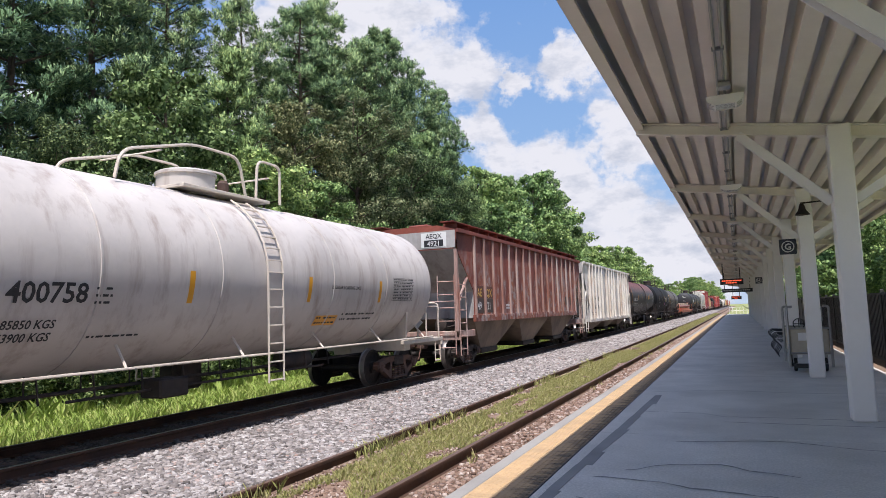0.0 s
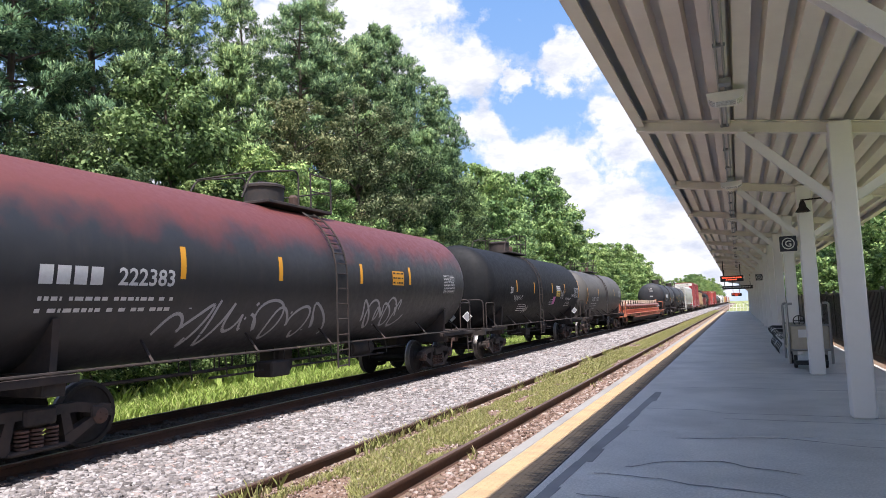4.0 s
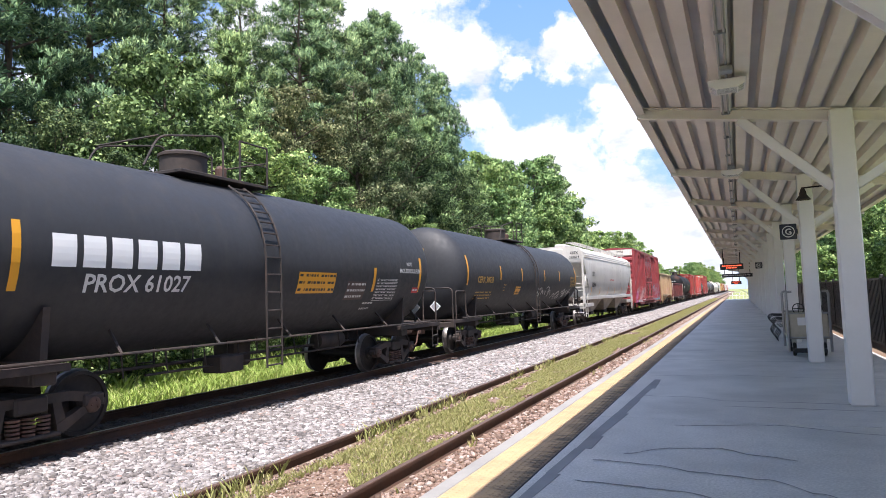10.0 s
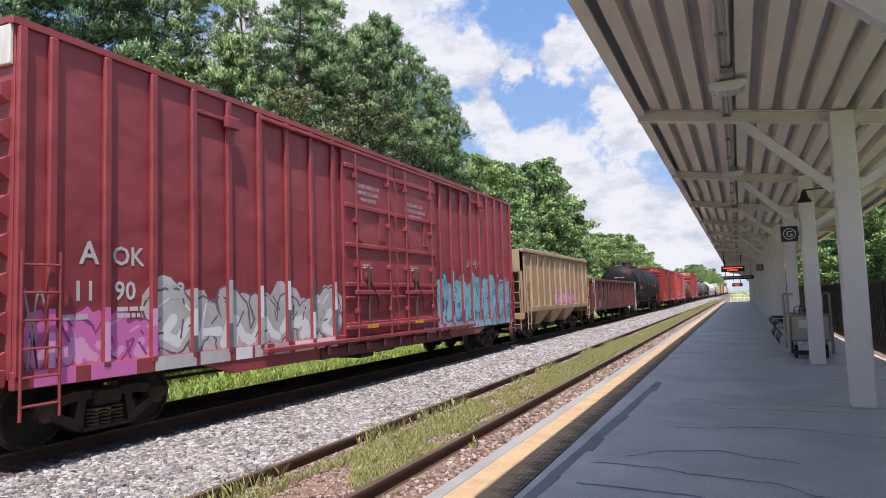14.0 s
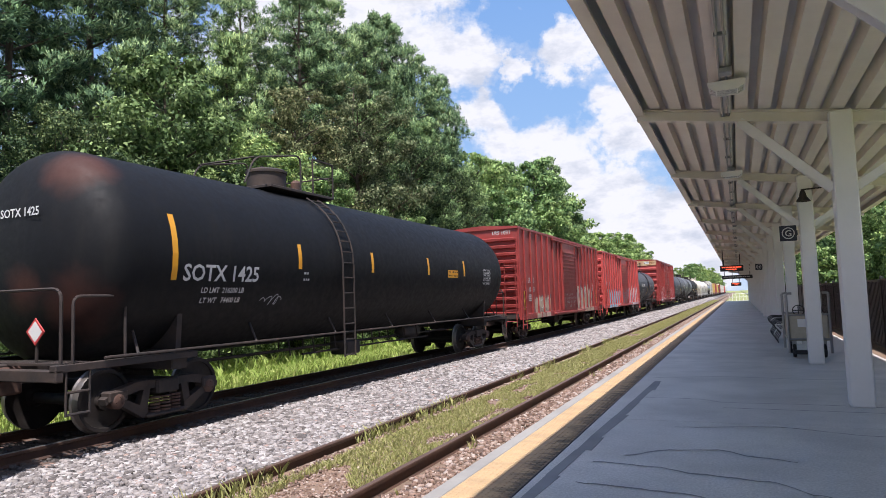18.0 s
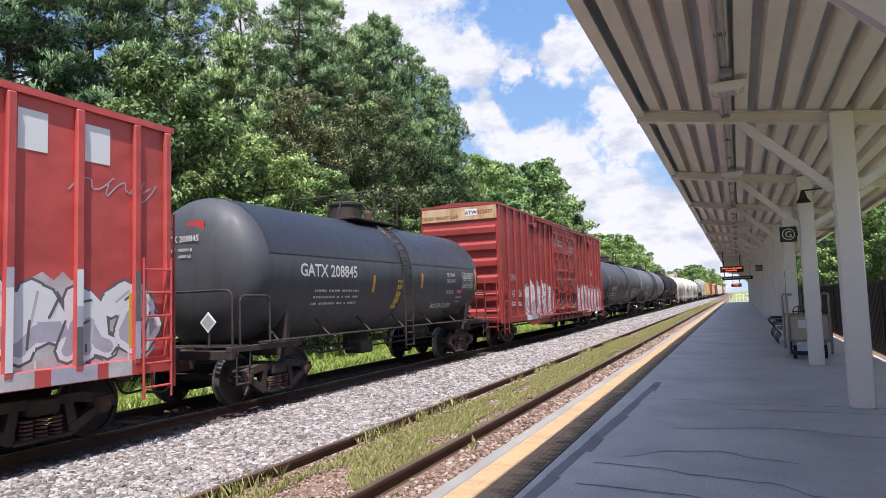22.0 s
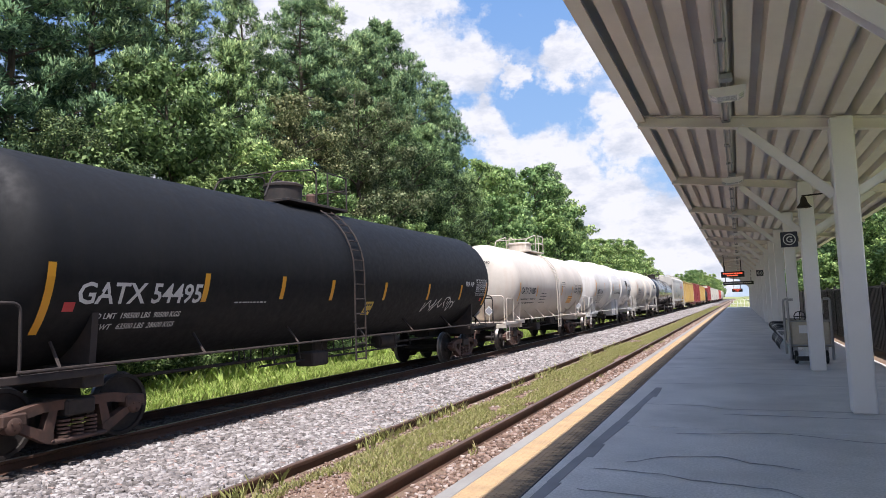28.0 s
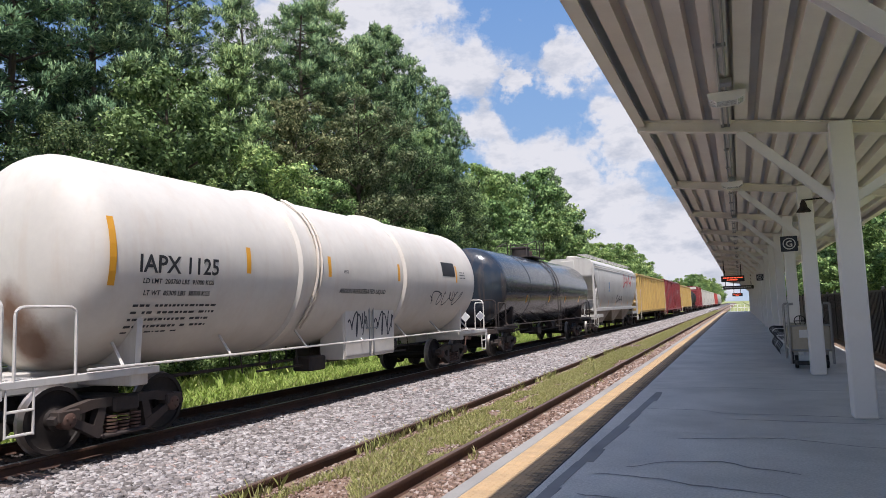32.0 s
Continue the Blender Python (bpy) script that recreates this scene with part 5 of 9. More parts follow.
        part("small_writing", bq, M["ink_black" if mat in ("ink_yellow", "gate_white", "stripe") else ink], shell, "rows of small stencilled writing")
    for y0, y1, z0, z1, n, wd, mat in scr:
        part("graffiti", scrawl(rnd, y0, y1, z0, z1, n, wd, fx), M[mat], shell, "sprayed graffiti")
    for text, size, xx, zz in end_text:
        part("end_lettering", write_end(Shape(), text, size, xx, zz, on_head(xx, zz) - 0.02), M[ink], shell, "painted lettering")
    for xx, zz, w, hh, mat in end_panel:
        y = on_head(xx, zz) - 0.02
        part("end_panel", Shape().box(xx, xx + w, y, y + 0.012, zz - hh, zz), M[mat], shell, "painted panel on the tank head")
    if cabinet:
        yy, w = cabinet
        cb = part("valve_cabinet", Shape().box(fx(1.6) - 0.5, fx(1.6) + 0.12, yy, yy + w, 0.74, 1.97, 0.02), M[body], car, "white valve cabinet under the tank")
        for k in range(2):
            dr = part("cabinet_door", Shape().box(fx(1.6) + 0.122, fx(1.6) + 0.145, yy + 0.06 + k * w / 2, yy + w / 2 - 0.03 + k * w / 2, 0.8, 1.86, 0.008), M[body], cb, "cabinet door")
            part("lock_rod", Shape().rod((fx(1.6) + 0.16, yy + w / 2 + (-0.09 if k == 0 else 0.09), 0.76), (fx(1.6) + 0.16, yy + w / 2 + (-0.09 if k == 0 else 0.09), 1.93), 0.016, 6).box(fx(1.6) + 0.15, fx(1.6) + 0.19, yy + w / 2 + (-0.24 if k == 0 else 0.06), yy + w / 2 + (-0.06 if k == 0 else 0.24), 1.38, 1.41), M["galv"], dr, "steel lock rod and handle")
            if cab_scr:
                part("graffiti", scrawl(rnd, yy + 0.15 + k * w / 2, yy + w / 2 - 0.15 + k * w / 2, 1.2, 1.8, 4, 0.05, lambda z: fx(1.6) + 0.147), M["g_black"], cb, "sprayed graffiti")
    trucks(car, L, inset, rusty)
    couplers(car, L)
    return car


def hopper_bays(L, n, ztop, zbot, halfw, y0, y1, material, car, foot=0.35):
    """Funnel bays under a hopper: pyramids with flat outlets."""
    w = (y1 - y0) / n
    for k in range(n):
        s = Shape()
        a, b = y0 + k * w, y0 + (k + 1) * w
        m = (a + b) / 2
        s.add([(-halfw, a, ztop), (halfw, a, ztop), (halfw, b, ztop), (-halfw, b, ztop), (-halfw * 0.72, m - foot, zbot), (halfw * 0.72, m - foot, zbot), (halfw * 0.72, m + foot, zbot), (-halfw * 0.72, m + foot, zbot)],
              [(0, 1, 2, 3), (4, 7, 6, 5), (0, 4, 5, 1), (1, 5, 6, 2), (2, 6, 7, 3), (3, 7, 4, 0)])
        bay = part("discharge_bay", s, material, car, "funnel-shaped discharge bay")
        part("outlet_gate", Shape().box(-halfw * 0.76, halfw * 0.76, m - foot - 0.07, m + foot + 0.07, zbot - 0.16, zbot + 0.02, 0.02).rod((halfw * 0.5, m - foot - 0.15, zbot - 0.05), (halfw * 0.5, m + foot + 0.15, zbot - 0.05), 0.03, 6), M["steel_dark"], bay, "dark outlet gate")


def end_kit(car, L, mat, z_side=1.15, ztop=4.4, hw=1.5, cut=2.0, frame="steel_dark"):
    """Open end platforms of a hopper: sill, corner posts, ladders, grab irons, steps."""
    for sy in (-1, 1):
        e = L / 2 - 0.5
        s = Shape()
        s.box(-hw, hw, *sorted((sy * (e - 0.12), sy * e)), 0.92, 1.2, 0.015)
        for sx in (-1, 1):
            s.box(*sorted((sx * (hw - 0.1), sx * hw)), *sorted((sy * (e - 0.12), sy * e)), 1.15, ztop - 0.3, 0.01)
            s.box(*sorted((sx * (hw - 0.08), sx * hw)), *sorted((sy * (e - cut), sy * e)), 1.0, 1.2, 0.01)
            s.rod((sx * (hw - 0.05), sy * (e - 0.1), 2.0), (sx * (hw - 0.05), sy * (e - 1.1), 3.1), 0.05, 6)
        s.box(-0.28, 0.28, *sorted((sy * (e - 3.2), sy * e)), 0.78, 1.08, 0.02)
        part("end_frame", s, M[mat], car, "open end frame of the hopper")
        l = Shape()
        end_ladder(l, sy * (e + 0.03), 0.86, 1.42, 0.5, 2.9, 6)
        end_ladder(l, sy * (e + 0.03), -1.42, -0.86, 0.5, 2.9, 6)
        for sx in (-1, 1):
            ladder(l, sx * (hw + 0.03), sy * (e - 0.56), sy * (e - 0.04), 0.45, 2.8, 6)
        l.rod((-1.4, sy * (e + 0.05), 2.1), (1.4, sy * (e + 0.05), 2.1), 0.016, 6)
        part("ladder", l, M[mat], car, "grab irons and ladder at the car end")
        g = Shape().lathe([(0.25, 0), (0.28, 0.015), (0.25, 0.03), (0.22, 0.015)], 18, "y", Matrix.Translation((-0.5, sy * (e + 0.02), 2.5)), close=False) if sy < 0 else None
        if g:
            g.box(-0.62, -0.38, -e + 0.02, -e + 0.1, 2.1, 2.7, 0.02)
            part("brake_wheel", g, M["steel_dark"], car)
        br = Shape().lathe([(0.02, sy * (e - 1.5)), (0.2, sy * (e - 1.45)), (0.2, sy * (e - 0.8)), (0.02, sy * (e - 0.75))], 14, "y", Matrix.Translation((0.55, 0, 1.38)))
        br.rod((0.2, sy * (e - 1.2), 1.2), (1.2, sy * (e - 0.6), 1.35), 0.035, 6)
        part("brake_cylinder", br, M["steel_dark"], car, smooth=True)


def ribbed_hopper(label, L, mat, ribs, ztop, marks, ink, n_bays=3, patch=None, seed=1, end_label=None, zs=1.62, rib_mat=None, rib_at=None, boards=True, deep=0.075, foot=0.75):
    car = thing("hopper_car", label, "hopper car", "freight train")
    e = L / 2 - 0.5
    hw = 1.52
    # body: side sheets with sloped lower corners, slope sheets between
    s = Shape()
    cut = 1.35
    ribs -= 2
    knee = zs + 0.85
    prof = [(-e, ztop), (-e, ztop - 0.6), (-e + cut, knee), (-e + cut, zs), (e - cut, zs), (e - cut, knee), (e, ztop - 0.6), (e, ztop)]
    s.extrude(prof, -hw, hw, axis="x")
    body = part("body", s, M[mat], car, label)
    rb = Shape()
    for y in rib_at or [-e + cut + 0.06 + (2 * e - 2 * cut - 0.12) * k / (ribs - 1) for k in range(ribs)]:
        zl = zs
        for sx in (-1, 1):
            me = Shape().box(*sorted((sx * hw, sx * (hw + deep))), y - 0.055, y + 0.055, zl, ztop - 0.02, 0.015)
            part("rib", me, M[rib_mat or mat], body)
    for sy in (-1, 1):
        q = [(sy * (e + 0.004), ztop - 0.6), (sy * (e - cut + 0.004), knee), (sy * (e - cut + 0.004), zs), (sy * (e - cut - 0.02), zs), (sy * (e - cut - 0.02), knee), (sy * (e - 0.02), ztop - 0.6)]
        part("slope_sheet", Shape().extrude(q if sy > 0 else q[::-1], -hw + 0.02, hw - 0.02, axis="x"), M["slope_grey"], body, "pale grey sloped end sheet")
    for sx in (-1, 1):
        part("top_chord", Shape().box(*sorted((sx * hw, sx * (hw + 0.09))), -e, e, ztop - 0.1, ztop + 0.02, 0.01), M[mat], car)
        part("side_sill", Shape().box(*sorted((sx * (hw - 0.02), sx * (hw + 0.06))), -e + cut - 0.1, e - cut + 0.1, zs - 0.12, zs + 0.1, 0.01), M[mat], car)
    rf = Shape().extrude([(-hw, ztop), (hw, ztop), (0.9, ztop + 0.16), (-0.9, ztop + 0.16)] if boards else [(-hw, ztop), (hw, ztop), (0.9, ztop + 0.03), (-0.9, ztop + 0.03)], -e, e)
    for k in range(18 if boards else 0):
        y = -e + 0.4 + k * (2 * e - 0.8) / 17
        rf.box(0.95, 1.4, y - 0.02, y + 0.02, ztop + 0.05, ztop + 0.26)
    if boards:
        rf.box(1.0, 1.45, -e, e, ztop + 0.24, ztop + 0.27).box(-1.45, -1.0, -e, e, ztop + 0.24, ztop + 0.27).box(-0.35, 0.35, -e + 0.5, e - 0.5, ztop + 0.16, ztop + 0.3, 0.04)
    part("roof", rf, M[mat], car, "roof with running boards and hatches")
    hopper_bays(L, n_bays, zs, 0.5, hw - 0.05, -e + cut, e - cut, M["bay_dirty"], car, foot)
    end_kit(car, L, rib_mat or mat, ztop=ztop, hw=hw, cut=cut)
    for text, size, y, z, *own in marks:
        part("lettering", write(Shape(), text, size, y, z, lambda q: hw), M[own[0] if own else ink], body, "painted lettering")
    if patch:
        for y0, y1, z0, z1, m2 in patch:
            part("patch", Shape().box(hw, hw + 0.004, y0, y1, z0, z1), M[m2], body, "painted patch")
    bq = bars(Shape(), hw + 0.001, -e + cut + (3.2 if rib_mat else 0.3), zs + 0.45, 0.5 if rib_mat else 1.6, 0.07, 2, seed=seed)
    part("small_writing", bq, M[ink], body, "small stencilled writing")
    if end_label:
        part("end_panel", Shape().box(-hw + 0.03, hw - 0.03, -e - 0.01, -e - 0.002, ztop - 0.56, ztop - 0.02), M["slope_grey"], body, "pale grey end panel")
        part("end_board", Shape().box(0.35, 1.2, -e - 0.018, -e - 0.011, ztop - 0.52, ztop - 0.06), M["gate_white"], body, "white number board")
        part("end_lettering", write_end(Shape(), end_label[0], 0.2, 0.78, ztop - 0.24, -e - 0.024), M["ink_black"], body, "black letters")
        if rib_mat:
            part("number_panel", Shape().box(0.45, 1.1, -e - 0.022, -e - 0.019, ztop - 0.5, ztop - 0.29), M["ink_black"], body, "black number panel")
        part("end_lettering", write_end(Shape(), end_label[1], 0.22 if rib_mat else 0.19, 0.78, ztop - 0.475, -e - 0.026), M["ink_white" if rib_mat else "ink_black"], body, "painted number")
    trucks(car, L, 2.3)
    couplers(car, L)
    return car


def smooth_hopper(label, L, mat, ztop, marks, ink="ink_black", extra=(), bars_col=None, seed=3, scr=(), end_label=None):
    car = thing("covered_hopper_car", label, "hopper car", "freight train")
    e = L / 2 - 0.5
    zs = 1.55
    # rounded side outline
    half = [(1.28, zs), (1.40, zs + 0.25), (1.50, zs + 0.9), (1.54, zs + 1.6), (1.50, ztop - 0.55), (1.42, ztop - 0.32), (1.28, ztop - 0.14), (1.0, ztop - 0.03)]

    def fx(z):
        for (xa, za), (xb, zb) in zip(half, half[1:]):
            if za <= z <= zb:
                return xa + (xb - xa) * (z - za) / (zb - za)
        return half[0][0] if z < zs else half[-1][0]
    v, f = [], []
    rings = [(-e + 0.1, 3.5), (-e + 0.16, 3.4), (-e + 1.55, 2.15), (-e + 1.6, 2.1), (-e + 1.62, zs + 0.02), (-e + 1.66, zs), (e - 1.66, zs), (e - 1.62, zs + 0.02), (e - 1.6, 2.1), (e - 1.55, 2.15), (e - 0.16, 3.4), (e - 0.1, 3.5)]
    outline = half + [(-x, z) for x, z in half[::-1]]
    n = len(outline)
    for y, low in rings:
        for x, z in outline:
            zz = low + (z - zs) * (ztop - low) / (ztop - zs)
            v.append((fx(zz) * (1 if x > 0 else -1) if abs(x) > 1.05 else x, y, zz))
    for j in range(len(rings) - 1):
        for i in range(n):
            f.append((j * n + i, j * n + (i + 1) % n, (j + 1) * n + (i + 1) % n, (j + 1) * n + i))
    f += [tuple(range(n))[::-1], tuple((len(rings) - 1) * n + i for i in range(n))]
    s = Shape()
    s.v, s.f = v, f
    body = part("body", s, M[mat], car, label, smooth=True)
    st = Shape()
    for k in range(3):
        z = ztop - 0.62 + k * 0.12
        st.box(fx(z) - 0.02, fx(z) + 0.022, -e + 0.3, e - 0.3, z - 0.025, z + 0.025, 0.008)
    part("top_chord", st, M[mat], car, "stepped top chord")
    part("side_sill", Shape().box(1.26, 1.46, -e, e, zs - 0.16, zs + 0.04, 0.015).box(-1.46, -1.26, -e, e, zs - 0.16, zs + 0.04, 0.015), M[mat], car, "white side sill")
    sm = Shape()
    for k in range(8):
        y = -e + 1.4 + k * (2 * e - 2.8) / 7
        sm.box(1.0, 1.09, y - 0.03, y + 0.03, ztop - 0.06, ztop + 0.2, 0.006)
    for k in range(5):
        sm.box(1.02 - k * 0.11, 1.06 - k * 0.11, -e, e, ztop + 0.18, ztop + 0.215)
    for k in range(40):
        y = -e + 0.2 + k * (2 * e - 0.4) / 39
        sm.box(0.55, 1.06, y - 0.012, y + 0.012, ztop + 0.18, ztop + 0.21)
    sm.box(-0.3, 0.3, -e + 0.9, e - 0.9, ztop - 0.02, ztop + 0.2, 0.05)
    part("running_board", sm, M[mat], car, "grated running board along the roof")
    hopper_bays(L, 3, zs - 0.05, 0.62, 1.3, -e + 2.2, e - 2.2, M["bay_grey"], car)
    end_kit(car, L, mat, ztop=ztop, hw=1.5, cut=2.4)
    for text, size, y, z, m2 in marks:
        part("lettering", write(Shape(), text, size, y, z, fx, 0.012), M[m2], body, "painted lettering")
    for y in (-6.6, -3.99, -1.23, 1.37, 4.19, 6.8):
        zz = [1.64 + 0.46 * i / 6 for i in range(7)]
        part("reflector", Shape().add([(fx(z) + 0.016, y + w, z) for z in zz for w in (-0.055, 0.055)], [(2 * i, 2 * i + 1, 2 * i + 3, 2 * i + 2) for i in range(6)]), M["stripe"], body, "amber reflector")
    for k in range(5):
        y = -e + 2.6 + k * (2 * e - 5.2) / 4
        part("seam", Shape().add([(fx(zs + 0.1 + 0.25 * i) + 0.004, y + 0.5 + w, zs + 0.1 + 0.25 * i) for i in range(9) for w in (0, 0.012)], [(2 * i, 2 * i + 1, 2 * i + 3, 2 * i + 2) for i in range(8)]), M["ink_brown"], body, "thin weld seam")
    rnd = random.Random(seed)
    for y0, y1, z0, z1, nn, wd, m2 in scr:
        part("graffiti", scrawl(rnd, y0, y1, z0, z1, nn, wd, fx), M[m2], body, "sprayed graffiti")
    sl = Shape().box(-0.45, 0.35, -e + 0.02, -e + 0.12, ztop - 0.8, ztop - 0.15, 0.02)
    part("end_panel", sl, M[mat], car, "slatted end panel below the roof")
    if end_label:
        for row, word in enumerate(end_label):
            part("end_lettering", write_end(Shape(), word, 0.19, 1.0, ztop - 0.45 - 0.24 * row, -e + 0.07), M["ink_black"], body, "black lettering")
    trucks(car, L, 2.3)
    couplers(car, L)
    return car


def box_car(label, L, mat, ztop, posts, door, ends, marks, cap=None, sill_drop=0.0, graff=(), end_marks=(), hw=1.5, seed=2, end_n=10, louver=False, bars_at=(), texts=(), door_scr=(), capc=None, end_writing=False, back=0.9, ribs=None):
    car = thing("box_car", label, "box car", "freight train")
    rnd = random.Random(seed)
    e = L / 2 - back
    zs = 0.98
    body = part("body", Shape().box(-hw, hw, -e, e, zs, ztop - 0.12, 0.01), M[mat], car, label)
    roof = Shape().extrude([(-hw - 0.05, ztop - 0.13), (hw + 0.05, ztop - 0.13), (hw + 0.05, ztop - 0.04), (0, ztop + 0.05), (-hw - 0.05, ztop - 0.04)], -e - 0.05, e + 0.05)
    for k in range(14):
        y = -e + 0.5 + k * (2 * e - 1) / 13
        roof.extrude([(-hw, ztop - 0.05), (hw, ztop - 0.05), (hw, ztop - 0.02), (0, ztop + 0.075), (-hw, ztop - 0.02)], y - 0.04, y + 0.04)
    part("roof", roof, M[mat], car, "shallow panelled roof")
    da, db = door
    at = [-e + 0.07 + (2 * e - 0.14) * k / (posts - 1) for k in range(posts)]
    if ribs:
        at = [-e + 0.07] + [ribs[0] + ribs[1] * k for k in range(40) if ribs[0] + ribs[1] * k < e - 0.3] + [e - 0.07]
    at = [y for y in at if not da - 0.1 < y < db + 0.1]
    for y in at:
        for sx in (-1, 1):
            part("rib", Shape().box(*sorted((sx * hw, sx * (hw + 0.07))), y - 0.06, y + 0.06, zs + 0.02, ztop - 0.14, 0.018), M[mat], body)
    for sx in (-1, 1):
        sl = Shape().box(*sorted((sx * (hw - 0.03), sx * (hw + 0.06))), -e, e, zs - 0.12, zs + 0.1, 0.012)
        if sill_drop:
            q = [(-e + 2.9, zs - 0.1), (e - 2.9, zs - 0.1), (e - 3.7, zs - 0.1 - sill_drop), (-e + 3.7, zs - 0.1 - sill_drop)]
            sl.extrude(q, *sorted((sx * (hw - 0.02), sx * (hw + 0.05))), axis="x")
        part("side_sill", sl, M[mat], car)
        # doors
        nd = 1 if louver else 2
        w = (db - da) / nd
        for k in range(nd):
            a, b = da + k * w, da + (k + 1) * w
            dr = part("door", Shape().box(*sorted((sx * (hw + 0.01), sx * (hw + 0.075))), a + 0.02, b - 0.02, zs + 0.06, ztop - 0.25, 0.012), M[mat], car, "sliding door with louvres" if louver else "plug door with lock rods")
            tr = Shape()
            if louver:
                nn = 15
                for i in range(nn):
                    z = zs + 0.35 + i * (ztop - zs - 0.9) / nn
                    tr.extrude([(a + 0.16, z), (b - 0.16, z), (b - 0.16, z + 0.05), (a + 0.16, z + 0.05)], *sorted((sx * (hw + 0.07), sx * (hw + 0.13))), axis="x")
                tr.box(*sorted((sx * (hw + 0.07), sx * (hw + 0.11))), a + 0.05, a + 0.13, zs + 0.1, ztop - 0.3, 0.01).box(*sorted((sx * (hw + 0.07), sx * (hw + 0.11))), b - 0.13, b - 0.05, zs + 0.1, ztop - 0.3, 0.01)
            else:
                for i in range(5):
                    z = zs + 0.3 + i * (ztop - zs - 0.9) / 4
                    tr.box(*sorted((sx * (hw + 0.07), sx * (hw + 0.12))), a + 0.06, b - 0.06, z - 0.05, z + 0.05, 0.015)
                for y in (a + 0.45, b - 0.45):
                    tr.rod((sx * (hw + 0.15), y, zs), (sx * (hw + 0.15), y, ztop - 0.3), 0.024, 6)
                    for i in range(4):
                        z = zs + 0.6 + i * (ztop - zs - 1.4) / 3
                        tr.box(*sorted((sx * (hw + 0.07), sx * (hw + 0.18))), y - 0.05, y + 0.05, z - 0.05, z + 0.05, 0.01)
                tr.box(*sorted((sx * (hw + 0.12), sx * (hw + 0.17))), a + 0.35, b - 0.35, zs + 0.95, zs + 1.05, 0.01)
            part("door_trim", tr, M[mat], dr, "ribs and lock bars of the door")
            if not louver:
                mid = (a + b) / 2
                xa, xb = sorted((sx * (hw + 0.07), sx * (hw + 0.1)))
                for dy, zz, w2, h2 in ((-0.25, zs + 1.05, 0.5, 0.62), (0.42, zs + 0.55, 0.36, 0.5), (-0.55, zs + 2.15, 0.22, 0.95), (0.5, zs + 2.2, 0.3, 0.7)):
                    part("door_plate", Shape().box(xa, xb, mid + dy - w2 / 2, mid + dy + w2 / 2, zz, zz + h2, 0.012), M[mat], dr, "raised gear plate on the door")
                gear = Shape().rod((sx * (hw + 0.14), mid - 0.25, zs + 0.2), (sx * (hw + 0.14), mid - 0.25, zs + 1.6), 0.028, 8).rod((sx * (hw + 0.16), mid - 0.25, zs + 1.3), (sx * (hw + 0.16), mid + 0.2, zs + 0.75), 0.022, 6)
                gear.lathe([(0.03, sx * (hw + 0.1)), (0.12, sx * (hw + 0.11)), (0.12, sx * (hw + 0.135)), (0.03, sx * (hw + 0.15))], 14, "x", Matrix.Translation((0, mid - 0.25, zs + 1.35)))
                part("lock_gear", gear, M["steel_rust"], dr, "rusty lock shaft and lever")
                part("foot_bar", Shape().box(*sorted((sx * (hw + 0.07), sx * (hw + 0.16))), a + 0.04, b - 0.04, zs + 0.2, zs + 0.29, 0.015).box(*sorted((sx * (hw + 0.07), sx * (hw + 0.13))), a + 0.04, b - 0.04, zs + 0.86, zs + 0.92, 0.012), M[mat], dr, "low cross bars of the door")
                if sx > 0:
                    part("small_writing", bars(Shape(), hw + 0.101, mid - 0.45, zs + 1.63, 0.4, 0.035, 2, seed=int(a * 7)), M["g_white"], dr, "small white stencilled words")
                    part("reflector", Shape().box(hw + 0.161, hw + 0.165, mid - 0.4, mid + 0.1, zs + 0.2, zs + 0.28), M["stripe"], dr, "amber reflector")
        if not louver:
            sh = Shape().box(*sorted((sx * (hw - 0.1), sx * (hw + 0.1))), da - 0.9, db + 0.9, zs - 0.34, zs - 0.13, 0.02)
            for q in range(9):
                y = da - 0.7 + q * (db - da + 1.4) / 8
                sh.box(*sorted((sx * (hw + 0.08), sx * (hw + 0.15))), y - 0.05, y + 0.05, zs - 0.26, zs - 0.06, 0.01)
            part("door_sill", sh, M["gondola_post"], car, "grimy deep sill under the doors")
        rl = Shape().box(*sorted((sx * (hw + 0.02), sx * (hw + 0.16))), da - (db - da) * 0.55, db + (db - da) * 0.55, zs - 0.06, zs + 0.02, 0.01)
        part("door_rail", rl, M[mat], car, "lower door rail")
        part("door_rail", Shape().box(*sorted((sx * (hw + 0.02), sx * (hw + 0.12))), da - (db - da) * 0.55, db + (db - da) * 0.55, ztop - 0.26, ztop - 0.19, 0.01), M[mat], car, "upper door rail")
    if not louver and len(at) > 12:
        for y in (at[5], at[-5]):
            part("junction_box", Shape().box(hw + 0.07, hw + 0.16, y - 0.16, y + 0.16, ztop - 0.62, ztop - 0.42, 0.015).box(hw + 0.005, hw + 0.06, y - 0.75, y - 0.06, ztop - 0.5, ztop - 0.44, 0.01), M[mat], body, "small box on the upper side")
    # corrugated ends
    for sy in (-1, 1):
        er = Shape()
        z0, z1 = zs + 0.05, ztop - (0.62 if cap else 0.35)
        for k in range(end_n):
            za = z0 + (z1 - z0) * k / end_n
            zb = z0 + (z1 - z0) * (k + 0.62) / end_n
            m = (zb - za) * 0.25
            q = [(sy * e, za), (sy * (e + 0.11), za + m), (sy * (e + 0.12), zb - m), (sy * e, zb)]
            er.extrude(q, -hw + 0.06, hw - 0.06, axis="x")
        part("end_corrugation", er, M[mat], body, "horizontally ribbed car end")
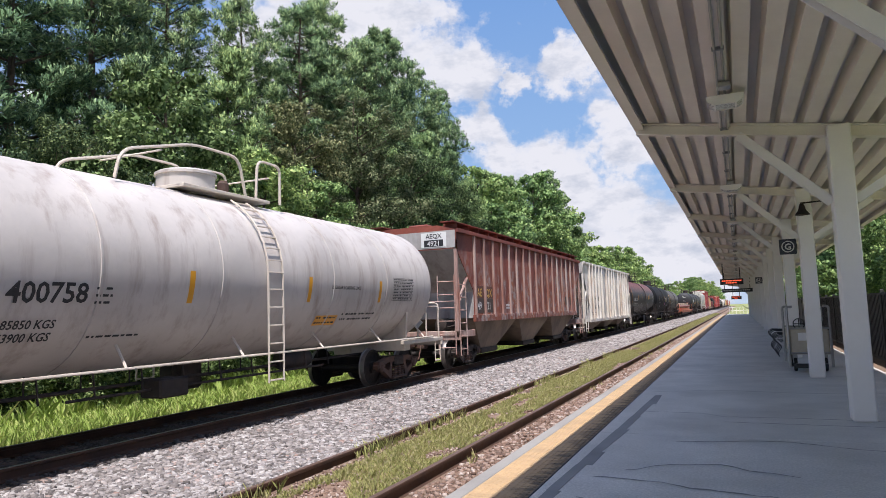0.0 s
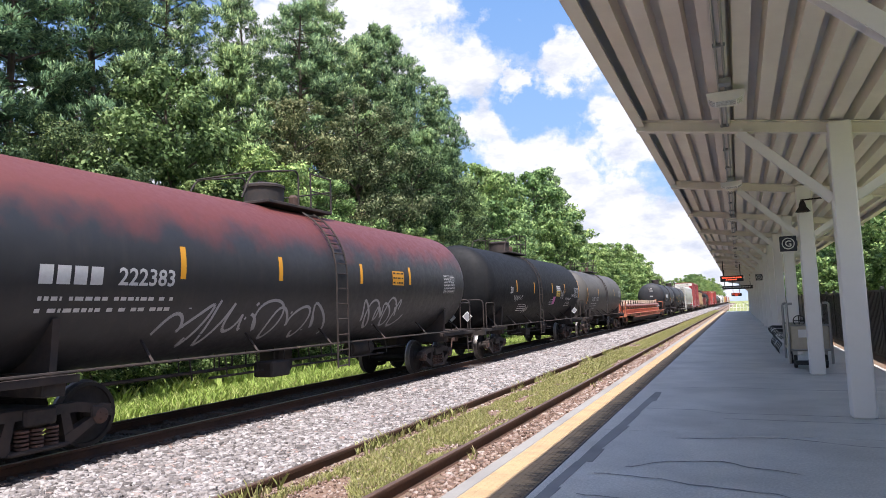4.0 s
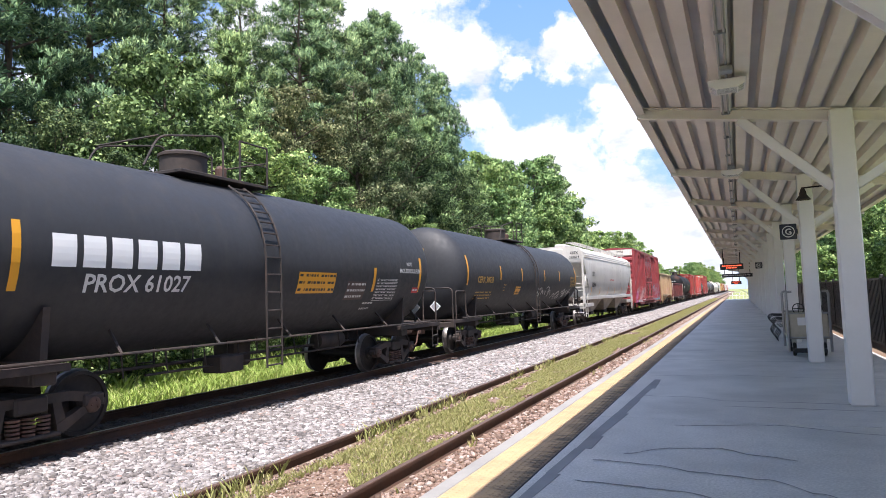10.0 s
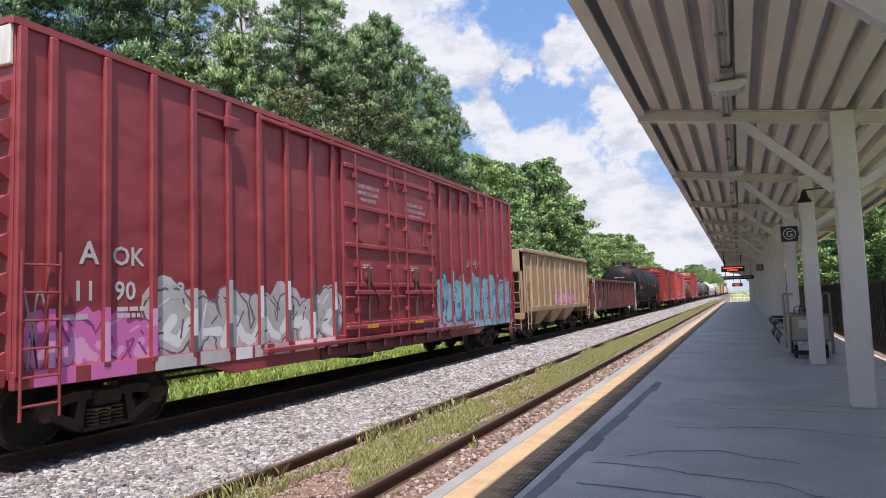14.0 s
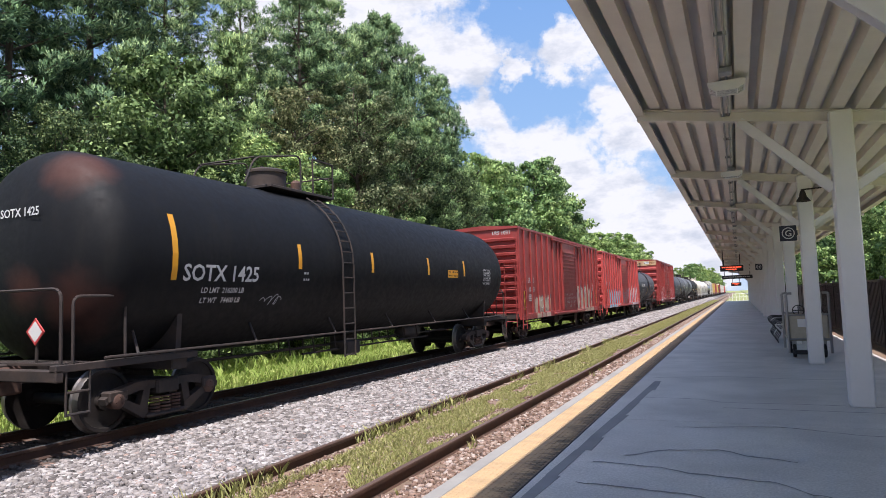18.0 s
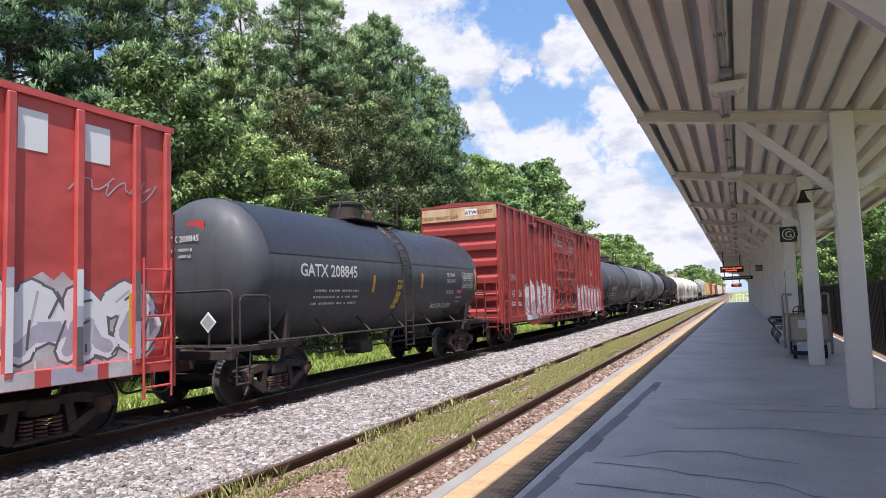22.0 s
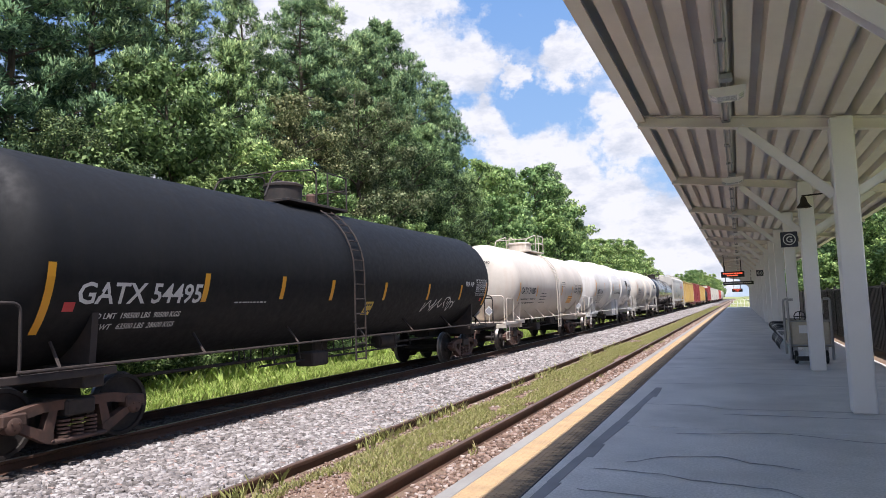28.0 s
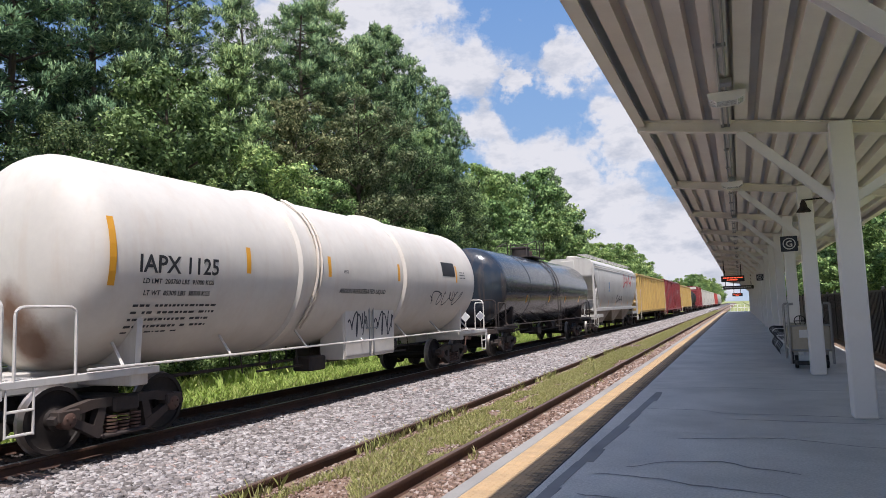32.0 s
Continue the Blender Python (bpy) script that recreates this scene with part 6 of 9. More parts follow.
        if cap:
            if sy < 0 and cap == "cap_tan":
                part("end_board", Shape().box(0.28, 0.74, -e - 0.0535, -e - 0.051, 4.82, 5.06), M["gate_white"], body, "white reporting-mark board")
            part("end_cap", Shape().box(-hw + 0.02, hw - 0.02, *sorted((sy * e, sy * (e + 0.05))), ztop - 0.62, ztop - 0.1, 0.01), M[cap], body, "pale panel at the top of the end")
        l = Shape()
        end_ladder(l, sy * (e + 0.17), 0.98, 1.42, 0.6, 2.5 if not louver else 3.2, 6)
        ladder(l, hw + 0.1, sy * (e - 0.55), sy * (e - 0.06), 0.5, 2.5, 6)
        ladder(l, -hw - 0.1, sy * (e - 0.55), sy * (e - 0.06), 0.5, 2.5, 6)
        l.rod((-1.3, sy * (e + 0.17), 1.9), (0.9, sy * (e + 0.17), 1.9), 0.016, 6)
        part("ladder", l, M[mat], car, "grab irons and corner ladder")
        us = Shape().box(-0.3, 0.3, *sorted((sy * (e - 1), sy * (e + 0.3))), 0.72, 1.02, 0.02).box(-hw + 0.05, hw - 0.05, *sorted((sy * e, sy * (e + 0.12))), 0.9, 1.12, 0.02)
        us.box(-1.2, 0.5, *sorted((sy * (e + 0.06), sy * (e + 0.3))), 1.12, 1.16)
        part("end_sill", us, M["steel_dark"] if not cap else M[mat], car, "end sill and crossover step")
    bx = Shape().box(-0.9, -0.2, -e - 0.2, -e - 0.13, 2.05, 2.5, 0.02)
    part("brake_box", bx, M["steel_rust"], car, "rusty brake gear plate")
    uf = Shape().box(-0.25, 0.25, -e, e, 0.66, 1.0, 0.02)
    for k in range(9):
        y = -e + 1.2 + k * (2 * e - 2.4) / 8
        uf.box(-hw + 0.1, hw - 0.1, y - 0.06, y + 0.06, 0.84, 1.0)
    uf.box(0.3, 1.0, -0.7, -0.1, 0.45, 0.85, 0.03).lathe([(0.02, 0.5), (0.2, 0.55), (0.2, 1.3), (0.02, 1.35)], 12, "y", Matrix.Translation((0.7, 0, 0.68)))
    uf.rod((0.6, -e + 2.5, 0.62), (0.6, e - 2.5, 0.62), 0.03, 5)
    part("underframe", uf, M["steel_dark"], car, "underframe with brake gear")

    def fx(z):
        return hw
    for text, size, y, z, m2 in marks:
        part("lettering", write(Shape(), text, size, y, z, fx, 0.006), M[m2], body, "painted lettering")
    for text, size, x, z, m2 in end_marks:
        part("end_lettering", write_end(Shape(), text, size, x, z, -e - (0.056 if cap else 0.125)), M[m2], body, "painted lettering")
    for kind, y0, y1, z0, z1, nn, wd, m2 in graff:
        if kind == "blob":
            spray_piece(rnd, y0, y1, z0, z1, nn, fx, 0.002, m2, body)
            for y in at:
                if y0 < y < y1:
                    zz = zs + 0.1
                    while zz < z1 - 0.25 * (z1 - z0) * rnd.random():
                        zb = min(zz + rnd.uniform(0.15, 0.6), z1)
                        part("graffiti", Shape().box(hw + 0.0712, hw + 0.0722, y - 0.045, y + 0.045, zz, zb), M[rnd.choice((TONES[m2][2], TONES[m2][2], TONES[m2][4], TONES[m2][1]))], body, "spray paint over a rib")
                        zz = zb
            y = y0
            while y < y1 - 0.3:
                b = y + rnd.uniform(0.3, 0.9)
                part("graffiti", Shape().box(hw + 0.061, hw + 0.063, y, b, zs - 0.11, zs + 0.09), M[rnd.choice((TONES[m2][2], TONES[m2][4], TONES[m2][0]))], body, "spray paint on the sill")
                y = b + rnd.uniform(0.02, 0.25)
        else:
            part("graffiti", scrawl(rnd, y0, y1, z0, z1, nn, wd, lambda z: hw + 0.003), M[m2], body, "sprayed outline graffiti")
    for y, z, w, h, rows, m2 in bars_at:
        part("small_writing", bars(Shape(), hw + 0.08 if da < y < db else hw + 0.002, y, z, w, h, rows, seed=seed), M[m2], body, "small stencilled writing")
    for text, size, y, z in texts:
        part("lettering", write(Shape(), text, size, y, z, fx, 0.085), M["g_white"], body, "white stencilled words")
    for y0, y1, z0, z1, nn, wd, m2 in door_scr:
        part("graffiti", scrawl(rnd, y0, y1, z0, z1, nn, wd, lambda z: hw + 0.108), M[m2], body, "sprayed graffiti")
    if end_writing:
        part("small_writing", bars(Shape(), -e - 0.125, -0.9, 3.45, 1.3, 0.07, 4, face="y", seed=seed), M["g_white"], body, "small stencilled writing")
    if capc:
        for y in (-e + 0.62, e - 0.72):
            part("reflector", Shape().box(hw, hw + 0.006, y, y + 0.1, 1.25, 2.0), M[capc], body, "yellow reflector")
    trucks(car, L, 2.55)
    couplers(car, L)
    return car


def open_car(name, label, L, mat, ztop, zs, posts, cat, hopper=False, marks=(), scr=(), graff=(), panels=(), post_mat=None, seed=4, hw=1.5, smooth_end=None):
    """A gondola or open hopper: thin walls with outside posts and a top rim."""
    car = thing(name, label, cat, "freight train")
    rnd = random.Random(seed)
    e = L / 2 - 0.6
    pm = post_mat or mat
    body = None
    for sx in (-1, 1):
        side = part("side", Shape().box(*sorted((sx * (hw - 0.04), sx * hw)), -e, e, zs, ztop - 0.05, 0.006), M[mat], car, label)
        body = side if sx == 1 else body
        part("top_rim", Shape().box(*sorted((sx * (hw - 0.08), sx * (hw + 0.09))), -e - 0.05, e + 0.05, ztop - 0.16, ztop, 0.02), M[pm], car)
        part("bottom_sill", Shape().box(*sorted((sx * (hw - 0.06), sx * (hw + 0.05))), -e, e, zs - 0.1, zs + 0.09, 0.015), M[pm], car)
        for k in range(posts):
            y = -e + 0.1 + (2 * e - 0.2) * k / (posts - 1)
            dp = 0.08 if hopper else 0.16
            q = [(hw, zs - 0.05), (hw + dp, zs + 0.15), (hw + dp * 0.7, ztop - 0.2), (hw, ztop - 0.2)]
            q = [(sx * x, z) for x, z in q]
            part("post", Shape().extrude(q, y - 0.07, y + 0.07), M[pm], side)
    for sy in (-1, 1):
        if hopper:
            q = [(sy * e, ztop - 0.1), (sy * (e - 0.04), ztop - 0.1), (sy * (e - 2.0), zs + 0.1), (sy * (e - 1.96), zs + 0.1)]
            en = Shape().extrude(q, -hw + 0.04, hw - 0.04, axis="x").box(-hw, hw, *sorted((sy * (e - 0.05), sy * e)), ztop - 0.9, ztop - 0.02)
            for sx in (-1, 1):
                en.box(*sorted((sx * (hw - 0.12), sx * hw)), *sorted((sy * (e - 0.1), sy * e)), 0.95, ztop - 0.1)
        else:
            en = Shape().box(-hw + 0.04, hw - 0.04, *sorted((sy * (e - 0.05), sy * e)), zs, ztop - 0.05)
            for k in range(5):
                z = zs + 0.12 + k * (ztop - zs - 0.3) / 5
                en.box(-hw + 0.06, hw - 0.06, *sorted((sy * e, sy * (e + 0.13))), z, z + 0.17, 0.04)
            en.box(-hw, hw, *sorted((sy * (e - 0.08), sy * (e + 0.1))), ztop - 0.2, ztop + 0.03, 0.02)
            for x in (-0.55, 0.55):
                en.box(x - 0.07, x + 0.07, *sorted((sy * e, sy * (e + 0.16))), zs, ztop - 0.1, 0.02)
        part("end_wall", en, M[pm if not hopper else mat], car, "sloped end wall" if hopper else "ribbed end wall")
        fr = Shape().box(-0.28, 0.28, *sorted((sy * (e - 3.0), sy * (e + 0.1))), 0.76, 1.05, 0.02).box(-hw, hw, *sorted((sy * (e - 0.1), sy * (e + 0.1))), 0.9, 1.12, 0.02)
        part("end_sill", fr, M[mat], car)
        l = Shape()
        ladder(l, hw + 0.12, sy * (e - 0.5), sy * (e - 0.05), 0.5, min(ztop, 3.0), 6)
        end_ladder(l, sy * (e + 0.2), 0.95, 1.4, 0.5, min(ztop, 3.0), 6)
        l.arc_pipe([(0.2, sy * (e + 0.25), 1.0), (0.2, sy * (e + 0.25), 2.0), (-0.9, sy * (e + 0.25), 2.0), (-0.9, sy * (e + 0.25), 1.0)], 0.025, 0.15)
        part("ladder", l, M[mat if hopper else "tank_cream"], car, "grab irons and end railing")
    if hopper:
        hopper_bays(L, 3, zs, 0.55, hw - 0.1, -e + 2.2, e - 2.2, M[mat], car)
    part("floor", Shape().box(-hw + 0.05, hw - 0.05, -e + (2.0 if hopper else 0.05), e - (2.0 if hopper else 0.05), zs - 0.02, zs + 0.06).box(-0.28, 0.28, -e, e, 0.7, zs), M["steel_dark"], car)

    def fx(z):
        return hw
    for text, size, y, z, m2 in marks:
        part("lettering", write(Shape(), text, size, y, z, fx, 0.012), M[m2], body, "painted lettering")
    for y0, y1, z0, z1, m2 in panels:
        part("panel", Shape().box(hw, hw + 0.006, y0, y1, z0, z1), M[m2], body, "painted panel")
    for y0, y1, z0, z1, n, wd, m2 in scr:
        part("graffiti", meander(rnd, y0, y1, z0, z1, wd, fx) if not hopper else scrawl(rnd, y0, y1, z0, z1, n, wd, fx), M[m2], body, "winding sprayed line graffiti")
    for y0, y1, z0, z1, n, m2 in graff:
        spray_piece(rnd, y0, y1, z0, z1, n, fx, 0.002, m2, body)
    trucks(car, L, 2.4, rusty=not hopper)
    couplers(car, L)
    return car


def wheel_flat(label, L):
    car = thing("flat_car", label, "flat car", "freight train")
    e = L / 2 - 0.6
    dk = part("deck", Shape().box(-1.45, 1.45, -e, e, 0.9, 1.0, 0.01), M["orange"], car, label)
    for sx in (-1, 1):
        q = [(-e, 1.0), (e, 1.0), (e, 0.86), (e - 3.4, 0.82), (e - 4.2, 0.67), (-e + 4.2, 0.67), (-e + 3.4, 0.82), (-e, 0.86)]
        part("side_sill", Shape().extrude(q, *sorted((sx * 1.40, sx * 1.5)), axis="x").box(*sorted((sx * 1.38, sx * 1.58)), -e, e, 0.97, 1.02, 0.01).box(*sorted((sx * 1.38, sx * 1.56)), -e + 4.2, e - 4.2, 0.66, 0.70, 0.008), M["orange"], car, "fishbelly side sill in faded orange")
        part("rack_rail", Shape().box(*sorted((sx * 0.98, sx * 1.08)), -e + 0.9, e - 0.9, 1.0, 1.29, 0.012).box(*sorted((sx * 0.94, sx * 1.14)), -e + 0.9, e - 0.9, 1.27, 1.31, 0.006), M["orange"], car, "raised orange rail that holds the wheels")
        part("wheel_support", Shape().box(*sorted((sx * 0.52, sx * 0.97)), -e + 1.6, e - 1.6, 1.0, 1.125, 0.01), M["orange"], car, "low support under the wheels")
        for y in (-e + 2.0, -e + 7, 2.0, e - 6.5):
            part("reflector", Shape().box(*sorted((sx * 1.5, sx * 1.504)), y, y + 0.5, 0.80, 0.92), M["ink_yellow"], car, "yellow reflector")
    for sy in (-1, 1):
        b = Shape()
        for x in (-0.75, 0.75):
            b.extrude([(x - 0.08, 1.0), (x + 0.08, 1.0), (x + 0.08, 2.2), (x - 0.08, 2.2)], sy * (e - 0.75) - 0.08, sy * (e - 0.75) + 0.08)
            b.add([(x + dx, sy * yy, z) for dx in (-0.06, 0.06) for yy, z in ((e - 0.8, 2.1), (e - 0.8, 1.9), (e - 2.0, 1.0), (e - 1.7, 1.0))], [(0, 1, 2, 3), (4, 7, 6, 5), (0, 4, 5, 1), (1, 5, 6, 2), (2, 6, 7, 3), (3, 7, 4, 0)])
        b.box(-0.9, 0.9, sy * (e - 0.75) - 0.06, sy * (e - 0.75) + 0.06, 1.5, 1.64)
        part("end_stand", b, M["orange"], car, "orange braced end stand")
        part("end_sill", Shape().box(-1.45, 1.45, *sorted((sy * (e - 0.1), sy * (e + 0.1))), 0.75, 1.0, 0.02).box(-0.3, 0.3, *sorted((sy * (e - 4), sy * e)), 0.6, 0.89), M["orange"], car)
        l = Shape()
        l.arc_pipe([(1.4, sy * e, 0.9), (1.4, sy * e, 0.45), (1.4, sy * (e - 0.45), 0.45), (1.4, sy * (e - 0.45), 0.9)], 0.02, 0.05)
        l.arc_pipe([(1.4, sy * (e + 0.12), 1.0), (1.4, sy * (e + 0.12), 1.9), (0.9, sy * (e + 0.12), 1.9), (0.9, sy * (e + 0.12), 1.0)], 0.02, 0.05)
        part("ladder", l, M["orange"], car, "corner steps and grab irons")
    part("number_patch", Shape().box(1.5, 1.505, 6.2, 6.7, 0.72, 0.96), M["g_cream"], car, "pale patch")
    for text, y in (("CSXT", -8.3), ("994840", -7.0)):
        part("lettering", write(Shape(), text, 0.33, y, 0.71, lambda z: 1.5), M["ink_black"], car, "black lettering")
    rnd = random.Random(12)
    for k in range(46):
        y = rnd.uniform(-e + 0.5, e - 0.8)
        w, d = rnd.uniform(0.03, 0.14), rnd.uniform(0.05, 0.22)
        part("stain", Shape().add([(1.503, y, 0.97), (1.503, y + w, 0.97), (1.503, y + w * 0.8, 0.97 - d * 0.7), (1.503, y + w * 0.35, 0.97 - d)], [(0, 1, 2, 3)]), M["dark_patch"], car, "dark oily streak")
    uf = Shape().box(-0.35, 0.35, -e, e, 0.45, 0.9, 0.02)
    for k in range(14):
        y = -e + 4.4 + k * (2 * e - 8.8) / 13
        uf.box(-1.38, 1.38, y - 0.05, y + 0.05, 0.7, 0.9)
    part("center_sill", uf, M["steel_dark"], car)
    # one solid dark block stands for underframe members and the shade between them
    part("underframe", Shape().box(-1.32, 1.32, -e + 4.3, e - 4.3, 0.36, 0.66, 0.03), M["oily_bed"], car, "dark greasy underframe trusses")
    trucks(car, L, 2.6)
    couplers(car, L)
    return car

# the cars in order; COUPLED holds where the couplings stand along the track at the start
COUPLED = [0.2, 18.1, 36.2, 53.9, 71.3, 87.5, 101.9, 129.9, 144.8, 163.1, 181.8, 202.3, 215.3, 233.6, 252.3, 269.9, 287.5, 301.1, 321.3, 340.0, 359.0, 377.95, 392.9, 410.5, 427.8, 445.0, 463.5, 485.6, 507.6, 529.6, 547.0,
           566.6, 586.6, 606.6, 626.6, 646.6, 664.6, 682.6, 700.6, 720.6, 740.6]
TRAIN = []


def coupled(k, make, *a, **kw):
    """Build car number k with the length between its couplings and set it on the track."""
    L = COUPLED[k + 1] - COUPLED[k]
    car = make(*[L if q == "L" else q for q in a], **kw)
    y = (COUPLED[k] + COUPLED[k + 1]) / 2
    car.matrix_world = pose(TRACK_X, y, TRACK_Z)
    TRAIN.append((car, y))
    return car


coupled(0, tank_car, "dirty white tank car with black numbers", "L", 0, "tank_dirty", R=1.54, rail_mat="tank_cream", guard="hoop", ink="ink_black", marks=[("400758", 0.36, -3.6, 2.04), ("85850 KGS", 0.15, -3.75, 1.72), ("43900 KGS", 0.15, -3.75, 1.56), ("REGULAR LOADING LIMIT", 0.1, 3.2, 2.33)],
        stripes=[(-1.28, 2.28, 0.5), (1.85, 2.3, 0.5), (4.68, 2.3, 0.5)], panel=[(-2.98, 2.27, 0.32, 0.28, None, 3), (2.3, 1.78, 0.8, 0.2, "stripe", 2), (5.3, 2.65, 1.1, 0.55, None, 7), (3.2, 1.85, 1.5, 0.22, None, 2), (-2.9, 1.62, 0.9, 0.08, None, 1)],
        rings=(-5.6, -2.9, -0.6, 2.7, 5.0), ladder_y=0.45, dome=(0.52, 0.34), rusty=True, seed=1)
coupled(1, ribbed_hopper, "rust-streaked brown covered hopper car", "L", "rust_brown", 19, 4.3, [("49", 0.36, -6.72, 1.83), ("21", 0.36, -5.83, 1.83), ("AE", 0.36, -6.7, 2.26, "ink_amber"), ("QX", 0.36, -5.8, 2.26, "ink_amber")], "ink_white", end_label=("AEQX", "4921"), patch=[(-7.05, -6.32, 1.72, 2.2, "dark_patch"), (-6.18, -5.44, 1.72, 2.2, "dark_patch"), (-7.05, -6.32, 2.21, 2.6, "rust_patch"), (-6.18, -5.44, 2.21, 2.6, "rust_patch"), (6.0, 6.45, 1.95, 2.35, "dark_patch"), (5.1, 5.55, 1.95, 2.35, "dark_patch")], zs=1.56, rib_mat="rib_scuffed")
coupled(2, ribbed_hopper, "weathered white ribbed hopper car with rust stains", "L", "hopper_white", 17, 4.33, [("MW", 0.32, -5.42, 2.2), ("CX", 0.32, -4.45, 2.2), ("460", 0.32, -5.42, 1.72), ("560", 0.32, -4.43, 1.72)], "ink_black", zs=1.08, end_label=("MWCX", "460560"), rib_at=[-6.95, -6.09, -5.18, -4.2, -3.25, -1.64, -0.72, 0.26, 1.17, 2.87, 3.83, 4.86, 5.72, 6.67], boards=False, deep=0.12, foot=0.4)
coupled(3, tank_car, "black tank car with a rust-red top", "L", 0, "tank_redtop", marks=[("222383", 0.34, -4.8, 2.24)], stripes=[(-7.4, 2.62, 0.95), (-4.15, 2.6, 0.5), (-1.77, 2.61, 0.45), (1.13, 2.62, 0.45), (3.55, 2.65, 0.45)], panel=[(-6.45, 2.47, 0.95, 0.24, "ink_white", -4), (-6.45, 2.12, 2.2, 0.3, None, 2), (5.7, 2.75, 0.8, 0.5, None, 6), (2.6, 2.75, 0.6, 0.35, "stripe", 3)],
        scr=[(-4.3, -0.1, 1.3, 2.05, 9, 0.07, "g_grey"), (1.4, 3.4, 1.4, 2.1, 5, 0.07, "g_grey")], seed=3)
coupled(4, tank_car, "black tank car with sprayed tags", "L", 0, "tank_black", marks=[("50", 0.34, -4.75, 2.3), ("SR-8754  FRA AP", 0.16, 4.35, 2.05), ("PHENOL", 0.16, 5.35, 2.22)], stripes=[(-4.13, 2.57, 0.46), (-1.75, 2.55, 0.45), (1.19, 2.58, 0.45), (3.55, 2.59, 0.45), (6.64, 2.62, 0.9)],
        panel=[(1.94, 2.7, 0.72, 0.22, "gate_white", 2), (1.94, 2.47, 0.72, 0.26, "ink_yellow", 2), (5.6, 2.68, 0.85, 0.5, None, 7), (-3.6, 1.9, 1.0, 0.3, None, 4), (0.9, 2.1, 0.6, 0.3, None, 4), (3.9, 1.98, 1.0, 0.25, None, 3), (1.45, 2.2, 0.4, 0.35, "g_pink", 0)], scr=[(-4.4, -3.4, 1.98, 2.24, 5, 0.03, "g_white"), (-2.75, -2.15, 1.5, 1.85, 5, 0.03, "g_white"), (2.85, 3.4, 2.1, 2.55, 4, 0.05, "g_white")], ladder_y=-1.25, seed=4)
coupled(5, tank_car, "dark brownish tank car with soot streaks", "L", 0, "tank_sooty", R=1.44, zc=2.44, marks=[("SHQX", 0.33, -4.15, 2.0), ("9162", 0.33, -3.0, 2.0)], stripes=[(-5.9, 2.3, 0.95), (-2.75, 2.5, 0.45), (2.84, 2.55, 0.45)], panel=[(-4.7, 1.9, 1.8, 0.4, None, 3), (4.6, 2.7, 0.7, 0.45, None, 5)], ladder_y=-0.5, seed=5, inset=2.2, dome=None, end_text=[("2448", 0.16, 0.6, 3.2)])
coupled(6, wheel_flat, "faded orange flat car loaded with railway wheelsets", "L")
coupled(7, tank_car, "black tank car with white lettering on its end", "L", 0, "tank_black2", R=1.52, marks=[("PROX 61027", 0.34, -3.5, 1.98), ("NOT", 0.13, 4.9, 2.6), ("MOLTEN SULFUR", 0.15, 4.95, 2.42)], stripes=[(-5.35, 2.42, 0.85), (3.14, 2.23, 0.55), (5.55, 2.38, 0.9)], panel=[(-4.9, 2.72, 2.6, 0.42, "g_bright", -6), (0.2, 2.35, 1.3, 0.42, "stripe", 3), (3.26, 2.25, 1.05, 0.5, None, 7), (5.2, 2.05, 0.35, 0.14, "ink_red", 1), (2.0, 2.18, 0.8, 0.4, "dark_patch", 3), (2.9, 1.75, 0.5, 0.25, None, 2)],
        end_text=[("NOT", 0.16, 0.0, 3.35), ("61027", 0.18, 0.1, 3.1), ("2448", 0.16, 0.1, 2.5)], ladder_y=-0.9, seed=6)
coupled(8, tank_car, "black tank car with sprayed white tags", "L", 0, "tank_black2", marks=[("CERX 30038", 0.29, -5.95, 2.22)], ink="ink_amber", stripes=[(-7.6, 2.6, 0.95), (-4.43, 2.58, 0.5), (-1.86, 2.56, 0.5), (1.48, 2.59, 0.5), (4.12, 2.6, 0.48), (7.5, 2.6, 0.95)], panel=[(6.32, 2.62, 1.1, 0.5, None, 7), (-6.7, 1.95, 1.6, 0.3, None, 3), (-2.5, 2.1, 0.6, 0.3, "stripe", 2), (-4.0, 2.2, 0.3, 0.3, None, 3)],
        scr=[(0.6, 3.0, 1.62, 2.1, 6, 0.05, "g_white"), (3.4, 4.85, 1.5, 1.9, 4, 0.05, "g_white"), (4.95, 6.8, 1.6, 2.05, 6, 0.05, "g_white")], ladder_y=-0.2, seed=7, end_text=[("30038", 0.18, 0.1, 3.2)])
coupled(9, smooth_hopper, "pale grey smooth-sided covered hopper car", "L", "hopper_grey", 4.42, [("CEFX", 0.36, -6.15, 2.75, "ink_black"), ("320814", 0.36, -6.0, 2.12, "ink_black"), ("DO NOT HAMMER ON CAR", 0.14, 0.05, 2.54, "ink_red")], end_label=("CEFX", "320814"))
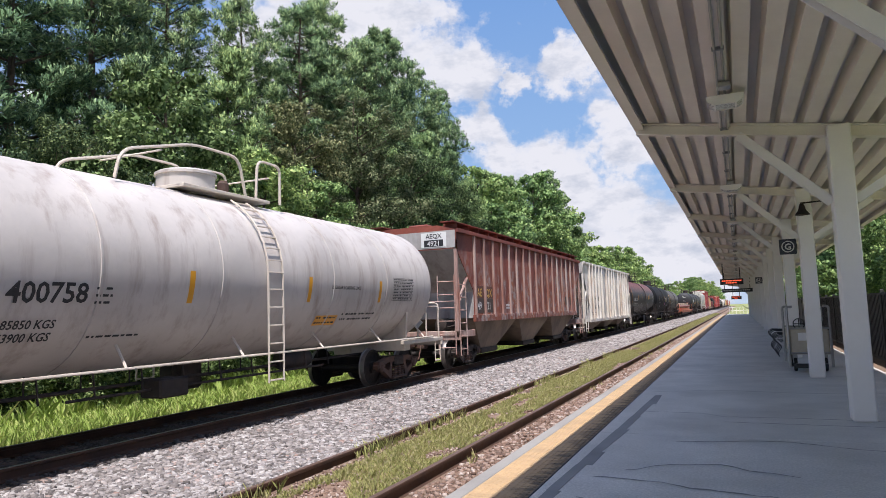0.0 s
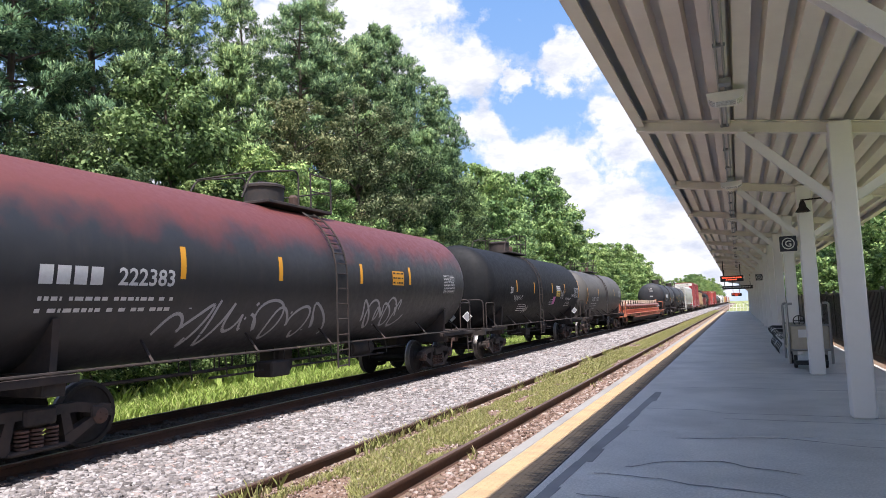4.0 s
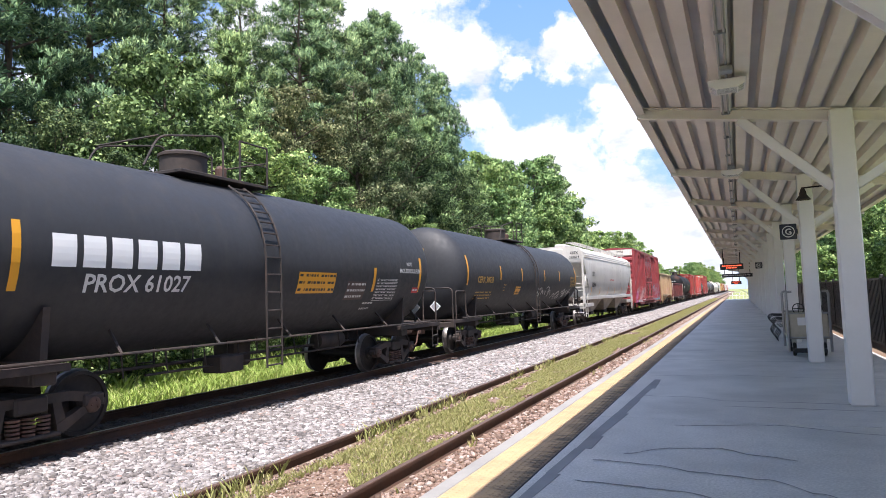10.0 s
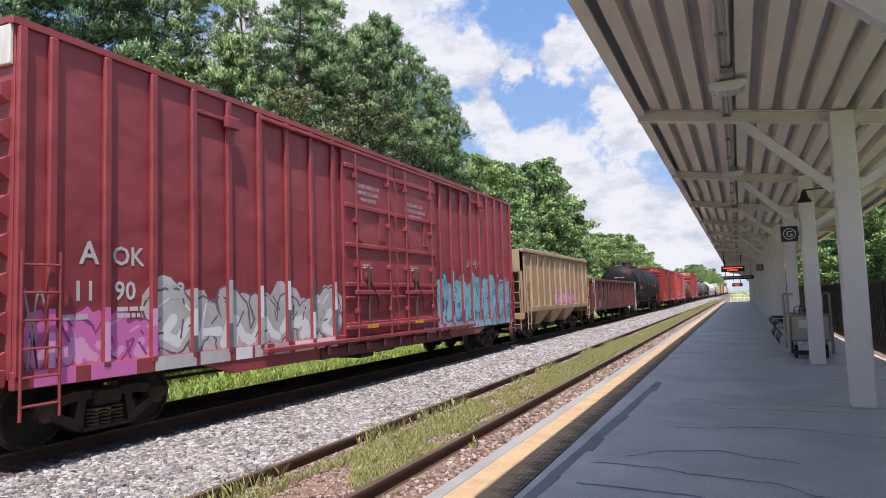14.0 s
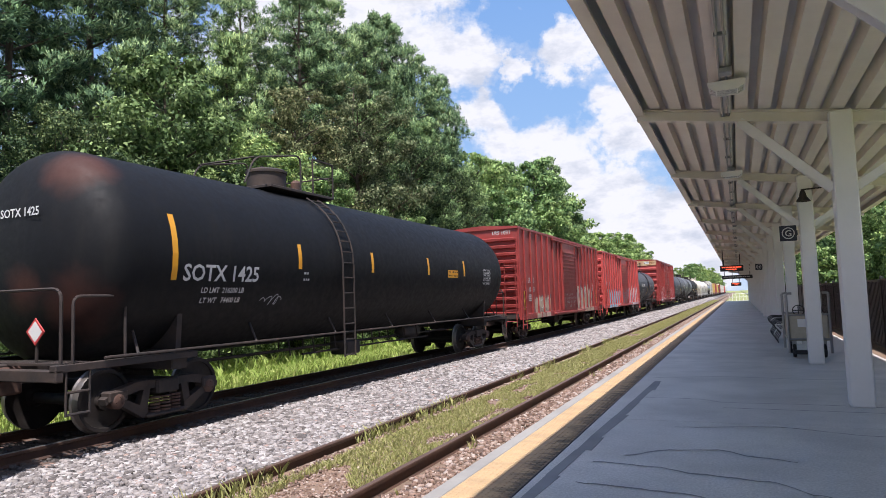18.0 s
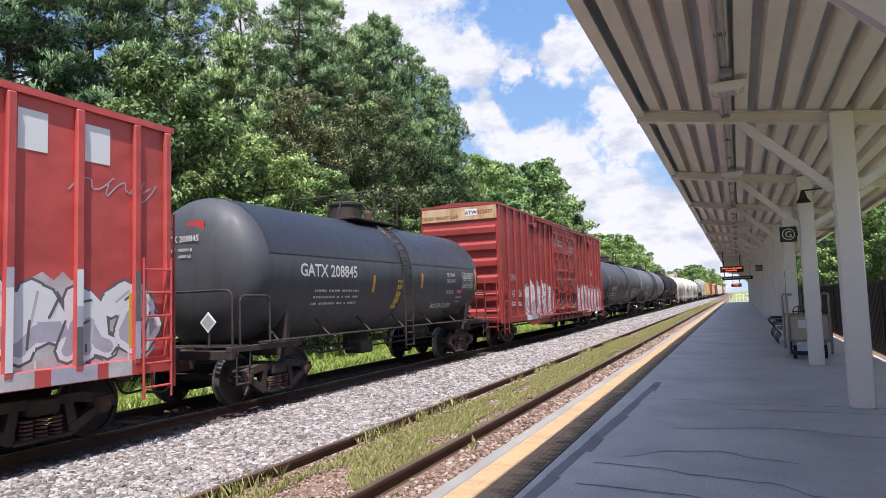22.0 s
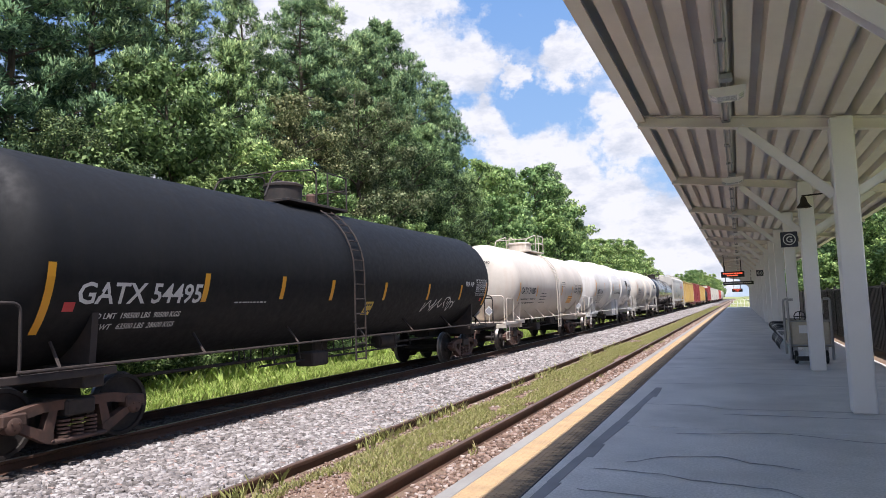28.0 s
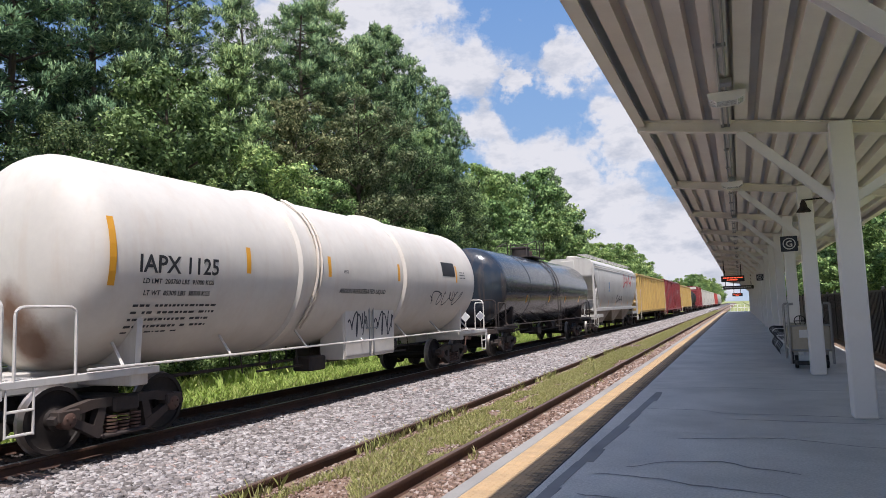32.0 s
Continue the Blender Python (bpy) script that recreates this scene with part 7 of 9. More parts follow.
coupled(10, box_car, "maroon high box car with graffiti along the bottom", "L", "maroon", 5.36, 19, (-2.3, 2.5), 9, [("A", 0.42, -8.33, 2.38, "g_white"), ("OK", 0.36, -7.72, 2.38, "g_white"), ("11", 0.36, -8.4, 1.9, "g_white"), ("90", 0.36, -7.77, 1.9, "g_white"), ("63", 0.36, -6.85, 1.9, "g_white")], cap="hopper_white", sill_drop=0.22, end_n=8, end_marks=[("119063", 0.2, 0.5, 5.0, "ink_black")],
        graff=[("blob", -9.1, -7.3, 0.95, 1.8, 4, 0.006, "g_pink"), ("blob", -7.3, -2.4, 0.95, 2.2, 7, 0.006, "g_white"), ("line", -9.3, -8.9, 1.0, 2.3, 2, 0.04, "g_grey"), ("blob", 1.6, 9.2, 0.95, 2.6, 9, 0.006, "g_teal"), ("line", 2.6, 9.0, 1.3, 2.5, 9, 0.06, "g_cyan"), ("line", 5.0, 6.0, 2.75, 3.1, 3, 0.04, "g_white"), ("line", 1.0, 2.4, 1.0, 1.9, 4, 0.08, "g_teal")],
        texts=[("CLOSE THIS DOOR", 0.12, -1.2, 4.35), ("BEFORE CLOSING", 0.12, -1.2, 4.2), ("MAIN DOOR", 0.12, -1.2, 4.05), ("CLOSE AND LOCK", 0.12, 1.2, 4.2), ("BOTH DOORS BEFORE", 0.12, 1.2, 4.05), ("MOVING CAR", 0.12, 1.2, 3.9)], bars_at=[(-8.75, 1.72, 0.5, 0.07, 1, "g_white"), (-7.9, 1.8, 0.5, 0.06, 2, "g_white")], seed=8, ribs=(-8.88, 0.785))
coupled(11, open_car, "open_hopper_car", "tan open hopper car with rust and a pink tag", "L", "tan", 3.72, 1.28, 13, "hopper car", hopper=True, graff=[(-1.2, 3.2, 1.3, 2.1, 5, "g_pink")], scr=[(-1.2, 3.2, 1.3, 2.1, 8, 0.07, "g_white")])
coupled(12, open_car, "gondola_car", "rusty gondola covered in looping white graffiti", "L", "gondola", 2.72, 0.95, 14, "gondola", marks=[("NYC", 0.36, -5.42, 1.92, "g_bright"), ("5659", 0.34, -5.65, 1.12, "g_bright"), ("82", 0.34, -4.2, 1.12, "g_bright")], post_mat="gondola_post",
        panels=[(-5.95, -4.95, 1.82, 2.3, "ink_blue"), (-6.3, -5.0, 1.02, 1.45, "ink_blue"), (-4.65, -3.75, 1.0, 1.45, "ink_blue"), (-4.6, -4.1, 0.72, 0.84, "ink_yellow"), (1.2, 1.8, 0.8, 0.95, "ink_yellow"), (4.6, 5.2, 0.9, 1.05, "ink_yellow")], scr=[(-4.6, -3.4, 1.5, 2.4, 5, 0.024, "g_grey"), (-3.3, -0.2, 1.0, 2.45, 14, 0.024, "g_lilac"), (-0.1, 3.0, 1.0, 2.45, 14, 0.024, "g_lilac"), (3.1, 7.8, 1.0, 2.45, 20, 0.024, "g_white"), (-7.4, -6.6, 1.3, 2.0, 3, 0.03, "g_white")])
coupled(13, tank_car, "black tank car with rust blotches on its end", "L", 0, "tank_rusted", R=1.62, zc=2.56, marks=[("SOTX 1425", 0.36, -6.05, 2.17), ("LD LMT  216200 LB", 0.12, -6.0, 1.98), ("LT WT   74400 LB", 0.12, -6.0, 1.82)], stripes=[(-7.1, 2.67, 1.0), (-4.0, 2.66, 0.48), (-1.23, 2.65, 0.46), (1.79, 2.66, 0.46), (4.35, 2.67, 0.46)], panel=[(3.1, 2.6, 0.75, 0.22, "stripe", 2), (6.0, 2.7, 0.7, 0.5, None, 6), (-3.9, 2.4, 0.24, 0.24, None, 2)], scr=[(-5.0, -4.4, 1.75, 1.95, 3, 0.02, "g_grey")],
        end_text=[("SOTX 1425", 0.17, 0.15, 3.1)], ladder_y=-2.6, seed=9, placard="ink_red")
coupled(14, box_car, "red box car with a louvred sliding door and cream graffiti", "L", "red_box", 4.57, 14, (-1.2, 1.8), 10, [("LR", 0.3, -6.5, 2.32, "g_white"), ("S", 0.3, -5.88, 2.32, "g_white"), ("10", 0.3, -6.47, 1.95, "g_white"), ("31", 0.3, -5.85, 1.95, "g_white")], louver=True, end_n=11,
        end_marks=[("LRS 1031", 0.2, 0.9, 4.22, "g_white")], graff=[("blob", -5.7, -3.4, 1.0, 1.85, 4, 0.006, "g_cream"), ("blob", 2.0, 5.9, 1.0, 2.35, 4, 0.006, "g_cream"), ("line", 2.0, 5.9, 1.3, 2.2, 5, 0.04, "g_maroon")], door_scr=[(-0.9, 1.5, 1.2, 1.9, 7, 0.035, "g_white")], bars_at=[(-6.6, 1.85, 0.5, 0.05, 4, "g_white"), (6.2, 2.4, 0.4, 0.06, 5, "g_white")], seed=10, capc="ink_yellow", ribs=(-7.12, 0.9))
coupled(15, box_car, "red box car with blue and white graffiti", "L", "red_box2", 4.54, 14, (-1.15, 1.83), 10, [("BK", 0.32, -6.62, 2.32, "g_white"), ("151", 0.32, -6.6, 1.87, "g_white"), ("TY", 0.32, -5.78, 2.32, "g_white"), ("398", 0.32, -5.74, 1.87, "g_white")], louver=True, end_n=8, end_marks=[("BKTY 151398", 0.19, 0.7, 4.22, "g_white")],
        graff=[("blob", -6.1, -1.4, 1.0, 2.2, 6, 0.006, "g_cyan"), ("line", -7.7, -6.3, 3.2, 4.05, 3, 0.035, "g_lilac"), ("line", -7.6, -6.4, 2.62, 3.15, 4, 0.03, "g_lilac"), ("blob", 2.1, 7.6, 1.0, 2.3, 8, 0.006, "g_silver"), ("line", 6.3, 7.6, 3.3, 3.6, 5, 0.025, "g_lilac")], door_scr=[(-0.9, 1.5, 1.1, 2.1, 8, 0.06, "g_cyan")], bars_at=[(y_, 4.24, 0.38, 0.5, 1, "g_bright") for y_ in (3.72, 4.65, 5.58, 6.48)], seed=11, capc="ink_yellow", ribs=(-7.12, 0.9))
coupled(16, tank_car, "dark grey short tank car with yellow panel", "L", 0, "tank_slate", R=1.42, zc=2.45, marks=[("GATX 208845", 0.36, -3.25, 2.33), ("SR 13449", 0.16, 3.2, 2.45), ("SR 13450", 0.16, 3.2, 2.28), ("SR 8754", 0.16, 3.2, 1.95), ("MOLTEN SULFUR", 0.18, 2.9, 1.55)], stripes=[(-1.4, 2.2, 0.4), (1.2, 2.3, 0.4), (5.2, 2.5, 0.9)], panel=[(-0.2, 2.3, 0.5, 0.7, "ink_yellow", 4), (-3.8, 2.1, 1.8, 0.4, None, 3), (4.05, 2.6, 0.95, 0.5, None, 7), (3.75, 2.08, 0.35, 0.14, "ink_red", 1), (3.75, 1.9, 0.5, 0.25, None, 2)], jacket=((0.2, 0.3),), end_text=[("GATX 208845", 0.16, -0.1, 2.98), ("LD LMT  198200 LB", 0.08, -0.1, 2.8), ("LT WT   64800 LB", 0.08, -0.1, 2.68)], end_panel=[(0.0, 3.36, 0.42, 0.19, "ink_red")], seed=12, inset=2.2, half_jacket=True)
coupled(17, box_car, "red excess-height box car with white graffiti", "L", "red_box", 5.28, 19, (-2.1, 2.5), 9, [("ATW", 0.33, -8.0, 2.42, "g_white"), ("47", 0.38, -8.0, 1.8, "g_white"), ("26", 0.38, -7.14, 1.8, "g_white")], cap="cap_tan", sill_drop=0.22, end_n=6, end_marks=[("EXCESS HEIGHT CAR", 0.16, -0.75, 4.76, "ink_brown"), ("ATW", 0.2, 0.5, 4.86, "ink_black"), ("472677", 0.2, 1.05, 4.86, "ink_brown")],
        graff=[("blob", -6.5, -2.2, 0.95, 2.5, 6, 0.006, "g_silver"), ("blob", 2.6, 9.3, 0.95, 2.35, 9, 0.006, "g_silver"), ("line", 3.0, 8.8, 1.6, 2.4, 9, 0.05, "g_bright")], bars_at=[(-8.2, 1.62, 0.5, 0.06, 2, "g_white"), (-7.4, 1.6, 0.45, 0.06, 2, "g_white"), (6.5, 3.2, 0.5, 0.07, 3, "g_white")],
        texts=[("CLOSE AND LOCK DOORS", 0.17, -0.95, 4.32), ("BEFORE MOVING CAR", 0.17, -0.95, 4.12), ("CLOSE AND LOCK DOORS", 0.15, 1.35, 4.12), ("BEFORE MOVING CAR", 0.15, 1.35, 3.95)], door_scr=[(-2.0, 0.1, 1.0, 1.6, 5, 0.06, "g_white"), (0.3, 2.4, 1.0, 1.5, 5, 0.06, "g_cyan"), (0.4, 0.8, 2.3, 2.9, 2, 0.03, "g_white")], seed=13, end_writing=True, back=0.6, ribs=(-8.5, 0.86))
coupled(18, tank_car, "slate-grey tank car with yellow placard", "L", 0, "tank_slate", R=1.61, zc=2.6, short=(0.85, 0.6), marks=[("SHQX 6524", 0.40, -5.3, 2.07), ("NOT FOR CLASS 3 FLAMMABLE", 0.15, 3.9, 2.18), ("LIQUIDS WITH API GRAVITY", 0.15, 3.85, 2.01), ("GREATER THAN 50 DEGREES", 0.15, 3.85, 1.84)], stripes=[(-7.23, 2.5, 0.95), (-4.0, 2.56, 0.46), (-1.36, 2.56, 0.46), (2.57, 2.58, 0.46), (5.27, 2.6, 0.46), (8.3, 2.6, 0.95)],
        panel=[(0.62, 2.43, 0.7, 0.6, "ink_yellow", 5), (7.3, 2.75, 0.8, 0.5, None, 7), (-6.3, 1.95, 2.0, 0.3, None, 2), (3.9, 1.72, 0.9, 0.2, "stripe", 2), (0.5, 1.72, 0.8, 0.35, None, 4), (5.8, 2.0, 0.8, 0.35, None, 4)], ladder_y=-0.3, seed=14)
coupled(19, tank_car, "grey tank car with dark middle band and sprayed tag", "L", 0, "tank_grey", R=1.61, zc=2.58, short=(0.85, 0.62), marks=[("SRIX 82508", 0.34, -6.2, 2.24)], stripes=[(4.95, 2.27, 0.6), (8.1, 2.5, 0.95)], panel=[(6.92, 2.8, 1.1, 0.5, None, 7), (-7.1, 2.05, 2.0, 0.3, None, 3), (5.9, 1.85, 0.5, 0.3, "dark_patch", 2), (3.0, 2.2, 0.4, 0.15, "ink_white", 1)], scr=[(4.72, 5.9, 1.5, 1.98, 6, 0.05, "g_white")], bands=[(-0.95, 2.4, "tank_black2")], seed=15)
coupled(20, tank_car, "glossy black tank car with white numbers", "L", 0, "tank_black", R=1.54, zc=2.56, shift=-0.375, short=(1.15, 0.8), marks=[("GATX 54495", 0.40, -5.75, 1.93), ("LD LMT  198500 LBS  90500 KGS", 0.11, -5.75, 1.72), ("LT WT   63500 LBS  28600 KGS", 0.11, -5.75, 1.57), ("FRA AIP", 0.2, 6.72, 2.33)], stripes=[(-7.25, 2.0, 0.9), (-4.6, 2.16, 0.45), (-2.64, 2.18, 0.42), (-0.98, 2.15, 0.42), (1.3, 2.14, 0.42), (3.75, 2.14, 0.42), (6.05, 2.14, 0.44), (8.2, 2.1, 0.75)],
        panel=[(0.55, 1.9, 0.35, 0.3, "ink_yellow", 2), (7.25, 2.56, 1.0, 0.5, None, 7), (7.8, 1.97, 0.12, 0.1, "ink_red", 0), (-7.0, 1.95, 0.16, 0.12, "ink_red", 0), (-3.9, 1.95, 0.9, 0.06, None, 1)], scr=[(3.72, 5.8, 1.6, 2.0, 7, 0.05, "g_white")], seed=16, rusty=True, ladder_y=-0.3)
coupled(21, tank_car, "cream-white tank car with rust stains", "L", 0, "tank_cream_rust", R=1.54, zc=2.57, shift=-0.375, rail_mat="tank_cream", guard="box", ink="ink_black", marks=[("GATX 51080", 0.36, -3.75, 2.12), ("FRA AIP", 0.15, 4.6, 2.52), ("SR13450", 0.15, 4.6, 2.36), ("SR13449", 0.15, 4.6, 2.2)], stripes=[(-4.91, 2.2, 0.7), (-2.5, 2.25, 0.45), (1.78, 2.3, 0.44), (3.82, 2.3, 0.42), (6.0, 2.2, 0.6)], panel=[(-4.7, 1.98, 2.2, 0.3, None, 2), (3.2, 2.05, 0.9, 0.36, "stripe", 4), (5.0, 2.6, 0.9, 0.5, None, 7), (1.6, 2.72, 0.75, 0.3, None, 3), (-1.9, 2.2, 1.0, 0.5, None, 4)], seed=17, end_text=[("GATX 51080", 0.17, 0.1, 3.3)], dome=(0.55, 0.35), rusty=True, ladder_y=0.4, short=(1.37, 0.88))
coupled(22, tank_car, "clean white insulated tank car with cabinet", "L", 0, "tank_white", R=1.6, zc=2.64, rail_mat="tank_white", guard=None, ink="ink_black", dome=None, marks=[("IAPX 1154", 0.36, -5.6, 2.18), ("ARGON REFRIGERATED LIQUID", 0.17, 0.55, 2.18)], stripes=[(-6.86, 2.5, 0.95), (-4.2, 2.6, 0.45), (-1.16, 2.6, 0.45), (1.44, 2.66, 0.45), (4.5, 2.7, 0.5)], panel=[(-6.4, 2.1, 1.8, 0.5, None, 4), (4.2, 3.15, 0.8, 0.4, "ink_black", 4), (5.4, 2.9, 0.8, 0.9, None, 9), (4.4, 1.9, 0.4, 0.4, None, 2)],
        jacket=((-2.02, 0.3), (1.93, 0.3)), ring_w=0.09, cabinet=(-0.62, 2.3), seed=18, end_text=[("IAPX 1154", 0.19, 0.1, 3.5)], lader=False, pipe_band=2.0, short=1.35)
coupled(23, tank_car, "off-white insulated tank car with tagged cabinet", "L", 0, "tank_offwhite_rust", R=1.6, zc=2.64, rail_mat="tank_offwhite", guard=None, ink="ink_black", dome=None, marks=[("IAPX 1125", 0.36, -5.5, 2.43), ("LD LMT  200700 LBS  91000 KGS", 0.1, -5.5, 2.27), ("LT WT  85300 LBS  38700 KGS", 0.1, -5.5, 2.1), ("ARGON REFRIGERATED LIQUID", 0.14, -0.1, 2.18), ("1951", 0.1, -0.9, 2.6)], stripes=[(-6.72, 2.7, 0.95), (-4.0, 2.71, 0.45), (-1.52, 2.72, 0.42), (1.53, 2.71, 0.42), (5.2, 2.8, 0.5)], panel=[(-6.3, 2.0, 1.7, 0.4, None, 4), (4.2, 3.12, 0.9, 0.4, "ink_black", 4), (5.4, 2.9, 0.5, 0.25, None, 3), (-6.3, 1.6, 1.2, 0.06, None, 1)],
        jacket=((1.9, 0.28), (-2.45, 0.28)), ring_w=0.08, cabinet=(-0.65, 2.3), cab_scr=True, scr=[(3.4, 5.6, 1.9, 2.3, 5, 0.04, "g_black")], seed=19, lader=False, pipe_band=-2.0, short=1.35)
coupled(24, tank_car, "glossy dark blue tank car with rusty dirt band", "L", 0, "tank_blue", stripes=[(-4.5, 2.1, 0.3), (-1, 2.1, 0.3), (2, 2.1, 0.3), (5, 2.1, 0.3)], seed=20, rings=(-4,))
coupled(25, smooth_hopper, "white covered hopper car with orange mark", "L", "hopper_grey", 4.6, [("3", 0.9, -4.0, 2.6, "ink_blue")], scr=[(2.0, 6.0, 3.0, 4.0, 5, 0.16, "ink_red"), (-1.0, 1.5, 1.9, 2.4, 3, 0.1, "ink_black")])
coupled(26, open_car, "wood_chip_car", "yellow high-sided ribbed open car", "L", "yellow_car", 4.3, 1.1, 18, "open wagon")
coupled(27, box_car, "dark red box car with white mark", "L", "maroon", 4.5, 14, (-1.5, 1.5), 8, [("A", 0.9, 6.5, 2.9, "g_white")], end_n=8)
coupled(28, open_car, "wood_chip_car", "yellow high-sided ribbed open car", "L", "yellow_car", 4.3, 1.1, 18, "open wagon")
coupled(29, tank_car, "black tank car far down the train", "L", 0, "tank_black", seed=21)
coupled(30, box_car, "burgundy box car with a white top band", "L", "maroon", 4.9, 14, (-1.5, 1.5), 8, [], cap="hopper_white", end_n=8)
for _k in (31, 32, 33, 34):
    coupled(_k, box_car, "white box car far down the train", "L", "hopper_grey", 4.6, 12, (-1.5, 1.5), 8, [], end_n=8)
for _k in (35, 36):
    coupled(_k, box_car, "red box car far down the train", "L", "red_box2", 4.6, 12, (-1.5, 1.5), 8, [], end_n=8)
for _k in (37, 38, 39):
    coupled(_k, smooth_hopper, "pale covered hopper car far down the train", "L", "hopper_grey", 4.5, [])

# wheelsets riding on the flat car
LOAD = []
LOAD_Z = 1.60


def load_wheelset_parts():
    r = 0.457
    wh = Shape().lathe([(0.12, 0.10), (0.15, 0.09), (0.155, 0.03), (0.30, 0.0), (0.385, 0.03), (0.395, 0.06), (r - 0.012, 0.065), (r, 0.03), (r + 0.003, -0.035), (r + 0.026, -0.055), (r + 0.02, -0.072), (0.395, -0.068), (0.36, -0.045), (0.15, -0.05), (0.12, -0.1)], 34, "x")
    rim = Shape().lathe([(r - 0.03, 0.0665), (r - 0.010, 0.0675), (r + 0.002, 0.032), (r + 0.005, -0.035), (r + 0.027, -0.054)], 34, "x", close=False)
    ax = Shape().rod((-0.95, 0, 0), (0.95, 0, 0), 0.088, 14)
    be = Shape().lathe([(0.088, 0.0), (0.125, 0.02), (0.125, 0.15), (0.105, 0.17), (0.105, 0.2), (0.08, 0.215), (0.03, 0.22)], 18, "x")
    for k in range(3):
        be.rod((0.215, 0.055 * math.cos(k * 2.094), 0.055 * math.sin(k * 2.094)), (0.235, 0.055 * math.cos(k * 2.094), 0.055 * math.sin(k * 2.094)), 0.017, 6)
    out = []
    for s, m in ((wh, "load_plate"), (rim, "load_wheel"), (ax, "axle_red"), (be, "axle_red")):
        me = s.mesh("load", True)
        fix_normals(me)
        me.materials.append(M[m])
        out.append(me)
    return out


# Dark brown plates, deepened in colour for the shade on the wheels' sides.
M["load_plate"] = surface("load_wheel_plate", (0.02, 0.014, 0.012), (0.034, 0.022, 0.017), 0.85, big=3, fine=10, bumps=0.15)
M["load_plate"].node_tree.nodes["Principled BSDF"].inputs["Specular IOR Level"].default_value = 0.12
_wh, _rim, _ax, _be = load_wheelset_parts()
_f = (COUPLED[6] + COUPLED[7]) / 2
_n = 33
for _k in range(_n):
    ly = _f - (COUPLED[7] - COUPLED[6]) / 2 + 2.7 + _k * (COUPLED[7] - COUPLED[6] - 5.2) / (_n - 1)
    lx = TRACK_X + (0.16 if _k % 2 else -0.12)
    w = thing("railway_wheelset", "rust-brown railway wheelset standing on the flat car", "wheelset", "wheelsets on the flat car", m=pose(lx, ly, TRACK_Z + LOAD_Z))
    part("axle", _ax, None, w, "brown axle")
    for sx in (-1, 1):
        pw = part("wheel", _wh, None, w, "dark wheel plate", m=pose(sx * 0.7525, 0, 0, 0, 0, 0 if sx > 0 else 180))
        part("tread", _rim, None, pw, "worn wheel tread")
        part("bearing", _be, None, w, "brown axle bearing", m=pose(sx * 0.88, 0, 0, 0, 0, 0 if sx > 0 else 180))
    LOAD.append((w, lx, ly))


def motions():
    """The train rolls towards the viewer at a steady speed; its wheels turn."""
    for car, y in TRAIN:
        walk(car, [(t, pose(TRACK_X, y - SPEED * t, TRACK_Z)) for t in (0.0, 8.0, 16.0, 24.0, 32.0)])
    for w, x, y in LOAD:
        walk(w, [(t, pose(x, y - SPEED * t, TRACK_Z + LOAD_Z)) for t in (0.0, 8.0, 16.0, 24.0, 32.0)])
    spin = math.degrees(SPEED / 0.457)
    step = 1.0 / 30.0
    done = {}
    for ob, y in WHEELSETS:
        if y not in done:
            walk(ob, [(k * step, pose(0, y, 0.457, (spin * k * step) % 360.0)) for k in range(int(32.0 / step) + 1)])
            done[y] = ob.animation_data
        else:
            ob.rotation_mode = "QUATERNION"
            ob.animation_data_create()
            ob.animation_data.action = done[y].action
            ob.animation_data.action_slot = done[y].action_slot

# ---- trees ----


def unit(a):
    return a / np.maximum(np.linalg.norm(a, axis=-1, keepdims=True), 1e-6)


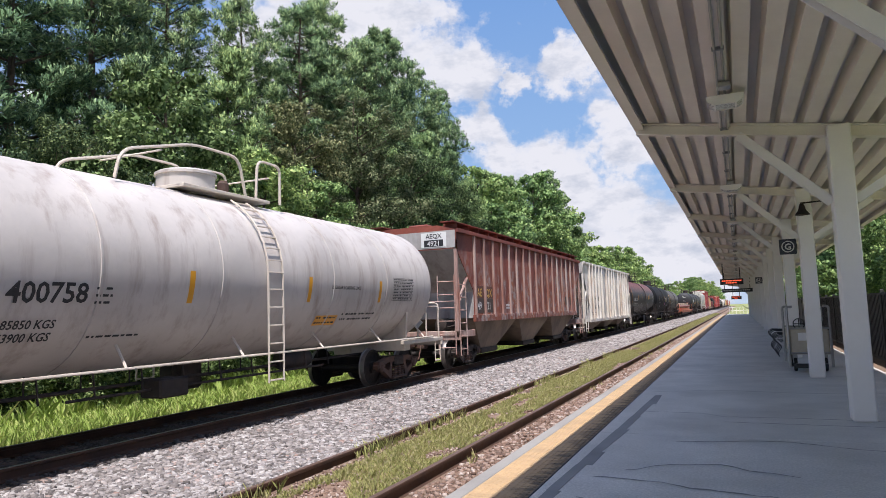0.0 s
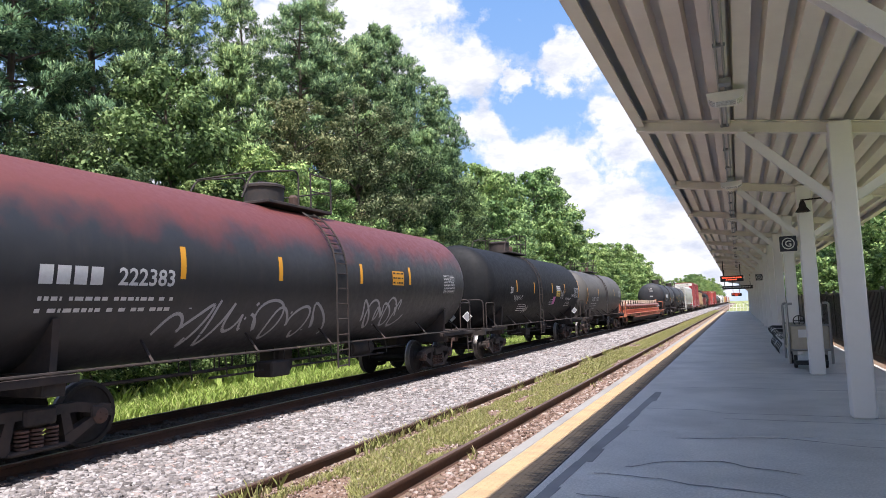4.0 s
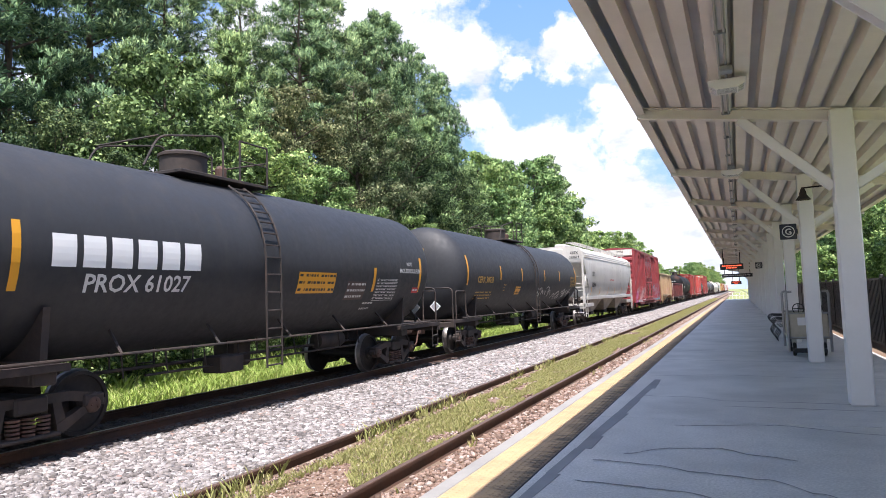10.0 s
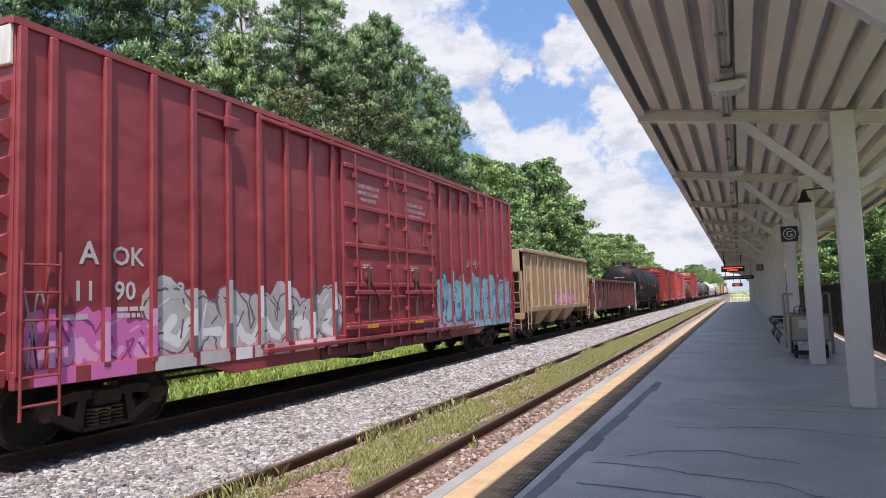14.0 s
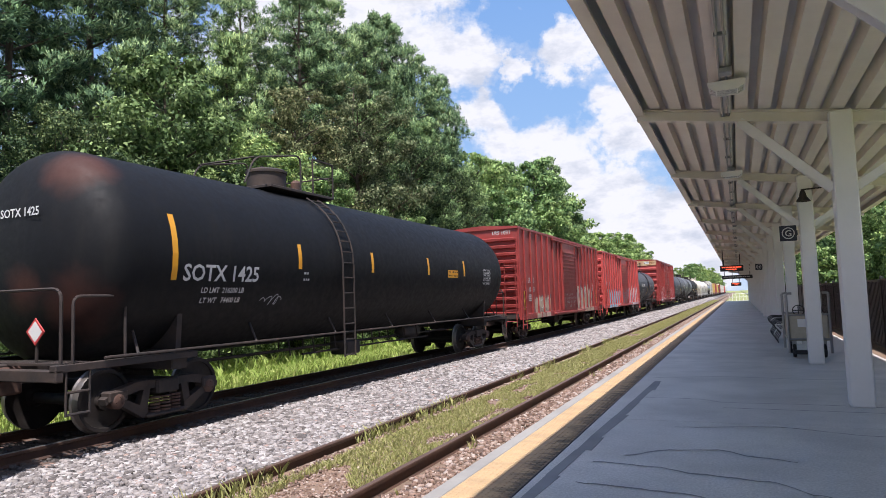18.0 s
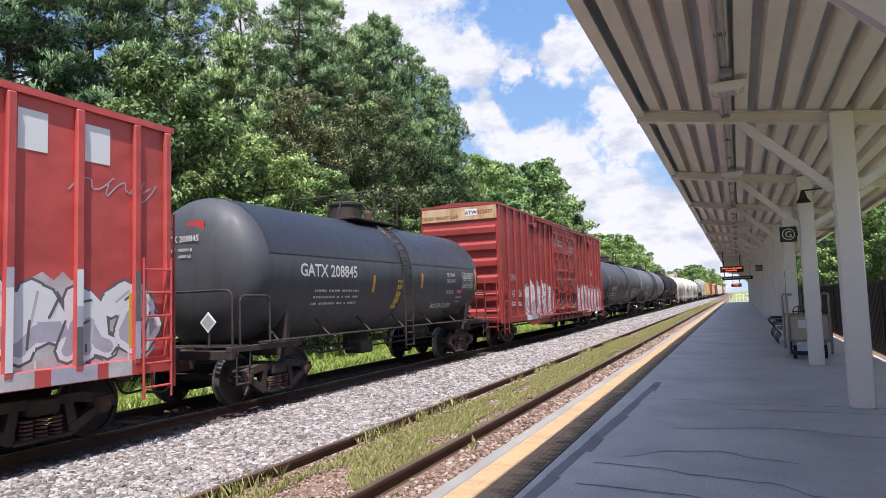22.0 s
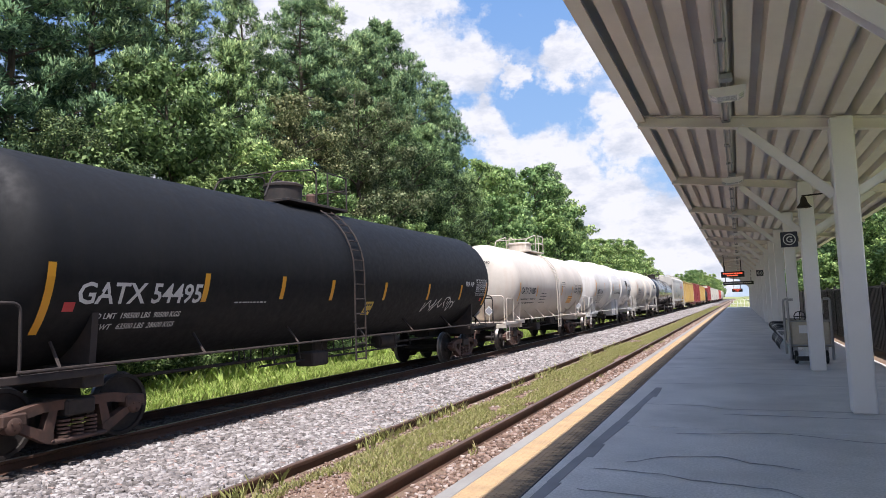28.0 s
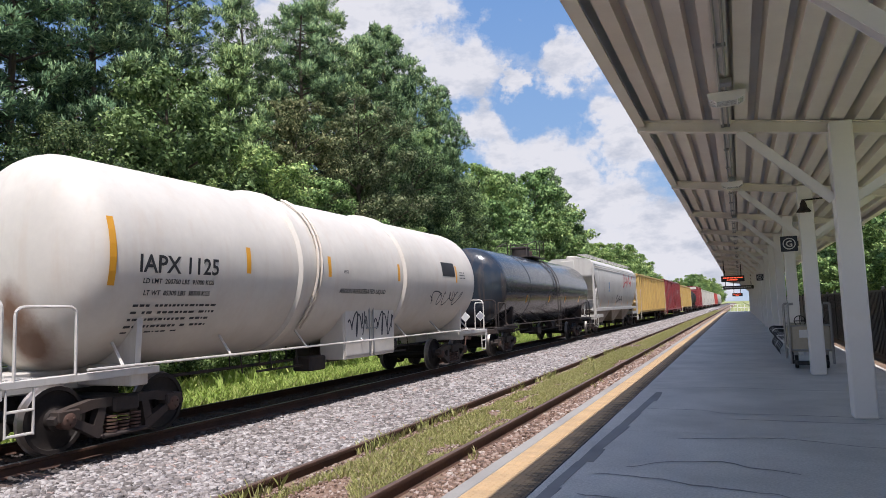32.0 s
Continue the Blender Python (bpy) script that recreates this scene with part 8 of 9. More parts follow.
def tufts(rng, centers, radii, per, kind, grain=1.0):
    """Leaves or needle sprays round clump centres: corner points, faces and the soft shading direction of each corner."""
    vs, ns = [], []
    up = np.array([0, 0, 1.0])
    for (c, r) in zip(centers, radii):
        if kind == "pine":
            # sprays at the twig tips, each a brush of thin needles
            k, m = max(per // 13, 4), 13
            d = unit(rng.normal(size=(k, 3)) + up * 0.25)
            q = c + d * (r * rng.uniform(0.35, 1.05, k))[:, None] * np.array([1.15, 1.15, 0.62])
            ax = unit(d * 0.75 + up * 0.75 + rng.normal(0, 0.25, (k, 3)))
            nd = unit(ax[:, None, :] * 0.95 + rng.normal(0, 0.5, (k, m, 3)))
            side = unit(np.cross(nd, rng.normal(size=(k, m, 3))))
            ln, wd = rng.uniform(0.2, 0.38, (k, m, 1)) * grain, rng.uniform(0.018, 0.036, (k, m, 1)) * grain
            root = q[:, None, :] - ax[:, None, :] * 0.05 + rng.normal(0, 0.03, (k, m, 3))
            tri = np.stack([root, root + nd * ln + side * wd, root + nd * ln * 0.93 - side * wd], 2)
            nr = unit(ax[:, None, :] * 0.35 + d[:, None, :] * 0.7 + nd * 0.75)
            vs.append(tri.reshape(-1, 3))
            ns.append(np.repeat(nr.reshape(-1, 3), 3, 0))
        else:
            n = per
            # leaves lie on a few smaller heads within the clump
            k = 5
            hd = unit(rng.normal(size=(k, 3)) + up * 0.3) * r * 0.55
            w = rng.integers(0, k, n)
            d = unit(rng.normal(size=(n, 3)) + up * 0.2)
            p = c + (hd[w] + d * (r * 0.55 * rng.uniform(0.45, 1.1, n))[:, None]) * np.array([1.15, 1.15, 0.8])
            nrm = unit(d + rng.normal(0, 0.7, (n, 3)) + up * 0.5)
            a = unit(np.cross(nrm, rng.normal(size=(n, 3))))
            b = np.cross(nrm, a)
            s = rng.uniform(0.045, 0.095, n)[:, None] * grain
            q = np.stack([p - a * s, p + b * s * 0.6, p + a * s, p - b * s * 0.6], 1)
            vs.append(q.reshape(-1, 3))
            ns.append(np.repeat(unit(d * 0.7 + unit(hd)[w] * 0.5 + nrm * 0.55), 4, 0))
    v, nr = np.concatenate(vs), np.concatenate(ns)
    w = 3 if kind == "pine" else 4
    q = v.reshape(-1, w, 3)
    face = np.cross(q[:, 1] - q[:, 0], q[:, 2] - q[:, 0])
    turn = (face * nr.reshape(-1, w, 3)[:, 0]).sum(1) < 0
    f = np.arange(len(v)).reshape(-1, w)
    f[turn] = f[turn][:, ::-1]
    return v, f, nr


def mesh_np(name, v, f, nr, material):
    me = bpy.data.meshes.new(name)
    me.vertices.add(len(v))
    me.vertices.foreach_set("co", np.ascontiguousarray(v, dtype=np.float32).ravel())
    w = f.shape[1]
    me.loops.add(f.size)
    me.loops.foreach_set("vertex_index", f.ravel())
    me.polygons.add(len(f))
    me.polygons.foreach_set("loop_start", np.arange(len(f)) * w)
    me.update(calc_edges=True)
    me.shade_smooth()
    me.normals_split_custom_set_from_vertices(nr.astype(np.float32))
    me.materials.append(material)
    return me


def tree(name, label, kind, H, crown_r, base, boughs, per, mat, seed, clump_r=0.9, lean=0.0, shape="cone", grain=1.0):
    """Trunk, boughs and a crown of separate sprays along the boughs; the gaps between them stay open."""
    rng = np.random.default_rng(seed)
    t = thing(name, label, "tree" if name != "shrub" else "shrub", "trackside woods")
    tr = Shape()
    r0 = H * 0.013 + 0.04
    n = 8
    pts = [Vector((lean * (k / n) ** 2 * H + rng.normal(0, 0.04) * k * 0.6, rng.normal(0, 0.04) * k * 0.6, H * 0.97 * k / n)) for k in range(n + 1)]
    for k in range(n):
        tr.rod(pts[k] - Vector((0, 0, 0.3 if k == 0 else 0)), pts[k + 1], r0 * (1 - k / n * 0.88), 8, r0 * (1 - (k + 1) / n * 0.88))
    centers, radii = [], []

    def stem(z):
        u = min(max(z / (H * 0.97) * n, 0), n - 0.001)
        return pts[int(u)].lerp(pts[int(u) + 1], u - int(u))
    for i in range(boughs):
        u = (i + rng.uniform(0, 1)) / boughs
        z = H * (base + (0.985 - base) * u)
        if shape == "cone":
            w = crown_r * (1 - u) ** 0.75 * min(0.55 + u * 3, 1) + 0.25
        elif shape == "pine":
            w = crown_r * (1 - u ** 2.2) ** 0.6 * min(0.6 + u * 2.0, 1) * 0.95 + 0.25
        else:
            w = crown_r * math.sin(math.pi * (0.16 + 0.8 * u)) ** 0.7
        a = i * 2.4 + rng.uniform(-0.5, 0.5)
        w *= rng.uniform(0.62, 1.08)
        rise = w * (rng.uniform(0.05, 0.45) if kind == "pine" else rng.uniform(0.1, 0.6))
        p0 = stem(max(z - rise, H * 0.05))
        tip = Vector((p0.x + w * math.cos(a), p0.y + w * math.sin(a), z))
        tr.rod(p0, tip, 0.018 + 0.014 * w, 5, 0.012)
        m = max(2, int(round(w / (clump_r * (1.15 if kind == "pine" else 0.8)))))
        for k in range(m):
            f = 1 - k / m * (0.62 if kind == "pine" else 0.8)
            c = p0.lerp(tip, f) + Vector((rng.normal(0, 0.28), rng.normal(0, 0.28), rng.normal(0.05, 0.22))) * clump_r
            c.z = min(c.z, H - clump_r * 0.55)
            centers.append(np.array(c))
            radii.append(clump_r * rng.uniform(0.6, 1.15) * (0.75 if u > 0.9 else 1))
    part("trunk", tr, M["bark"], t, "grey-brown trunk with limbs", smooth=True)
    v, f, nr = tufts(rng, centers, radii, per, kind, grain)
    part("crown", mesh_np("crown", v, f, nr, M[mat]), None, t)
    return t, float(v[:, 2].max())


def woods():
    made = {
        "pine_a": tree("pine_tree", "tall dark green pine tree at the wood's edge", "pine", 24.0, 4.4, 0.30, 80, 300, "pine", 1, 0.74, 0.0, "pine"),
        "pine_b": tree("pine_tree", "tall dark green pine tree at the wood's edge", "pine", 21.0, 3.9, 0.25, 76, 300, "pine", 2, 0.74, 0.01, "pine"),
        "pine_c": tree("pine_tree", "broad green pine tree at the wood's edge", "pine", 17.0, 4.2, 0.12, 76, 300, "pine_light", 3, 0.74, 0.0, "cone"),
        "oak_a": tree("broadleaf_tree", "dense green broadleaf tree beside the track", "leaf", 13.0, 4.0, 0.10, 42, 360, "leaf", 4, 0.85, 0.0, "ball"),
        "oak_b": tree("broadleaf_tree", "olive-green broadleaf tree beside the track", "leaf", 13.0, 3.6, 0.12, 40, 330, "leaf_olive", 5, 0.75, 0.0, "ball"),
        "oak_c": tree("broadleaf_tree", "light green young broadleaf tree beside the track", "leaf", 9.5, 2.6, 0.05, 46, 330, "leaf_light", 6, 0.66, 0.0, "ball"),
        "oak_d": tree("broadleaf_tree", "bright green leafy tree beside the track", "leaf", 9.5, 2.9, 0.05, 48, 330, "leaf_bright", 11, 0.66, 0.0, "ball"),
        "oak_far": tree("broadleaf_tree", "green broadleaf tree further along the line", "leaf", 13.0, 4.0, 0.08, 50, 150, "leaf_bright", 14, 0.9, 0.0, "ball", 2.0),
        "shrub": tree("shrub", "green shrub at the foot of the woods", "leaf", 4.2, 2.1, 0.03, 30, 330, "leaf_light", 7, 0.6, 0.0, "ball", 0.75),
        "shrub_b": tree("shrub", "light green shrub at the foot of the woods", "leaf", 3.4, 1.8, 0.03, 28, 330, "leaf_bright", 8, 0.55, 0.0, "ball", 0.75),
    }
    rnd = random.Random(21)
    rows = []

    def put(kind, x, y, top, wide=1.0):
        s = (top + 0.5) / made[kind][1]
        rows.append((kind, x, y, s, s * wide))
    # tall pines that make the skyline: distance along the track, height of the top, breadth
    for kind, y, top, wide in (("pine_a", 8.0, 19.0, 1.0), ("pine_b", 12.0, 21.5, 1.0), ("pine_a", 16.5, 20.5, 0.95), ("pine_b", 20.5, 23.0, 0.9), ("pine_a", 25.0, 22.0, 0.9), ("pine_b", 30.0, 20.8, 0.75),
                               ("pine_a", 35.5, 22.8, 0.9), ("pine_b", 39.0, 24.8, 0.9), ("pine_b", 44.5, 23.8, 0.85), ("pine_a", 48.2, 26.2, 0.85), ("pine_b", 51.8, 27.0, 0.7), ("pine_a", 57.0, 25.4, 0.8), ("pine_b", 61.5, 24.8, 0.75), ("pine_c", 66.0, 19.6, 0.8)):
        put(kind, -26.0 + rnd.uniform(-0.8, 0.8), y if y < 50 else y * 0.95, top if y < 50 else top * 0.97, wide)
    for kind, y, top in (("oak_far", 72.0, 18.6), ("pine_c", 77.0, 19.2), ("oak_far", 82.5, 19.6), ("pine_c", 88.0, 20.4), ("oak_far", 94.0, 21.8), ("pine_c", 99.0, 22.6), ("pine_b", 105.5, 24.2), ("oak_far", 110.5, 20.8), ("oak_far", 115.5, 17.2)):
        put(kind, -26.0 + rnd.uniform(-0.8, 0.8), y * 0.945, top * 0.965, 0.85)
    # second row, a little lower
    # the near dark-leaved oaks put the shade under the pines into leaf colour
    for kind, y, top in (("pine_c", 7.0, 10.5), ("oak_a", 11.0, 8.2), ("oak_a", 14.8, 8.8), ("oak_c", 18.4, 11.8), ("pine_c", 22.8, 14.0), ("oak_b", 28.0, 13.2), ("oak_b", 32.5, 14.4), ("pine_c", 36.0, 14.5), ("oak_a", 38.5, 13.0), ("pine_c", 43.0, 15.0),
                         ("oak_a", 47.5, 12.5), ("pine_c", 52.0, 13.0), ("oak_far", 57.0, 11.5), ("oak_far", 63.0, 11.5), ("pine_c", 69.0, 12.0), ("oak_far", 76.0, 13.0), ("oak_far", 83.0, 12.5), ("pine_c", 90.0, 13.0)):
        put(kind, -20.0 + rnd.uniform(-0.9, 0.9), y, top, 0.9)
    # dark-leaved oaks at 9 and 14 likewise, for weakly lit leaves
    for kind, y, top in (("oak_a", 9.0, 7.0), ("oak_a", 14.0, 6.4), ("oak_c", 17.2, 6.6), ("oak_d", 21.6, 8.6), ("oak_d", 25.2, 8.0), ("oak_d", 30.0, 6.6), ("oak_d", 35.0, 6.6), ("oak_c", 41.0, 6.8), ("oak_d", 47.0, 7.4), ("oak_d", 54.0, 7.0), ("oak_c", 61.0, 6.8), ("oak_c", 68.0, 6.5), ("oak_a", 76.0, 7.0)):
        put(kind, -17.6 + rnd.uniform(-0.5, 0.5), y, top)
    y = 6.5
    while y < 100:
        put("shrub_b" if rnd.random() < 0.3 else "shrub", -15.9 + rnd.uniform(-0.5, 0.3), y, rnd.uniform(2.8, 4.6))
        y += rnd.uniform(2.6, 3.8)
    # a deeper row that closes the wood below the crowns
    y = 10.0
    while y < 110:
        put("oak_far", -31.0 + rnd.uniform(-1.5, 1.5), y, rnd.uniform(10.0, 13.5) * (0.62 if y < 34 else 1.0 if y < 70 else 1.15))
        y += rnd.uniform(4.5, 6.0)
    # further on the woods stand back
    for y, top in ((121.0, 13.5), (130.0, 14.0), (142.0, 15.0), (155.0, 16.0), (168.0, 16.5), (181.0, 16.6), (195.0, 16.0), (210.0, 14.5), (225.0, 12.0), (240.0, 10.5), (258.0, 9.2), (280.0, 10.0), (305.0, 11.5), (335.0, 13.5)):
        put("oak_far", -26.0 + rnd.uniform(-1, 1), y, top)
        put("oak_far", -23.0 + rnd.uniform(-1, 1), y + rnd.uniform(3, 8), top * 0.7)
    for y, top in ((380.0, 16.0), (420.0, 18.0), (470.0, 20.5), (520.0, 22.0), (570.0, 23.0), (630.0, 24.0), (700.0, 24.5), (780.0, 25.0), (880.0, 25.5), (1000.0, 26.0)):
        put("oak_far", -26.0 + rnd.uniform(-3, 3), y, top)
        put("oak_far", -23.0 + rnd.uniform(-3, 3), y + 20, top * 0.7)
    # beyond the fence on the platform's other side
    y = 18.0
    while y < 120:
        put("oak_far", 11 + rnd.uniform(-2.0, 5), y, rnd.uniform(7, 12))
        y += rnd.uniform(4, 7)
    for y in (135.0, 150.0, 170.0, 200.0, 240.0):
        put("oak_far", 7 + rnd.uniform(-2, 5), y, rnd.uniform(6, 10))
    used = set()
    for name, x, y, s, w in rows:
        m = pose(x, y, -0.5 if x < 0 else -0.06, 0, 0, rnd.uniform(0, 360)) @ Matrix.Diagonal((w, w, s, 1))
        if name not in used:
            used.add(name)
            made[name][0].matrix_basis = m
        else:
            o = copy_thing(made[name][0], Matrix())
            o.matrix_basis = m


woods()


# ---- sky backdrop with cumulus, far behind everything ----
def cloud_backdrop():
    m, nt, bs = shader("cloudy_sky")
    nt.nodes.remove(bs)
    em = nt.nodes.new("ShaderNodeEmission")
    vec = coords(nt, (1, 1, 1))
    sep = nt.nodes.new("ShaderNodeSeparateXYZ")
    nt.links.new(vec, sep.inputs[0])
    base = noise_tex(nt, coords(nt, (0.0011, 0.0011, 0.0015)), 4.0, 12, 0.6)
    puff = noise_tex(nt, coords(nt, (0.0011, 0.0011, 0.0014)), 13.0, 8, 0.62)
    shade = noise_tex(nt, coords(nt, (0.0012, 0.0012, 0.0024)), 5.2, 8, 0.6)
    warp = nt.nodes.new("ShaderNodeTexNoise")
    warp.inputs["Scale"].default_value = 0.0042
    warp.inputs["Detail"].default_value = 8
    warp.inputs["Roughness"].default_value = 0.62
    nt.links.new(vec, warp.inputs["Vector"])
    off = nt.nodes.new("ShaderNodeVectorMath")
    off.operation = "MULTIPLY_ADD"
    nt.links.new(warp.outputs["Color"], off.inputs[0])
    off.inputs[1].default_value = (420, 420, 420)
    nt.links.new(vec, off.inputs[2])
    bent = nt.nodes.new("ShaderNodeVectorMath")
    bent.operation = "ADD"
    nt.links.new(off.outputs[0], bent.inputs[0])
    bent.inputs[1].default_value = (-210, -210, -210)
    total = None
    # heaps of cumulus: where they stand and how wide they are, in metres
    for x, y, z, r in ((-1192, 2040, 1086, 210), (-1065, 2169, 958, 165), (-1088, 2106, 1068, 170), (-930, 2252, 906, 131), (-865, 2355, 683, 104), (-801, 2395, 617, 97), (-671, 2444, 577, 129), (-556, 2493, 485, 161),
                       (-421, 2539, 369, 181), (-289, 2573, 233, 190), (-371, 2501, 605, 105), (-521, 2384, 896, 90), (-155, 2590, 162, 145), (-514, 2538, 225, 194), (-724, 2335, 885, 55), (-124, 2596, 37, 123), (-1500, 1900, 900, 260), (400, 2500, 500, 420), (-1900, 1600, 500, 300),
                       # unseen heaps round the rest of the horizon, added for more sky light
                       (1200, 2200, 700, 380), (1900, 1500, 600, 480), (2400, 500, 700, 520), (2300, -700, 900, 480), (1600, -1800, 800, 560), (400, -2400, 700, 520), (-900, -2300, 800, 520), (-1900, -1500, 700, 520), (-2450, -300, 700, 480), (-2300, 900, 900, 380)):
        vm = nt.nodes.new("ShaderNodeVectorMath")
        vm.operation = "DISTANCE"
        nt.links.new(bent.outputs[0], vm.inputs[0])
        vm.inputs[1].default_value = (x, y, z)
        mr = nt.nodes.new("ShaderNodeMapRange")
        mr.inputs[1].default_value, mr.inputs[2].default_value = r * 1.5, r * 0.35
        nt.links.new(vm.outputs["Value"], mr.inputs[0])
        if total is None:
            total = mr.outputs[0]
        else:
            mx = nt.nodes.new("ShaderNodeMath")
            mx.operation = "MAXIMUM"
            nt.links.new(total, mx.inputs[0])
            nt.links.new(mr.outputs[0], mx.inputs[1])
            total = mx.outputs[0]
    s1 = nt.nodes.new("ShaderNodeMath")
    s1.operation = "MULTIPLY_ADD"
    nt.links.new(total, s1.inputs[0])
    s1.inputs[1].default_value = 0.5
    nt.links.new(base, s1.inputs[2])
    s2 = nt.nodes.new("ShaderNodeMath")
    s2.operation = "MULTIPLY_ADD"
    nt.links.new(puff, s2.inputs[0])
    s2.inputs[1].default_value = 0.25
    nt.links.new(s1.outputs[0], s2.inputs[2])
    mask = ramp(nt, s2.outputs[0], [(0.7, (0, 0, 0)), (0.8, (0.35, 0.35, 0.35)), (0.9, (0.9, 0.9, 0.9)), (1.0, (1, 1, 1))])
    hgt = nt.nodes.new("ShaderNodeMapRange")
    hgt.inputs[1].default_value = 0
    hgt.inputs[2].default_value = 1500
    nt.links.new(sep.outputs[2], hgt.inputs[0])
    blue = ramp(nt, hgt.outputs[0], [(0.0, (0.62, 0.76, 0.92)), (0.35, (0.36, 0.58, 0.9)), (1.0, (0.16, 0.36, 0.78))])
    white = ramp(nt, shade, [(0.32, (0.66, 0.71, 0.8)), (0.52, (0.96, 0.97, 1.0))])
    c = mix(nt, mask, blue, white)
    nt.links.new(c, em.inputs["Color"])
    em.inputs["Strength"].default_value = 0.53
    nt.links.new(em.outputs[0], nt.nodes["Material Output"].inputs["Surface"])
    s = Shape()
    R = 2600
    na, ne = 100, 14
    for j in range(ne + 1):
        el = radians(-2 + 50 * j / ne)
        for i in range(na + 1):
            az = radians(-180 + 360 * i / na)
            s.v.append((R * math.sin(az) * math.cos(el), R * math.cos(az) * math.cos(el), R * math.sin(el)))
    for j in range(ne):
        for i in range(na):
            a = j * (na + 1) + i
            s.f.append((a, a + 1, a + na + 2, a + na + 1))
    tagged(part("sky_backdrop", s, m, smooth=True), "blue sky with white cumulus clouds", "sky", kind="structure")


cloud_backdrop()

# ---- things on and beside the platform ----
def hanging_sign(name, label, y, x0, x1, z0, z1, face, rows, row_mat, poles=True, top=None, words=None):
    t = thing(name, label, "sign")
    part("case", Shape().box(x0, x1, y - 0.09, y + 0.09, z0, z1, 0.02), M["black_steel"], t, "dark sign case")
    s = Shape()
    rnd = random.Random(int(y))
    h = (z1 - z0) / (rows + 1.2)
    for r in range(rows):
        zt = z1 - h * (0.75 + r * 1.15)
        a = x0 + 0.12 + (0.25 if r else 0)
        while a < x1 - (0.2 if r == 0 else 0.5):
            b = a + rnd.uniform(0.06, 0.16)
            s.box(a, b, y - 0.098, y - 0.091, zt - h * 0.6, zt)
            a = b + 0.035
    tagged(part("writing", s, row_mat, t, "rows of glowing characters" if row_mat is M["led_red"] else "rows of white characters"), kind="stuff")
    if poles:
        for x in (x0 + 0.2, x1 - 0.2):
            part("hanger", Shape().rod((x, y, z1), (x, y, roof_z(x) - 0.02), 0.03, 8), M["black_steel"], t, "black hanger pole")
    return t


def glow(name, col, strength):
    m, nt, bs = shader(name)
    bs.inputs["Base Color"].default_value = (*[c * 0.5 for c in col], 1)
    bs.inputs["Emission Color"].default_value = (*col, 1)
    bs.inputs["Emission Strength"].default_value = strength
    return m


M["led_red"] = glow("led_red", (1.0, 0.12, 0.05), 0.9)
M["navy_sign"] = surface("navy_sign_face", (0.012, 0.016, 0.03), (0.016, 0.02, 0.035), 0.4, fine=20, bumps=0)
M["lens"] = surface("lamp_lens", (0.6, 0.6, 0.57), (0.52, 0.52, 0.5), 0.3, fine=30, bumps=0.1)
hanging_sign("departure_board", "black hanging departure board with red characters", 50.0, -1.08, 0.4, 2.93, 3.33, None, 2, M["led_red"])
hanging_sign("direction_sign", "long dark hanging direction sign with white characters", 64.0, -1.26, 1.2, 2.62, 2.93, None, 1, M["ink_white"])
hanging_sign("departure_board", "small black hanging departure board with red characters", 85.0, -0.75, 0.36, 2.12, 2.5, None, 2, M["led_red"])


def column_sign(letter, y):
    t = thing("column_sign", "dark square column sign with a white letter", "sign", "column signs")
    x0, x1, z0, z1 = 0.89, 1.22, 2.64, 2.97
    part("board", Shape().box(x0, x1, y - 0.03, y + 0.03, z0, z1, 0.008), M["navy_sign"], t, "dark navy board")
    cx, cz = (x0 + x1) / 2, (z0 + z1) / 2
    ring = Shape().lathe([(0.105, y - 0.037), (0.125, y - 0.037), (0.125, y - 0.031), (0.105, y - 0.031)], 32, "y", Matrix.Translation((cx, 0, cz)), close=False)
    part("ring", ring, M["ink_white"], t, "white ring")
    v, f = letters(letter, 0.19)
    part("letter", Shape().add([(cx + a, y - 0.035, cz - 0.066 + b) for a, b in v], f), M["ink_white"], t, "white letter")
    part("bracket", Shape().box(1.2, 1.235, y - 0.02, y + 0.02, 2.75, 2.86), M["black_steel"], t)


column_sign("G", 16.1)
column_sign("H", 39.0)


def canopy_lamp(y):
    t = thing("canopy_lamp", "white angular wraparound lamp under the canopy", "lamp", "canopy lamps")
    x, z = 0.02, 4.14
    out = [(-0.21, 0.035), (-0.20, -0.02), (-0.12, -0.065), (0.12, -0.065), (0.20, -0.02), (0.21, 0.035)]
    part("lens", Shape().extrude([(x + a * 0.97, z + b * 0.95) for a, b in out], y - 0.13, y + 0.13), M["lens"], t, "ribbed lens")
    fr = Shape()
    for ya in (y - 0.15, y + 0.13):
        fr.extrude([(x + a * 1.04, z + b * 1.1) for a, b in out] + [(x + 0.19, z + 0.045), (x - 0.19, z + 0.045)], ya, ya + 0.02)
    for a, b in out:
        fr.box(x + a - 0.008, x + a + 0.008, y - 0.14, y + 0.14, z + b - 0.01, z + b + 0.006)
    part("frame", fr, M["white_paint"], t, "white lamp frame")
    part("junction_box", Shape().box(x - 0.07, x + 0.07, y - 0.68, y - 0.53, 4.12, 4.19, 0.01), M["galv"], t, "grey junction box")


for _k in range(15):
    canopy_lamp(8.85 + 6.8 * _k)


